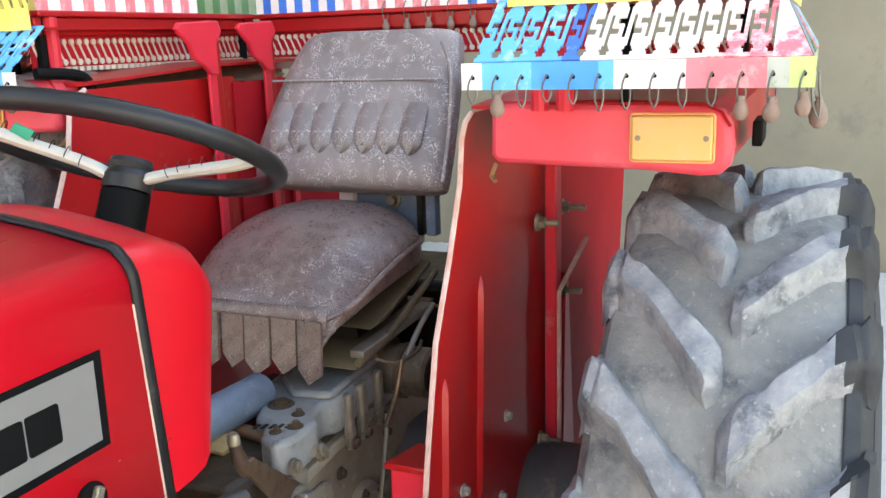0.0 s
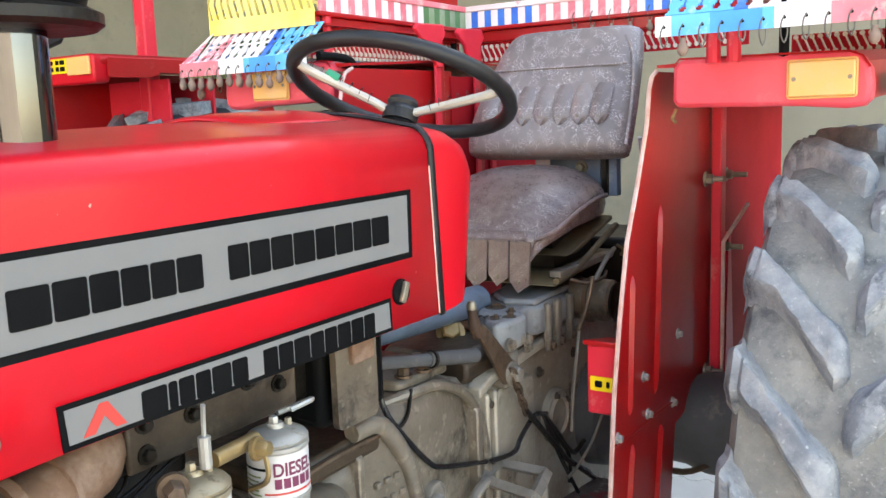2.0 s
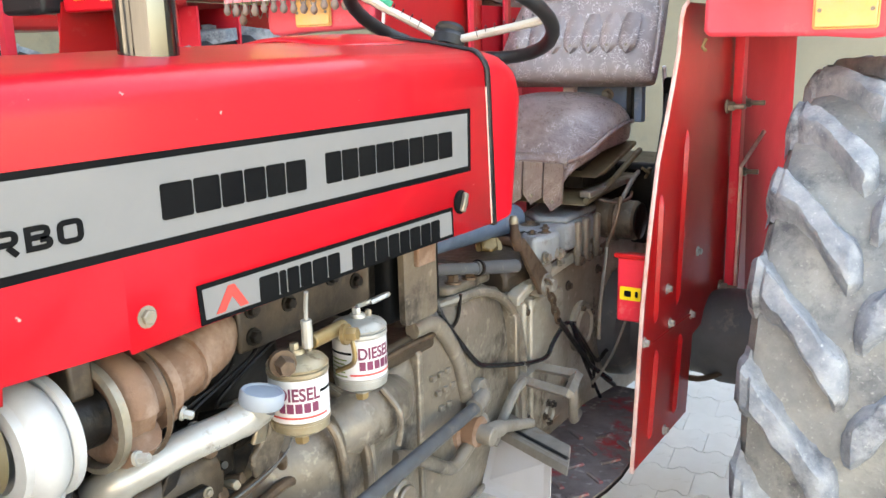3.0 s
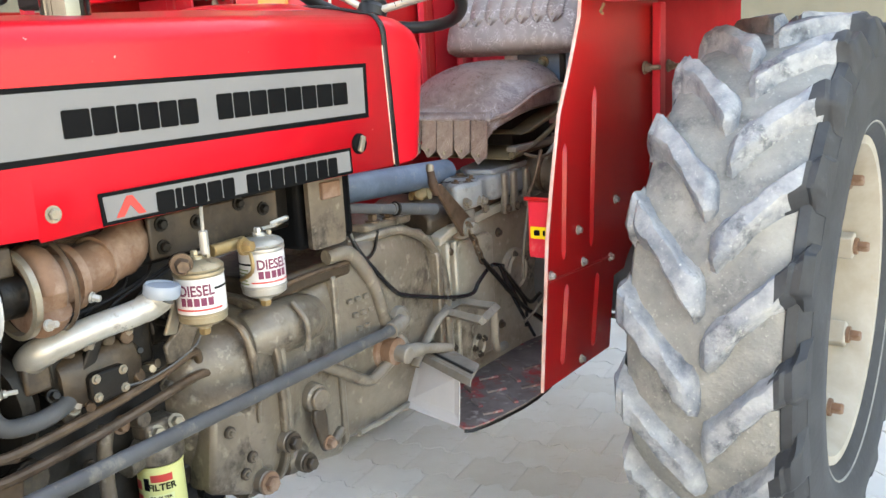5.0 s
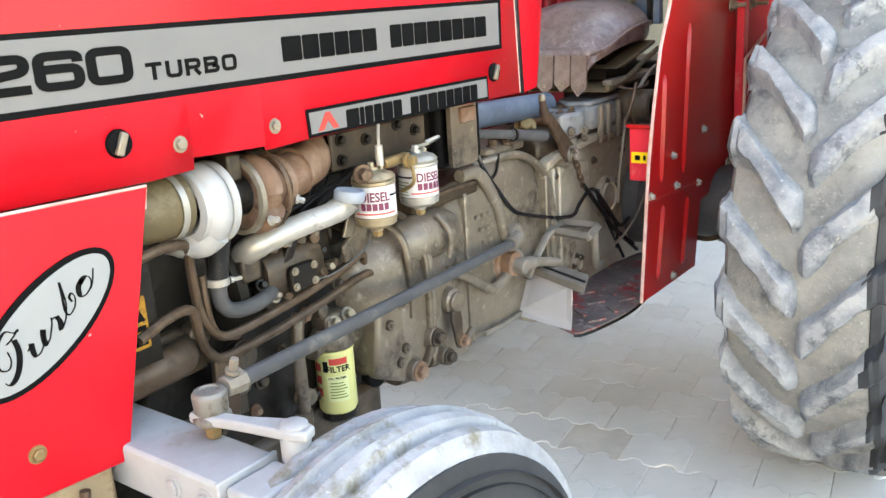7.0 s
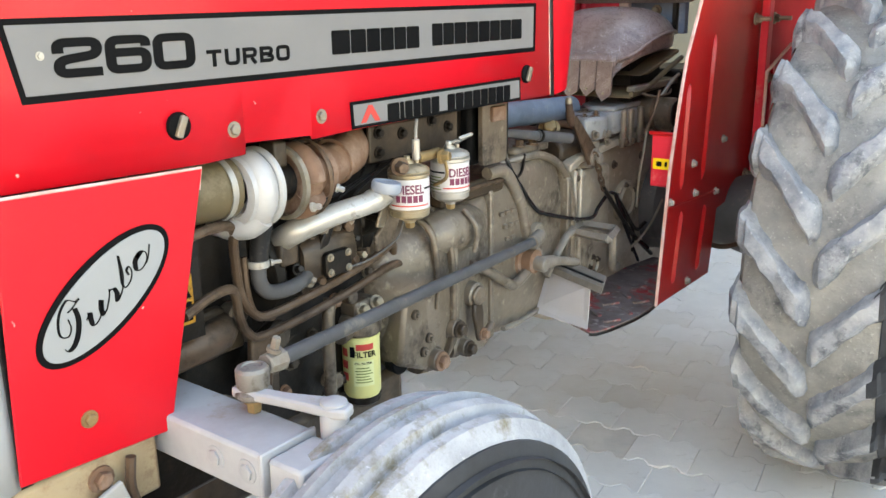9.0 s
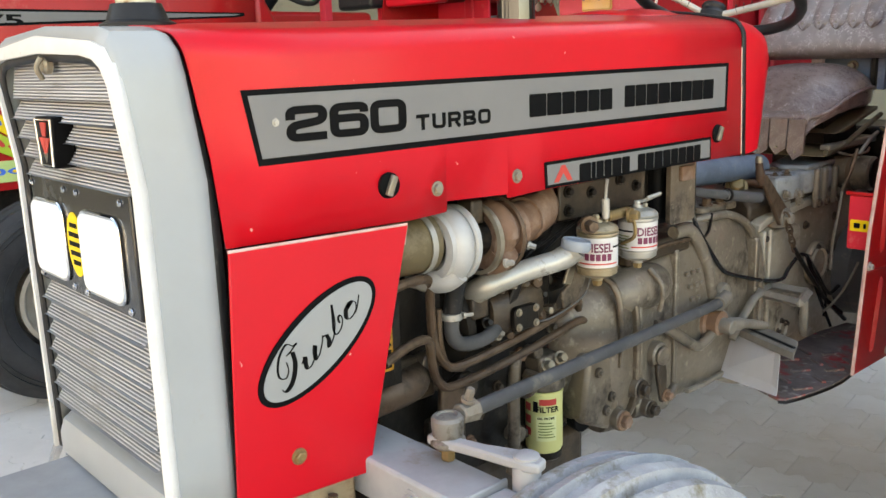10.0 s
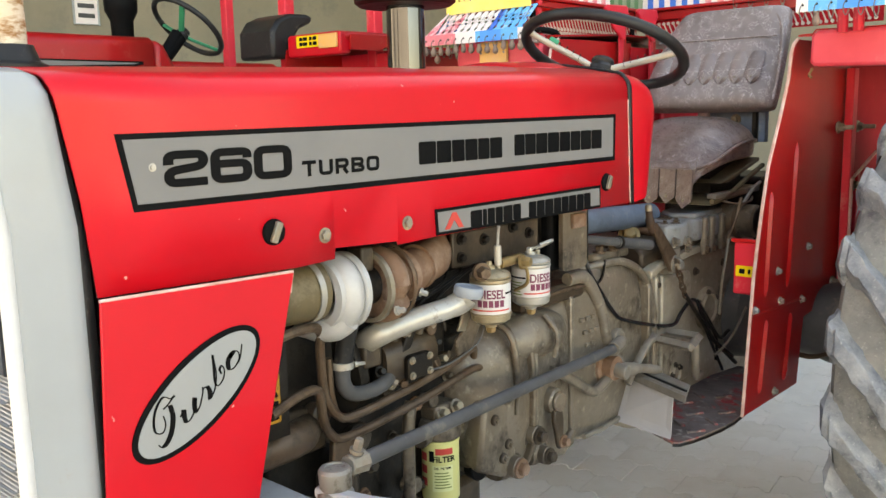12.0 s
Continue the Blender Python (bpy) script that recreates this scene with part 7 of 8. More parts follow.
    part("return_arm", tube(B(), [(-0.155, 0.075, 0.812), (-0.11, 0.070, 0.795), (-0.05, 0.066, 0.758), (0.0, 0.064, 0.726), (0.03, 0.064, 0.716), (0.07, 0.066, 0.724), (0.125, 0.07, 0.742)], 0.0135, 12, 5), ENGINE_M, cs)
    up = part("brake_pedal", tube(B(), [(0.20, 0.07, 0.69), (0.24, 0.066, 0.735), (0.29, 0.062, 0.78), (0.32, 0.060, 0.792), (0.345, 0.060, 0.792)], 0.012, 10, 4, flat=0.7), PEDAL, tr, "worn steel brake pedal with an open pad")
    fr = B()
    for a, b in (((0.340, 0.082), (0.43, 0.085)), ((0.315, -0.056), (0.43, -0.025)), ((0.340, 0.082), (0.315, -0.056)), ((0.43, 0.085), (0.43, -0.025))):
        tube(fr, [(a[0], a[1], 0.79), (b[0], b[1], 0.79)], 0.0135, 4, flat=0.9)
    part("pedal_pad", fr, PEDAL, up, smooth=False)
    part("pad_arm", tube(B(), [(0.43, -0.015, 0.79), (0.44, -0.012, 0.765), (0.445, -0.01, 0.70), (0.47, 0.0, 0.66), (0.54, 0.02, 0.645)], 0.012, 10, 4), PEDAL, up)
    lp = part("clutch_pedal", tube(B(), [(0.112, 0.045, 0.755), (0.17, 0.036, 0.748), (0.23, 0.025, 0.735), (0.275, 0.015, 0.722)], [0.018, 0.013, 0.012], 12, 3), PEDAL, tr, "steel clutch pedal with a folded pad and a grey flap")
    d = Vector((0.285 - 0.36, -0.09 - 0.14, -0.006))
    part("pedal_pad", prism(B(), [(0.258, 0.120), (0.346, 0.150), (0.228, -0.100), (0.150, -0.130)], "xy", 0.706, 0.716), PEDAL, lp, bevel=0.003)
    part("pad_lip", loft(B(), [[Vector((0.258 + dx, 0.120, 0.714 + dz)) for dx, dz in ((0, 0), (-0.006, -0.002), (-0.012, -0.018), (-0.006, -0.019))], [Vector((0.150 + dx, -0.130, 0.714 + dz)) for dx, dz in ((0, 0), (-0.006, -0.002), (-0.012, -0.018), (-0.006, -0.019))]]), PEDAL, lp)
    part("pad_grip", tube(B(), [(0.270, 0.118, 0.718), (0.166, -0.120, 0.718)], 0.004, 6), RUBBER, lp)
    part("flap", loft(B(), [[Vector((x0, y0, z)), Vector((x1, y1, z)), Vector((x1 + 0.004, y1, z)), Vector((x0 + 0.004, y0, z))] for x0, y0, x1, y1, z in ((0.243, 0.089, 0.166, -0.084, 0.702), (0.190, 0.092, 0.150, -0.088, 0.60), (0.178, 0.093, 0.143, -0.090, 0.588))]), FLAP, lp, "stiff grey rubber flap", smooth=False)
    part("clutch_rod", tube(B(), [(-0.03, 0.06, 0.612), (0.06, 0.07, 0.60), (0.21, 0.09, 0.592)], 0.007, 8), PEDAL, lp)
    # footplate
    fpl = [(0.195, -0.070), (0.205, -0.086), (0.25, -0.101), (0.30, -0.112), (0.375, -0.124), (0.45, -0.128), (0.53, -0.122), (0.62, -0.08), (0.95, -0.04), (0.95, 0.08), (0.70, 0.12), (0.40, 0.10), (0.26, 0.07)]
    st = part("footplate", prism(B(), fpl, "xy", 0.553, 0.561), STEP, tr, "worn red and grey footplate with raised treads")
    part("plate_rim", tube(B(), [(x, y, 0.552) for x, y in fpl[:8]], 0.0045, 6), GREASE_SHADE, st)
    for i in range(4):
        for j in range(3):
            x, y = 0.30 + 0.095 * i + 0.03 * (j % 2), -0.085 + 0.065 * j
            part("raised_tread", box(B(), (x - 0.027, y - 0.0065, 0.559), (x + 0.027, y + 0.0065, 0.5665), Matrix.Rotation(radians(55 if (i + j) % 2 else -35), 3, "Z")), STEP, st, bevel=0.0025)
    # small tool box on the fender
    tb = part("tool_box", prism(B(), [(0.485, 0.915), (0.60, 0.905), (0.60, 1.04), (0.485, 1.062)], "xz", -0.165, -0.095), PINK, tr, "small red box with a yellow warning label", bevel=0.005)
    part("box_lid", prism(B(), [(0.475, 1.062), (0.61, 1.036), (0.61, 1.046), (0.475, 1.073)], "xz", -0.168, -0.090), RED2, tb, bevel=0.003)
    wl = part("warning_label", prism(B(), round_rect(-0.152, 0.966, -0.104, 0.996, 0.002), "yz", 0.4815, 0.4845), YELLOW, tb, "yellow label with black signs", smooth=False)
    for a, b in ((-0.146, -0.139), (-0.130, -0.114)):
        part("label_sign", prism(B(), round_rect(a, 0.974, b, 0.988, 0.003), "yz", 0.4805, 0.4815), BLACK, wl, smooth=False)
    part("rod", tube(B(), [(0.67, 0.0, 1.06), (0.652, 0.0, 0.99), (0.625, 0.0, 0.90), (0.617, 0.0, 0.815)], 0.0075, 8, 4, flat=0.5), PEDAL, tb)
    part("drain_pipe", tube(B(), [(0.79, -0.10, 0.70), (0.86, -0.18, 0.66), (0.93, -0.24, 0.67)], 0.008, 10, 4), PIPE, tr, "brown bent pipe behind the fender")
    part("lift_lever", tube(B(), [(0.66, 0.0, 1.04), (0.68, -0.015, 1.10), (0.70, -0.02, 1.16)], 0.005, 8, 3), PIPE, tr, "thin steel lever beside the gearbox")


JOINTW = surface("greasy_worn_joint", (0.235, 0.22, 0.20), (0.165, 0.15, 0.128), 14, (0.35, 0.55), 0.3, bump=0.15, dirt=(0.07, 0.05, 0.035), dirt_at=(0.52, 0.66), dirt_scale=22)
PIPE_W = surface("pale_grey_paint", (0.36, 0.35, 0.32), (0.29, 0.28, 0.25), 10, (0.4, 0.6), bump=0.1, dirt=(0.2, 0.16, 0.11), dirt_at=(0.6, 0.75), dirt_scale=12)
BLACKW = surface("black_wire", (0.008, 0.008, 0.009), (0.016, 0.016, 0.017), 20, (0.15, 0.35), bump=0.4, bump_scale=45, spec=0.5)
controls(tractor)


def front_axle(tr):
    beam = part("axle_beam", box(B(), (-1.088, -0.225, 0.752), (-0.985, 0.75, 0.824)), PIPE_A, tr, "pale grey front axle beam", bevel=0.006)
    part("beam_sleeve", box(B(), (-1.091, -0.230, 0.749), (-0.982, -0.223, 0.827)), PIPE_A, beam, bevel=0.003)
    part("beam_end", box(B(), (-1.082, -0.300, 0.757), (-0.991, -0.233, 0.819)), PIPE_A, beam, bevel=0.006)
    for y in (0.03, -0.125, -0.195):
        part("beam_bolt", bolt(B(), (-1.088, y, 0.790), (-1, 0, 0), 0.013, 0.006), PIPE_A, beam, smooth=False)
    part("king_pin", lathe(B(), [(0, 0.50), (0.022, 0.50), (0.022, 0.846), (0.021, 0.858), (0.020, 0.869), (0.015, 0.872), (0, 0.872)], (-0.968, -0.255, 0), "z", 22), PIPE_A, beam)
    part("steering_arm", loft(B(), [[Vector((x - w, y - w * 0.3, 0.866)), Vector((x + w, y + w * 0.3, 0.866)), Vector((x + w, y + w * 0.3, 0.850)), Vector((x - w, y - w * 0.3, 0.850))] for x, y, w in ((-1.012, -0.085, 0.009), (-1.007, -0.11, 0.011), (-0.990, -0.18, 0.012), (-0.972, -0.24, 0.019), (-0.968, -0.265, 0.019), (-0.965, -0.285, 0.012))]), PIPE_A, beam, "worn grey steering arm", bevel=0.004)
    part("arm_nut", bolt(B(), (-1.0, -0.115, 0.850), (0, 0, -1), 0.012, 0.025), BRASS, beam, smooth=False)
    part("spindle", cyl(B(), (-0.96, -0.25, 0.47), (-0.93, -0.36, 0.43), 0.04, seg=16), ENGINE, beam)
    part("axle_support", box(B(), (-1.33, 0.06, 0.62), (-0.92, 0.46, 0.735)), GREASE_SHADE, tr, "rusty front axle support casting", bevel=0.01)
    cs = part("front_support", box(B(), (-1.375, 0.0, 0.70), (-1.10, 0.46, 0.80)), CAST_Y, tr, "yellow-brown rusty front casting", bevel=0.008)
    bolts("support_bolt", [(-1.33, 0.0, 0.735), (-1.27, 0.0, 0.735), (-1.20, 0.0, 0.765)], (0, -1, 0), RUST, cs, 0.014, 0.016)
    part("hook_bar", tube(B(), [(-1.16, -0.02, 0.79), (-1.165, -0.02, 0.74), (-1.15, -0.02, 0.69)], 0.008, 8, 3), PIPE, cs)
    part("tie_plate", box(B(), (-1.30, -0.03, 0.68), (-1.17, -0.02, 0.745), Matrix.Rotation(radians(-18), 3, "Y")), PIPE_W, cs, bevel=0.003)
    bm = part("front_bumper", box(B(), (-1.60, 0.02, 0.77), (-1.39, 0.44, 0.79)), PIPE_A, tr, "flat pale grey front bumper plate", bevel=0.006)
    part("bumper_hole", cyl(B(), (-1.47, 0.07, 0.7895), (-1.47, 0.07, 0.7915), 0.022, seg=20), BLACK, bm)


PIPE_A = surface("pale_blue_grey_paint", (0.35, 0.355, 0.36), (0.27, 0.272, 0.272), 7, (0.4, 0.6), bump=0.1, dirt=(0.27, 0.23, 0.17), dirt_at=(0.6, 0.75), dirt_scale=10)
CAST_Y = surface("rusty_yellow_casting", (0.36, 0.28, 0.17), (0.28, 0.20, 0.12), 9, (0.5, 0.75), bump=0.25, dirt=(0.16, 0.08, 0.05), dirt_at=(0.52, 0.68), dirt_scale=9)
front_axle(tractor)


# ---- painted sheet-metal trim on the fenders ----
# one cell of the cut-out pattern, top row first: clubs above and below, an S-shaped key and a bar between
KEY = ("############", "#####....###", "####......##", "#####....###", "######..####", "######..####", "######..##..", "##......##..", "##......##..", "######..##..",
       "....##..##..", "....##..##..", "######..##..", "##########..", "##########..", ".########...", "..######....", ".########...", "############")


def key_strip(bm, origin, right, up, length, height, pitch, t=0.006, thick=0.003):
    """A cut-out sheet: the cell pattern repeated along its length."""
    o, r, u = Vector(origin), Vector(right).normalized(), Vector(up).normalized()
    out = r.cross(u).normalized() * thick

    def bar(u0, u1, v0, v1):
        q = [o + r * (a + lean * b) + u * b for a, b in ((u0, v0), (u1, v0), (u1, v1), (u0, v1))]
        a = [bm.verts.new(p) for p in q]
        b = [bm.verts.new(p + out) for p in q]
        bm.faces.new(a[::-1])
        bm.faces.new(b)
        for i in range(4):
            bm.faces.new((a[i], a[(i + 1) % 4], b[(i + 1) % 4], b[i]))
    n = max(1, round(length / pitch))
    p = length / n
    lean = 0.16 * p / pitch * (pitch / height)
    rows = len(KEY)
    for c, line in enumerate(KEY):
        v1, v0 = height * (1 - c / rows), height * (1 - (c + 1) / rows)
        full = line * n
        a = 0
        while a < len(full):
            b = a
            while b < len(full) and full[b] == full[a]:
                b += 1
            if full[a] == "#":
                bar(a * p / 12, b * p / 12, v0, v1)
            a = b
    return bm


def slot_strip(bm, origin, right, up, length, height, pitch, thick=0.003):
    """A sheet with a row of slanting slots."""
    o, r, u = Vector(origin), Vector(right).normalized(), Vector(up).normalized()
    out = r.cross(u).normalized() * thick

    def quad(pts):
        q = [o + r * a + u * b for a, b in pts]
        a = [bm.verts.new(p) for p in q]
        b = [bm.verts.new(p + out) for p in q]
        bm.faces.new(a[::-1])
        bm.faces.new(b)
        for i in range(4):
            bm.faces.new((a[i], a[(i + 1) % 4], b[(i + 1) % 4], b[i]))
    quad([(0, 0), (length, 0), (length, height * 0.3), (0, height * 0.3)])
    quad([(0, height * 0.92), (length, height * 0.92), (length, height), (0, height)])
    n = max(1, round(length / pitch))
    p = length / n
    for i in range(n + 1):
        x = i * p
        s = p * 0.5
        w = p * 0.60
        x0, x1 = max(0, x - w / 2), min(length, x + w / 2)
        quad([(x0, height * 0.3), (x1, height * 0.3), (min(length, x1 + s), height * 0.6), (min(length, x0 + s), height * 0.6)])
        quad([(min(length, x0 + s), height * 0.6), (min(length, x1 + s), height * 0.6), (x1, height * 0.92), (x0, height * 0.92)])
    return bm


def bell(parent, at, long=0.05, r=0.014, swing=0.0, ball=True):
    """A clay bead hung on a bent wire."""
    x, y, z = at
    w = part("hanging_wire", tube(B(), [(x, y, z + 0.012), (x - 0.006, y + 0.004, z), (x - 0.004, y + 0.005 + swing * 0.5, z - long * 0.6), (x, y + swing, z - long), (x + 0.004, y - 0.004 + swing * 0.5, z - long * 0.6), (x + 0.003, y - 0.004, z - 0.004)], 0.0014, 5, 3), WIRE, parent)
    if ball:
        part("clay_bead", lathe(B(), [(0, 0.012), (0.005, 0.011), (0.005, 0.005), (r * 0.75, 0.0), (r, -r * 0.7), (r * 0.85, -r * 1.4), (r * 0.4, -r * 1.9), (0, -r * 2)], (x, y + swing, z - long + 0.004), "z", 14), CLAY, w)


def canopy(near):
    s = 1 if near else -1
    Y = (lambda y: y) if near else (lambda y: 2 * FC - 0.067 - y)
    up = 0.0
    yo = lambda a, b: (Y(a), Y(b))
    c = empty("fender_canopy", (0.75, Y(-0.45), 1.63 + up), "painted sheet-metal canopy with cut-out keys and hanging clay beads", "tractor trim", "fender canopies")
    zb, zt = 1.664 + up, 1.700 + up
    xf = 0.472 if near else 0.512
    # valance band in painted lengths
    cols = [(-0.245, -0.275, WHITE), (-0.275, -0.345, BLUE), (-0.345, -0.435, BLUE_L), (-0.435, -0.455, BLUE), (-0.455, -0.545, WHITE), (-0.545, -0.640, ROSE), (-0.640, -0.665, LIMEGREY if near else ROSE), (-0.665, -0.692, LIME if near else ROSE)]
    for a, b, m in cols:
        lo, hi = sorted(yo(a, b))
        part("valance", box(B(), (xf - 0.0015, lo, zb), (xf + 0.0015, hi, zt)), m, c, smooth=False)
    lo, hi = sorted(yo(-0.690, -0.694))
    for i, m in enumerate((LIME, LIMEGREY, GREEN, ROSE, LIMEGREY)):
        part("valance", box(B(), (xf + 0.17 * i, lo, zb), (xf + 0.17 * (i + 1), hi, zt)), m, c, smooth=False)
    # sloping lattice
    slope = Vector((0.10, 0, 0.085))
    for a, b, m in ((-0.262, -0.385, BLUE), (-0.385, -0.41, BLUE_D), (-0.41, -0.56, WHITE), (-0.56, -0.645, WHITEROSE)):
        ya, yb = yo(a, b)
        part("lattice", key_strip(B(), (xf + 0.003, ya, zt), (0, yb - ya, 0), slope, abs(b - a), 0.128, 0.0275, 0.0062), m, c, "cut-out key pattern sheet", smooth=False)
    # side lattice sloping up from the outer edge
    ya = Y(-0.690)
    iny = Vector((0, s * 0.05, 0.085))
    for i, m in enumerate((GREEN, ROSE, BLUE, LIMEGREY)):
        part("lattice", key_strip(B(), (xf + 0.165 + 0.20 * i, ya, zt), (1, 0, 0), iny, 0.20, 0.10, 0.034), m, c, smooth=False)
    # streaked sheet closing the corner
    for i, m in enumerate((GREEN, BLUE, GREEN, ROSE, BLUE_D, GREEN)):
        a, b = xf + 0.006 + 0.026 * i, xf + 0.006 + 0.026 * (i + 1)
        c0, c1 = xf + 0.090 + 0.028 * i, xf + 0.090 + 0.028 * (i + 1)
        bm = B()
        bm.faces.new([bm.verts.new(q) for q in (Vector((a, ya, zt)), Vector((b, ya, zt)), Vector((c1, Y(-0.648), 1.785 + up)), Vector((c0, Y(-0.648), 1.785 + up)))])
        part("corner_strip", bm, m, c, solid=0.003, smooth=False)
    bm = B()
    bm.faces.new([bm.verts.new(q) for q in (Vector((xf + 0.003, Y(-0.645), zt)), Vector((xf + 0.006, ya, zt)), Vector((xf + 0.090, Y(-0.648), 1.785 + up)))])
    part("corner_strip", bm, WHITEROSE, c, solid=0.003, smooth=False)
    # yellow upper band with slots
    ya, yb = yo(-0.285, -0.66)
    part("upper_band", slot_strip(B(), (xf + 0.085, ya, 1.775 + up), (0, yb - ya, 0), (0.0, 0, 1), 0.375, 0.135, 0.025), FADED, c, "faded yellow slotted sheet", smooth=False)
    part("upper_rail", tube(B(), [(xf + 0.085, ya, 1.91 + up), (xf + 0.085, yb, 1.91 + up), (xf + 0.9, yb, 1.91 + up)], 0.009, 8), RED2, c)
    part("upper_band", slot_strip(B(), (xf + 0.10, Y(-0.652), 1.775 + up), (1, 0, 0), (0, 0, 1), 0.80, 0.135, 0.04), FADED, c, smooth=False)
    # stays down to the fender
    for x, yy in ((0.66, -0.30), (0.66, -0.34), (0.68, -0.43), (1.30, -0.55)):
        part("stay", tube(B(), [(x, Y(yy), 1.62 + up), (x, Y(yy), 1.80 + up)], 0.014 if yy > -0.4 else 0.010, 10), PINK if yy > -0.4 else BLACK, c)
    part("canopy_floor", box(B(), (xf + 0.11, min(yo(-0.27, -0.64)), 1.775 + up), (1.34, max(yo(-0.27, -0.64)), 1.780 + up)), RED2, c)
    rnd = random.Random(3 if near else 8)
    n = 13
    for i in range(n):
        y = -0.262 - i * (0.42 / (n - 1))
        bell(c, (xf - 0.003, Y(y), zb + 0.008), 0.024 + 0.012 * rnd.random(), 0.0095 + 0.002 * rnd.random(), 0, ball=(i in (1, 10, 11, 12) if near else True))
        part("rivet_hole", bolt(B(), (xf - 0.0015, Y(y), zb + 0.016), (-1, 0, 0), 0.0018, 0.002), BLACK, c, smooth=False)
    for i in range(9):
        bell(c, (xf + 0.04 + 0.035 * i, Y(-0.694), zb + 0.008), 0.04 + 0.01 * rnd.random(), 0.012, -s * 0.006, ball=(i % 4 == 1))
    return c


FADED = surface("faded_yellow_paint", (0.82, 0.62, 0.10), (0.78, 0.64, 0.24), 5, (0.4, 0.6), bump=0.04, dirt=(0.6, 0.45, 0.2), dirt_at=(0.62, 0.8), dirt_scale=9)
BLUE_L = surface("bright_blue_paint", (0.03, 0.25, 0.72), (0.05, 0.32, 0.76), 9, (0.4, 0.6), bump=0.05, dirt=(0.5, 0.62, 0.75), dirt_at=(0.62, 0.78), dirt_scale=14)
WHITEROSE = surface("white_paint_with_rose", (0.80, 0.72, 0.70), (0.78, 0.55, 0.55), 5, (0.45, 0.65), bump=0.05, dirt=(0.70, 0.18, 0.22), dirt_at=(0.54, 0.6), dirt_scale=7)
LIMEGREY = surface("grey_green_paint", (0.36, 0.42, 0.33), (0.46, 0.46, 0.44), 10, (0.45, 0.6), bump=0.05, dirt=(0.12, 0.28, 0.12), dirt_at=(0.58, 0.64), dirt_scale=12)
canopy(True)
canopy(False)


def bar_lattice(origin, right, length, pitch):
    """Slanting bars with round ends in a row: a cast strip."""
    bm = B()
    o, r, up = Vector(origin), Vector(right), Vector((0, 0, 1))
    out = r.cross(up)
    for k in range(int(length / pitch)):
        m = o + r * (pitch * (k + 0.5))
        p, q = m - r * 0.009 + up * 0.020, m + r * 0.009 - up * 0.020
        tube(bm, [p, q], 0.0028, 6)
        for e in (p, q):
            lathe(bm, [(0.0, 0.0), (0.0065, 0.0), (0.0065, 0.004), (0.0, 0.004)], e, out, 8)
    return bm


CLOTH = brocade("brown_patterned_cloth", (0.24, 0.155, 0.125), (0.16, 0.10, 0.08), (0.36, 0.26, 0.21), 0.6, 60)


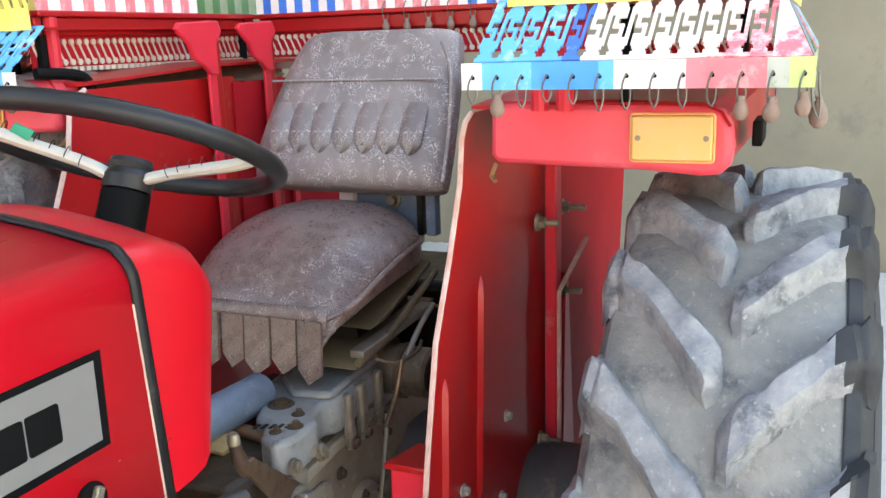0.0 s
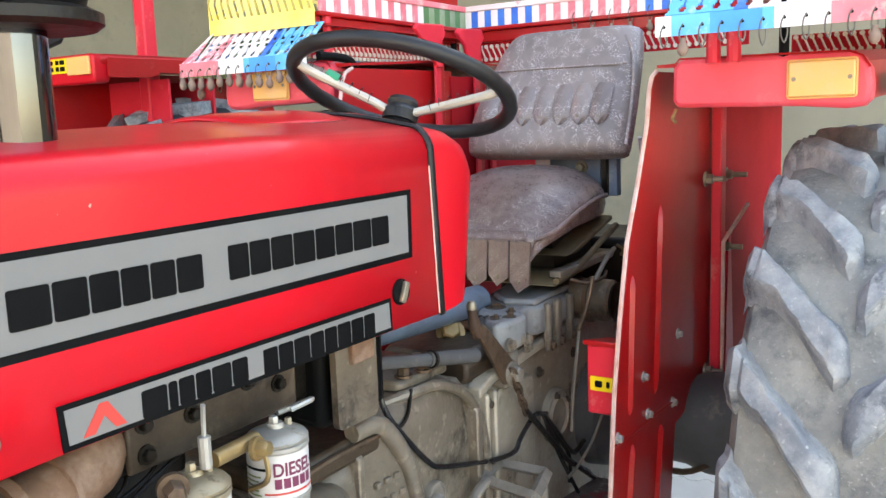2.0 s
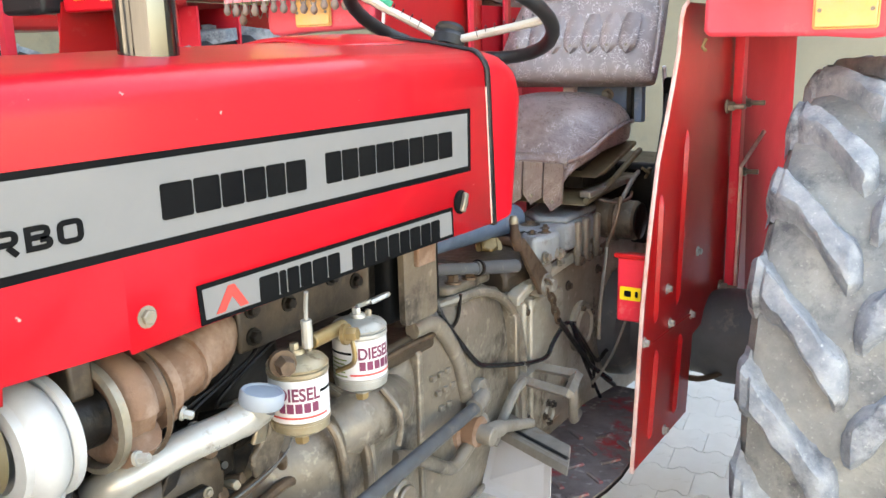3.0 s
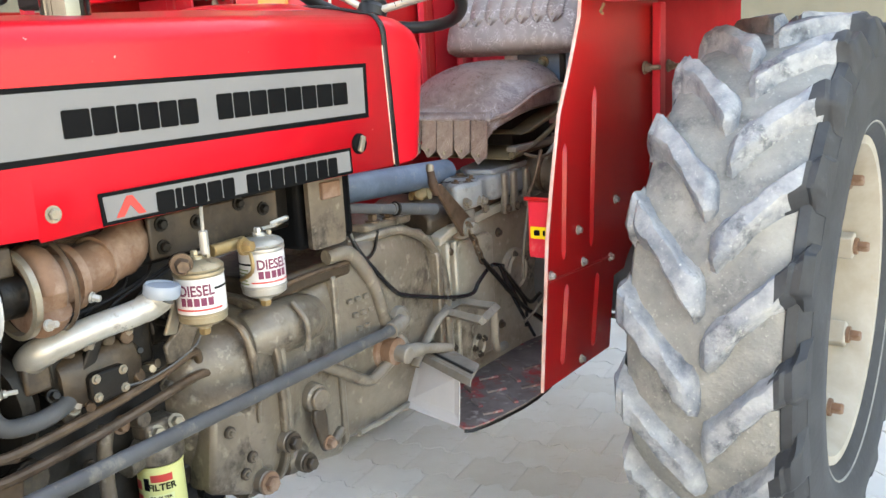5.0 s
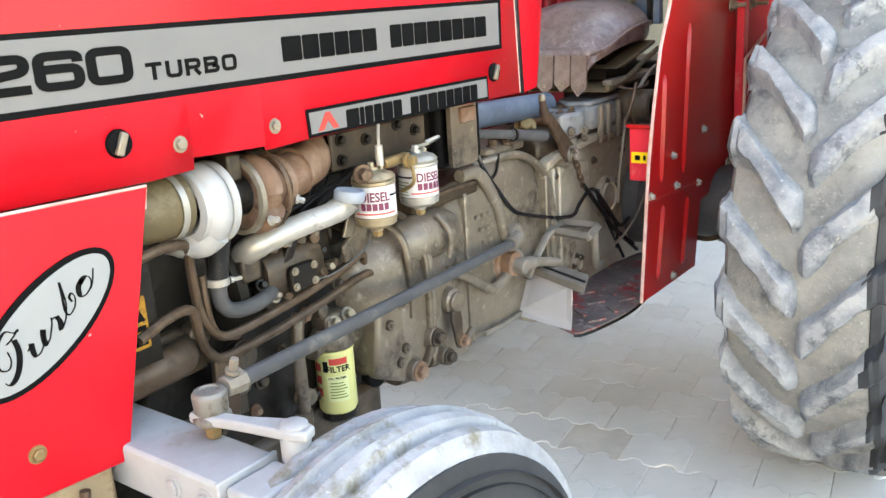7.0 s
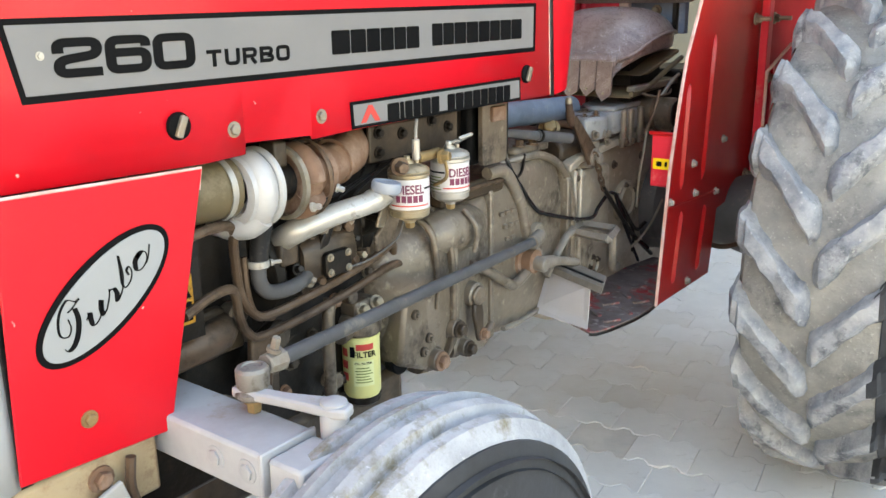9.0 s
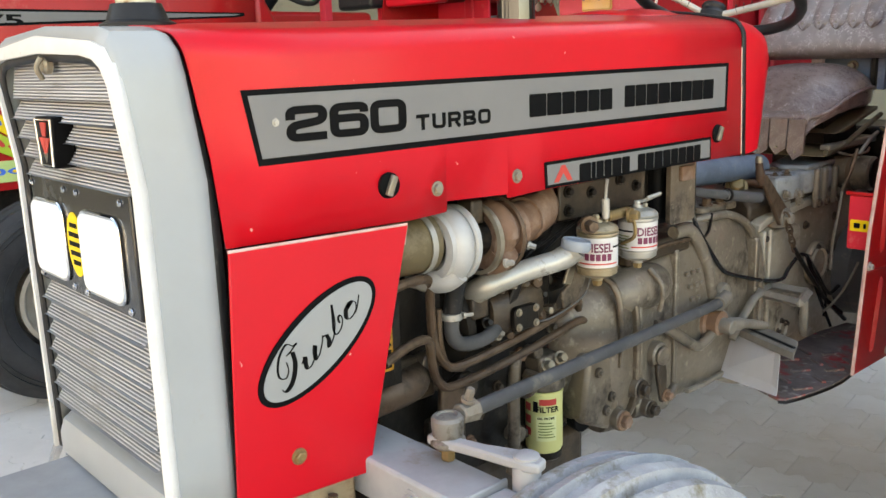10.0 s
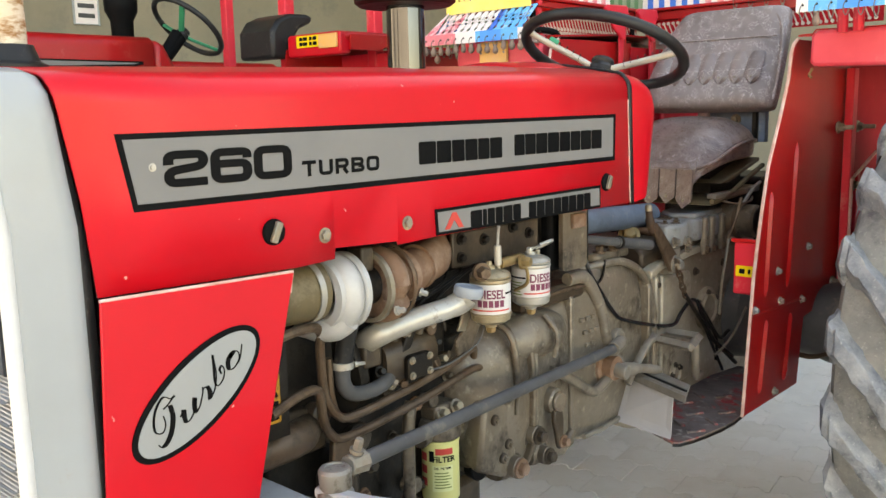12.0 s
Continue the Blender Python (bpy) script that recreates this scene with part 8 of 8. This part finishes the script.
def rear_trim():
    """Striped rail, lattice and beads round the back of the driver's place."""
    c = empty("rear_trim_rail", (1.34, YC, 1.62), "striped painted rail with lattice sheet behind the seat", "tractor trim")
    x0, xb, y0, y1 = 0.62, 1.345, -0.20, 0.682
    zb, zt = 1.812, 1.862
    # right-hand run along x and rear run along y, in painted lengths
    k = 0
    x = x0
    while x < xb - 0.001:
        m = ((ROSE, WHITE)[k % 2] if x < 1.08 else (GREEN, GREEN_L)[k % 2])
        x2 = min(xb, x + 0.030)
        part("rail_stripe", box(B(), (x, y1 - 0.0015, zb), (x2, y1 + 0.0015, zt)), m, c, smooth=False)
        x, k = x2, k + 1
    y = y1
    while y > y0 + 0.001:
        m = ((BLUE_D, WHITE)[k % 2] if y > 0.42 else ((ROSE, WHITE)[k % 2] if y > 0.10 else (BLUE_D, WHITE)[k % 2]))
        y2 = max(y0, y - 0.024)
        part("rail_stripe", box(B(), (xb - 0.0015, y2, zb), (xb + 0.0015, y, zt)), m, c, smooth=False)
        y, k = y2, k + 1
    for z, h, m in ((zt, 0.018, ROSE), (1.80, 0.012, RED2)):
        part("rail_cap", box(B(), (x0, y1 - 0.006, z), (xb, y1 + 0.05, z + h)), m, c, bevel=0.003)
        part("rail_cap", box(B(), (xb - 0.006, y0, z), (xb + 0.05, y1, z + h)), WHITEROSE if z > 1.81 else m, c, bevel=0.003)
    # dark beam and white lattice under it
    part("beam", box(B(), (x0, y1 + 0.01, 1.765), (xb, y1 + 0.04, 1.80)), RED2, c, bevel=0.003)
    part("beam", box(B(), (xb + 0.01, y0, 1.765), (xb + 0.04, y1, 1.80)), RED2, c, bevel=0.003)
    part("lattice_board", box(B(), (x0, y1 + 0.026, 1.70), (xb, y1 + 0.030, 1.765)), RED3, c)
    part("lattice_board", box(B(), (xb + 0.026, y0, 1.70), (xb + 0.030, y1, 1.765)), RED3, c)
    part("lattice", bar_lattice((x0, y1 + 0.026, 1.732), (1, 0, 0), xb - x0, 0.020), CREAM, c)
    part("lattice", bar_lattice((xb + 0.026, y1 - 0.02, 1.732), (0, -1, 0), y1 - y0 - 0.04, 0.020), CREAM, c)
    part("lattice_board", box(B(), (xb + 0.026, -0.66, 1.655), (xb + 0.030, -0.31, 1.715)), RED3, c)
    part("lattice", bar_lattice((xb + 0.026, -0.32, 1.688), (0, -1, 0), 0.33, 0.020), CREAM, c)
    for k in range(40):
        part("stitch", box(B(), (x0 + 0.018 * k, y1 + 0.016, 1.694), (x0 + 0.018 * k + 0.011, y1 + 0.026, 1.703)), CREAM, c, smooth=False)
    # brown cloth over the fender behind the lattice
    rows = []
    for k in range(13):
        x = x0 - 0.08 + (xb - x0 + 0.1) * k / 12
        rows.append([Vector((x, y1 - 0.06 + 0.10 * q, 1.650 + 0.045 * q + 0.006 * math.sin(k * 1.7 + q * 4))) for q in (0, 0.25, 0.5, 0.75, 1.0)])
    part("cloth", loft(B(), rows, caps=False, ring=False), CLOTH, c, "brown patterned cloth", solid=0.004)
    # upper panel with beads
    part("upper_sheet", slot_strip(B(), (x0, y1 + 0.03, 1.885), (1, 0, 0), (0, 0, 1), xb - x0, 0.10, 0.03), RED2, c, smooth=False)
    part("upper_rail", box(B(), (xb + 0.02, y0, 1.955), (xb + 0.03, y1, 2.02)), ROSE, c)
    for i in range(22):
        bell(c, (xb + 0.02, y1 - 0.03 - i * 0.039, 1.955), 0.035, 0.010, 0, ball=True)
    for i in range(8):
        bell(c, (xb - 0.004, 0.30 - i * 0.058, zb + 0.004), 0.045, 0.010, 0, ball=True)
    # red channel posts with scalloped gussets inside the fender
    for x in (0.972, 1.188):
        p = part("post", box(B(), (x - 0.020, 0.548, 1.10), (x + 0.006, 0.556, 1.79)), PINK, c, "bright red flat post", bevel=0.002)
        part("post_web", box(B(), (x + 0.006, 0.552, 1.10), (x + 0.030, 0.566, 1.77)), RED2, p, bevel=0.002)
        part("gusset", prism(B(), [(x + 0.028, 1.765), (x + 0.015, 1.790), (x - 0.115, 1.785), (x - 0.128, 1.772), (x - 0.105, 1.752)] + [(x - 0.085, 1.738), (x - 0.075, 1.712), (x - 0.058, 1.700), (x - 0.040, 1.692), (x - 0.020, 1.672), (x + 0.006, 1.672), (x + 0.006, 1.74)], "xz", 0.540, 0.553), PINK, p, bevel=0.004)
    part("post", box(B(), (1.275, 0.556, 1.10), (1.300, 0.566, 1.46)), PINK, c, bevel=0.002)
    for x in (0.64, 1.30):
        part("stay", tube(B(), [(x, y1 + 0.02, 1.62), (x, y1 + 0.02, 1.80)], 0.011, 8), BLACK, c)
    part("hand_rail", tube(B(), [(0.66, 0.60, 1.62), (0.655, 0.61, 1.675), (0.63, 0.62, 1.69), (0.56, 0.64, 1.695)], 0.011, 10, 4), BLACK, c)


GREEN_L = surface("worn_green_paint", (0.16, 0.26, 0.13), (0.35, 0.38, 0.3), 10, (0.4, 0.6), bump=0.05)
CREAM = surface("cream_lattice_paint", (0.62, 0.55, 0.45), (0.5, 0.42, 0.34), 12, (0.45, 0.65), bump=0.05, dirt=(0.4, 0.1, 0.1), dirt_at=(0.6, 0.7), dirt_scale=12)
rear_trim()


# ---- the second tractor and the far side of the shed ----
def far_tractor():
    t2 = empty("far_tractor", (0.7, 3.3, 0), "larger red tractor parked in the next bay", "tractor")
    y0, y1 = 3.02, 3.56
    rows = []
    for x in (-1.35, -0.6, 0.3, 0.56):
        rows.append([Vector((x, y, z)) for y, z in section(y0, y1, 1.34 if x < -0.2 else 1.49, 1.835, 0.05)])
    h = part("bonnet", loft(B(), rows, caps=False, ring=False), RED2, t2, "red bonnet with a grey stripe decal", solid=0.005)
    part("decal_border", prism(B(), [(-1.30, 1.722), (0.50, 1.712), (0.50, 1.697), (0.45, 1.689), (-1.30, 1.624)], "xz", y0 - 0.001, y0 - 0.006), BLACK, h)
    part("decal", prism(B(), [(-1.30, 1.709), (0.48, 1.705), (0.44, 1.697), (-1.30, 1.637)], "xz", y0 - 0.003, y0 - 0.008), DECAL, h)
    writing("decal_number", "75", BLACK, h, (-0.74, y0 - 0.008, 1.647), 0.048, width=0.16, bold=0.03)
    part("cowl", prism(B(), [(0.57, 1.50), (0.76, 1.50), (0.72, 1.64), (0.63, 1.80), (0.57, 1.833)], "xz", y0, y1), RED2, t2, bevel=0.03)
    steering(t2, (0.935, 3.28, 1.925), 0.21, 42, taped=False)
    part("column", cyl(B(), (0.87, 3.28, 1.89), (0.66, 3.28, 1.60), 0.035, seg=14), BLACK, t2)
    # fender with its light box and label
    part("fender", prism(B(), [(0.95, 1.76), (0.87, 1.74), (0.83, 1.5), (0.80, 1.2), (0.78, 0.7), (2.2, 0.7), (2.25, 1.5), (2.1, 1.76)], "xz", 2.33, 2.336), RED2, t2)
    ft = part("fender_top", box(B(), (0.90, 1.93, 1.762), (2.15, 2.34, 1.804)), RED2, t2, bevel=0.02)
    part("fender_lip", prism(B(), [(0.92, 1.79), (2.1, 1.79), (2.1, 1.74), (1.15, 1.74), (1.10, 1.72), (0.92, 1.72)], "xz", 1.925, 1.935), RED2, ft)
    lb = part("light_box", prism(B(), round_rect(1.945, 1.700, 2.325, 1.805, 0.02), "yz", 0.872, 0.94), RED, ft, bevel=0.008)
    ob = part("label", prism(B(), round_rect(2.09, 1.742, 2.25, 1.796, 0.004), "yz", 0.873, 0.866), YELLOW, lb, "orange-yellow label with dark bars", smooth=False)
    part("amber_lens", prism(B(), round_rect(1.96, 1.732, 2.086, 1.796, 0.004), "yz", 0.873, 0.862), ORANGE, lb, "pale amber indicator lens", bevel=0.002)
    for q in range(2):
        for i in range(4):
            part("label_bar", prism(B(), round_rect(2.102 + 0.034 * i, 1.750 + 0.023 * q, 2.128 + 0.036 * i - 0.01 * (i % 2), 1.766 + 0.023 * q, 0.003), "yz", 0.866, 0.864), BLACK, ob, smooth=False)
    for x in (1.22, 1.45):
        part("fender_rib", box(B(), (x, 1.97, 1.2), (x + 0.012, 2.33, 1.72)), PINK, ft)
    ft2 = part("fender_top", box(B(), (1.0, 4.2, 1.70), (2.25, 4.62, 1.80)), RED2, t2, bevel=0.03)
    # unidentified black rounded shape, set on the cowl to fill its outline
    part("instrument_hood", lathe(B(), [(0, 1.78), (0.055, 1.78), (0.060, 1.95), (0.085, 2.0), (0.088, 2.06), (0.06, 2.11), (0, 2.12)], (0.62, 3.42, 0), "z", 20), BLACK, t2, "black rounded shape above the cowl")
    part("seat_back", prism(B(), [(0.80, 1.70), (0.80, 1.83), (0.84, 1.885), (0.91, 1.915), (1.02, 1.918), (1.06, 1.905), (1.04, 1.875), (0.97, 1.845), (0.92, 1.78), (0.90, 1.70)], "xz", 2.345, 2.62), RUBBER, t2, "dark leaning seat back", bevel=0.018)
    for x, y in ((0.98, 2.46), (1.24, 2.10), (1.46, 3.66)):
        part("frame_post", box(B(), (x - 0.03, y - 0.03, 1.2), (x + 0.03, y + 0.03, 2.75)), PINK, t2, "red roll-bar post", bevel=0.008)
    part("intake_pipe", lathe(B(), [(0, 1.75), (0.036, 1.75), (0.036, 2.3), (0, 2.3)], (-0.148, 3.3, 0), "z", 20), TAPE, t2)
    part("cap", lathe(B(), [(0.06, 1.835), (0.062, 1.86), (0.048, 1.88), (0.042, 1.95), (0, 1.952)], (-0.375, 3.3, 0), "z", 20), BLACK, t2)
    # painted side panels at the front
    part("side_panel", prism(B(), [(-1.30, 0.95), (-0.42, 0.95), (-0.42, 1.32), (-1.30, 1.32)], "xz", y0 - 0.004, y0 + 0.004), RED2, t2)
    for poly, m, m2 in (([(-1.0, 1.465), (-0.58, 1.177), (-0.58, 1.10), (-1.0, 1.385)], BLUE_D, YELLOW), ([(-1.0, 1.375), (-0.58, 1.09), (-0.58, 1.03), (-1.0, 1.245)], INK_RED, LEAF), ([(-1.0, 1.085), (-0.60, 1.075), (-0.60, 0.985), (-1.0, 0.985)], BLUE_D, LIME)):
        p = part("painted_board", prism(B(), poly, "xz", y0 - 0.016, y0 - 0.008), m2, t2, "bright painted board with flames and dots", bevel=0.002)
        (xa, za), (xb, zb), (xc, zc), (xd, zd) = poly
        for q in range(6):
            t = (q + 0.5) / 6
            x, z = xa + (xb - xa) * t, (za + zd) / 2 + ((zb + zc) - (za + zd)) / 2 * t
            tl = (zb - za) / (xb - xa)
            leaf = [(x + 0.030 * math.cos(a), z + 0.030 * tl * math.cos(a) + 0.014 * math.sin(a) * (1 + 0.4 * math.cos(a))) for a in [2 * math.pi * w / 14 for w in range(14)]]
            mo = part("painted_motif", prism(B(), leaf, "xz", y0 - 0.0185, y0 - 0.016), m, p, smooth=False)
            part("motif_heart", prism(B(), [(x + 0.010 * math.cos(a), z + 0.007 * math.sin(a)) for a in [2 * math.pi * w / 10 for w in range(10)]], "xz", y0 - 0.0205, y0 - 0.0185), YELLOW if m2 != YELLOW else WHITE, mo, smooth=False)
    part("side_light", box(B(), (-0.73, y0 - 0.02, 1.40), (-0.68, y0, 1.49)), YELLOW, t2, bevel=0.004)
    part("axle", box(B(), (-0.70, 2.95, 0.62), (-0.50, 3.6, 0.75)), PIPE_G, t2, bevel=0.01)
    part("engine_block", box(B(), (-1.0, 3.10, 0.6), (0.6, 3.5, 1.3)), GREASE_SHADE, t2, bevel=0.02)
    part("gearbox", box(B(), (0.6, 3.08, 0.55), (1.8, 3.5, 1.1)), ENGINE_L, t2, bevel=0.03)
    front_tyre(-0.60, 2.86, 0.47, -1, t2, R=0.47, half=0.10, muddy=WALLRUB)
    front_tyre(-0.60, 3.72, 0.47, 1, t2, R=0.47, half=0.10, muddy=WALLRUB)
    lathe_t = [(0.4, 0.15), (0.55, 0.2), (0.72, 0.19), (0.79, 0.12), (0.80, 0)]
    lathe_t = lathe_t + [(r, -h) for r, h in reversed(lathe_t[:-1])]
    for y in (2.14, 4.1):
        w = part("rear_wheel", lathe(B(), [(0, -0.1), (0.4, -0.1), (0.41, 0.15), (0.39, 0.15), (0.36, 0), (0, 0)], (1.50, y, 0.82), (0, -1, 0), 36), RIM, t2)
        part("tyre", lathe(B(), lathe_t, (1.50, y, 0.82), (0, -1, 0), 48), WALLRUB, w)
        for s in (-1, 1):
            for i in range(19):
                a0 = 2 * math.pi * (i + 0.5 * (s > 0)) / 19
                rows = []
                for v, da, w2 in ((0.0, 0.0, 0.03), (0.5, 0.16, 0.028), (1.0, 0.28, 0.03)):
                    ring = []
                    for rad, sg in ((0.77, -1), (0.77, 1), (0.84 - 0.02 * v, 1), (0.84 - 0.02 * v, -1)):
                        a = a0 - da + sg * w2 / 0.75
                        ring.append(Vector((1.50 + math.cos(a) * rad, y + s * v * 0.18, 0.82 + math.sin(a) * rad)))
                    rows.append(ring)
                part("tread_lug", loft(B(), rows), LUG, w)


LEAF = surface("bright_leaf_green_paint", (0.30, 0.45, 0.04), (0.42, 0.50, 0.05), 12, (0.4, 0.6), bump=0.05, dirt=(0.75, 0.6, 0.05), dirt_at=(0.58, 0.64), dirt_scale=16)
far_tractor()


def wall_picture():
    f = empty("wall_notice", (1.9, 6.97, 2.0), "small framed notice with faded print on the wall", "notice")
    part("frame", tube(B(), [(2.08, 6.985, 2.30), (2.32, 6.985, 2.30), (2.32, 6.985, 2.75), (2.08, 6.985, 2.75)], 0.012, 8, closed=True), SHELL, f)
    part("sheet", box(B(), (2.08, 6.985, 2.30), (2.32, 6.995, 2.75)), WHITE, f)
    for i in range(4):
        part("print_bar", box(B(), (2.12, 6.981, 2.36 + 0.09 * i), (2.28, 6.986, 2.40 + 0.09 * i)), PIPE_G, f, smooth=False)


wall_picture()

# white painted hoop guard standing beyond the grille
hoop = part("hoop_guard", tube(B(), [(-1.05, 1.10, 0.02), (-1.06, 1.08, 0.20), (-1.03, 1.06, 0.42), (-0.95, 1.05, 0.58), (-0.82, 1.05, 0.66), (-0.65, 1.05, 0.68)], 0.022, 14, 6), WHITE)
tagged(hoop, "white painted bent pipe guard standing on the paving", "guard")


# small taped bottle cap on the cowl
cap = part("taped_plug", tube(B(), [(0.165, 0.455, 1.500), (0.178, 0.453, 1.528), (0.186, 0.452, 1.545)], [0.014, 0.013, 0.013], 12, 3), WHITE)
tagged(cap, "white plug with green tape standing on the cowl", "plug")
part("green_tape", cyl(B(), (0.169, 0.454, 1.508), (0.178, 0.453, 1.529), 0.0145, seg=14), TAPE_G, cap)


# ---- paving ----
def paving():
    px, py, gap = 0.178, 0.205, 0.0025
    zig = [(0.0, 0.0), (0.0, 0.09), (0.026, 0.20), (0.026, 0.30), (0.0, 0.41), (0.0, 0.59), (0.026, 0.70), (0.026, 0.80), (0.0, 0.91), (0.0, 1.0)]
    floor = empty("floor", (0.5, 0, 0), "grey interlocking zigzag concrete paving", "paving", kind="structure")
    a = radians(8)

    def outline(i, j):
        off = 0.5 * py if i % 2 else 0
        x, y = i * px, j * py + off
        left = [(x + dx + gap / 2, y + t * py + (gap / 5 if t == 0 else (-gap / 5 if t == 1 else 0))) for dx, t in zig]
        right = [(x + px + dx - gap / 2, y + t * py + (gap / 5 if t == 0 else (-gap / 5 if t == 1 else 0))) for dx, t in reversed(zig)]
        return [(u * math.cos(a) - v * math.sin(a), u * math.sin(a) + v * math.cos(a)) for u, v in left + right]
    shared = {}
    rnd = random.Random(12)
    near, rest = 0, []
    for i in range(-58, 48):
        for j in range(-48, 48):
            o = outline(i, j)
            cx, cy = sum(p[0] for p in o) / len(o), sum(p[1] for p in o) / len(o)
            if not (-7.98 < cx < 6.15 and -7.0 < cy < 6.9):
                continue
            dz = rnd.uniform(-0.002, 0.0015)
            tilt = (rnd.uniform(-0.006, 0.006), rnd.uniform(-0.006, 0.006))
            if -0.75 < cx < 2.1 and -1.05 < cy < 1.35 and near < 300:
                if "m" not in shared:
                    bm = B()
                    q = [(u - cx, v - cy) for u, v in o]
                    prism(bm, q, "xy", -0.03, -0.0018)
                    top = [f for f in bm.faces if all(v.co.z > -0.01 for v in f.verts)]
                    r = bmesh.ops.inset_region(bm, faces=top, thickness=0.0025, depth=0.0)
                    for f in top:
                        for v in f.verts:
                            v.co.z = 0.0
                    bmesh.ops.recalc_face_normals(bm, faces=bm.faces)
                    me = bpy.data.meshes.new("paver")
                    bm.to_mesh(me)
                    bm.free()
                    me.materials.append(PAVER)
                    shared["m"] = me
                stained = min(math.hypot(cx - u, cy - v) for u, v in ((0.65, 0.17), (0.68, 0.03))) < 0.10
                # ellipse of browner pavers: soil plus painted-in shade behind the fender
                shaded_soil = ((cx - 1.25) / 0.6) ** 2 + ((cy - 0.42) / 0.4) ** 2 + rnd.uniform(-0.45, 0.45) < 1
                if "d" not in shared:
                    shared["d"] = shared["m"].copy()
                    shared["d"].materials[0] = PAVER_D
                if stained and "s" not in shared:
                    shared["s"] = shared["m"].copy()
                    shared["s"].materials[0] = PAVER_S
                ob = new("paver", shared["s" if stained else ("d" if shaded_soil else "m")])
                ob.location = (cx, cy, dz)
                ob.rotation_euler = (tilt[0], tilt[1], 0)
                ob.parent = floor
                ob.matrix_parent_inverse = WORLD[floor].inverted()
                near += 1
            else:
                rest.append((o, dz))
    verts, faces = [], []
    for o, dz in rest:
        n = len(o)
        k = len(verts)
        verts += [(u, v, dz) for u, v in o] + [(u, v, -0.03) for u, v in o]
        faces.append([k + q for q in reversed(range(n))])
        faces += [[k + q, k + (q + 1) % n, k + n + (q + 1) % n, k + n + q] for q in range(n)]
    me = bpy.data.meshes.new("paver_field")
    me.from_pydata(verts, [], faces)
    me.validate()
    bm = B()
    bm.from_mesh(me)
    bmesh.ops.recalc_face_normals(bm, faces=bm.faces)
    bm.to_mesh(me)
    bm.free()
    me.materials.append(PAVER)
    ob = new("paver_field", me)
    ob.parent = floor
    ob.matrix_parent_inverse = WORLD[floor].inverted()
    tagged(ob, "joined rest of the grey paving", kind="stuff")


paving()
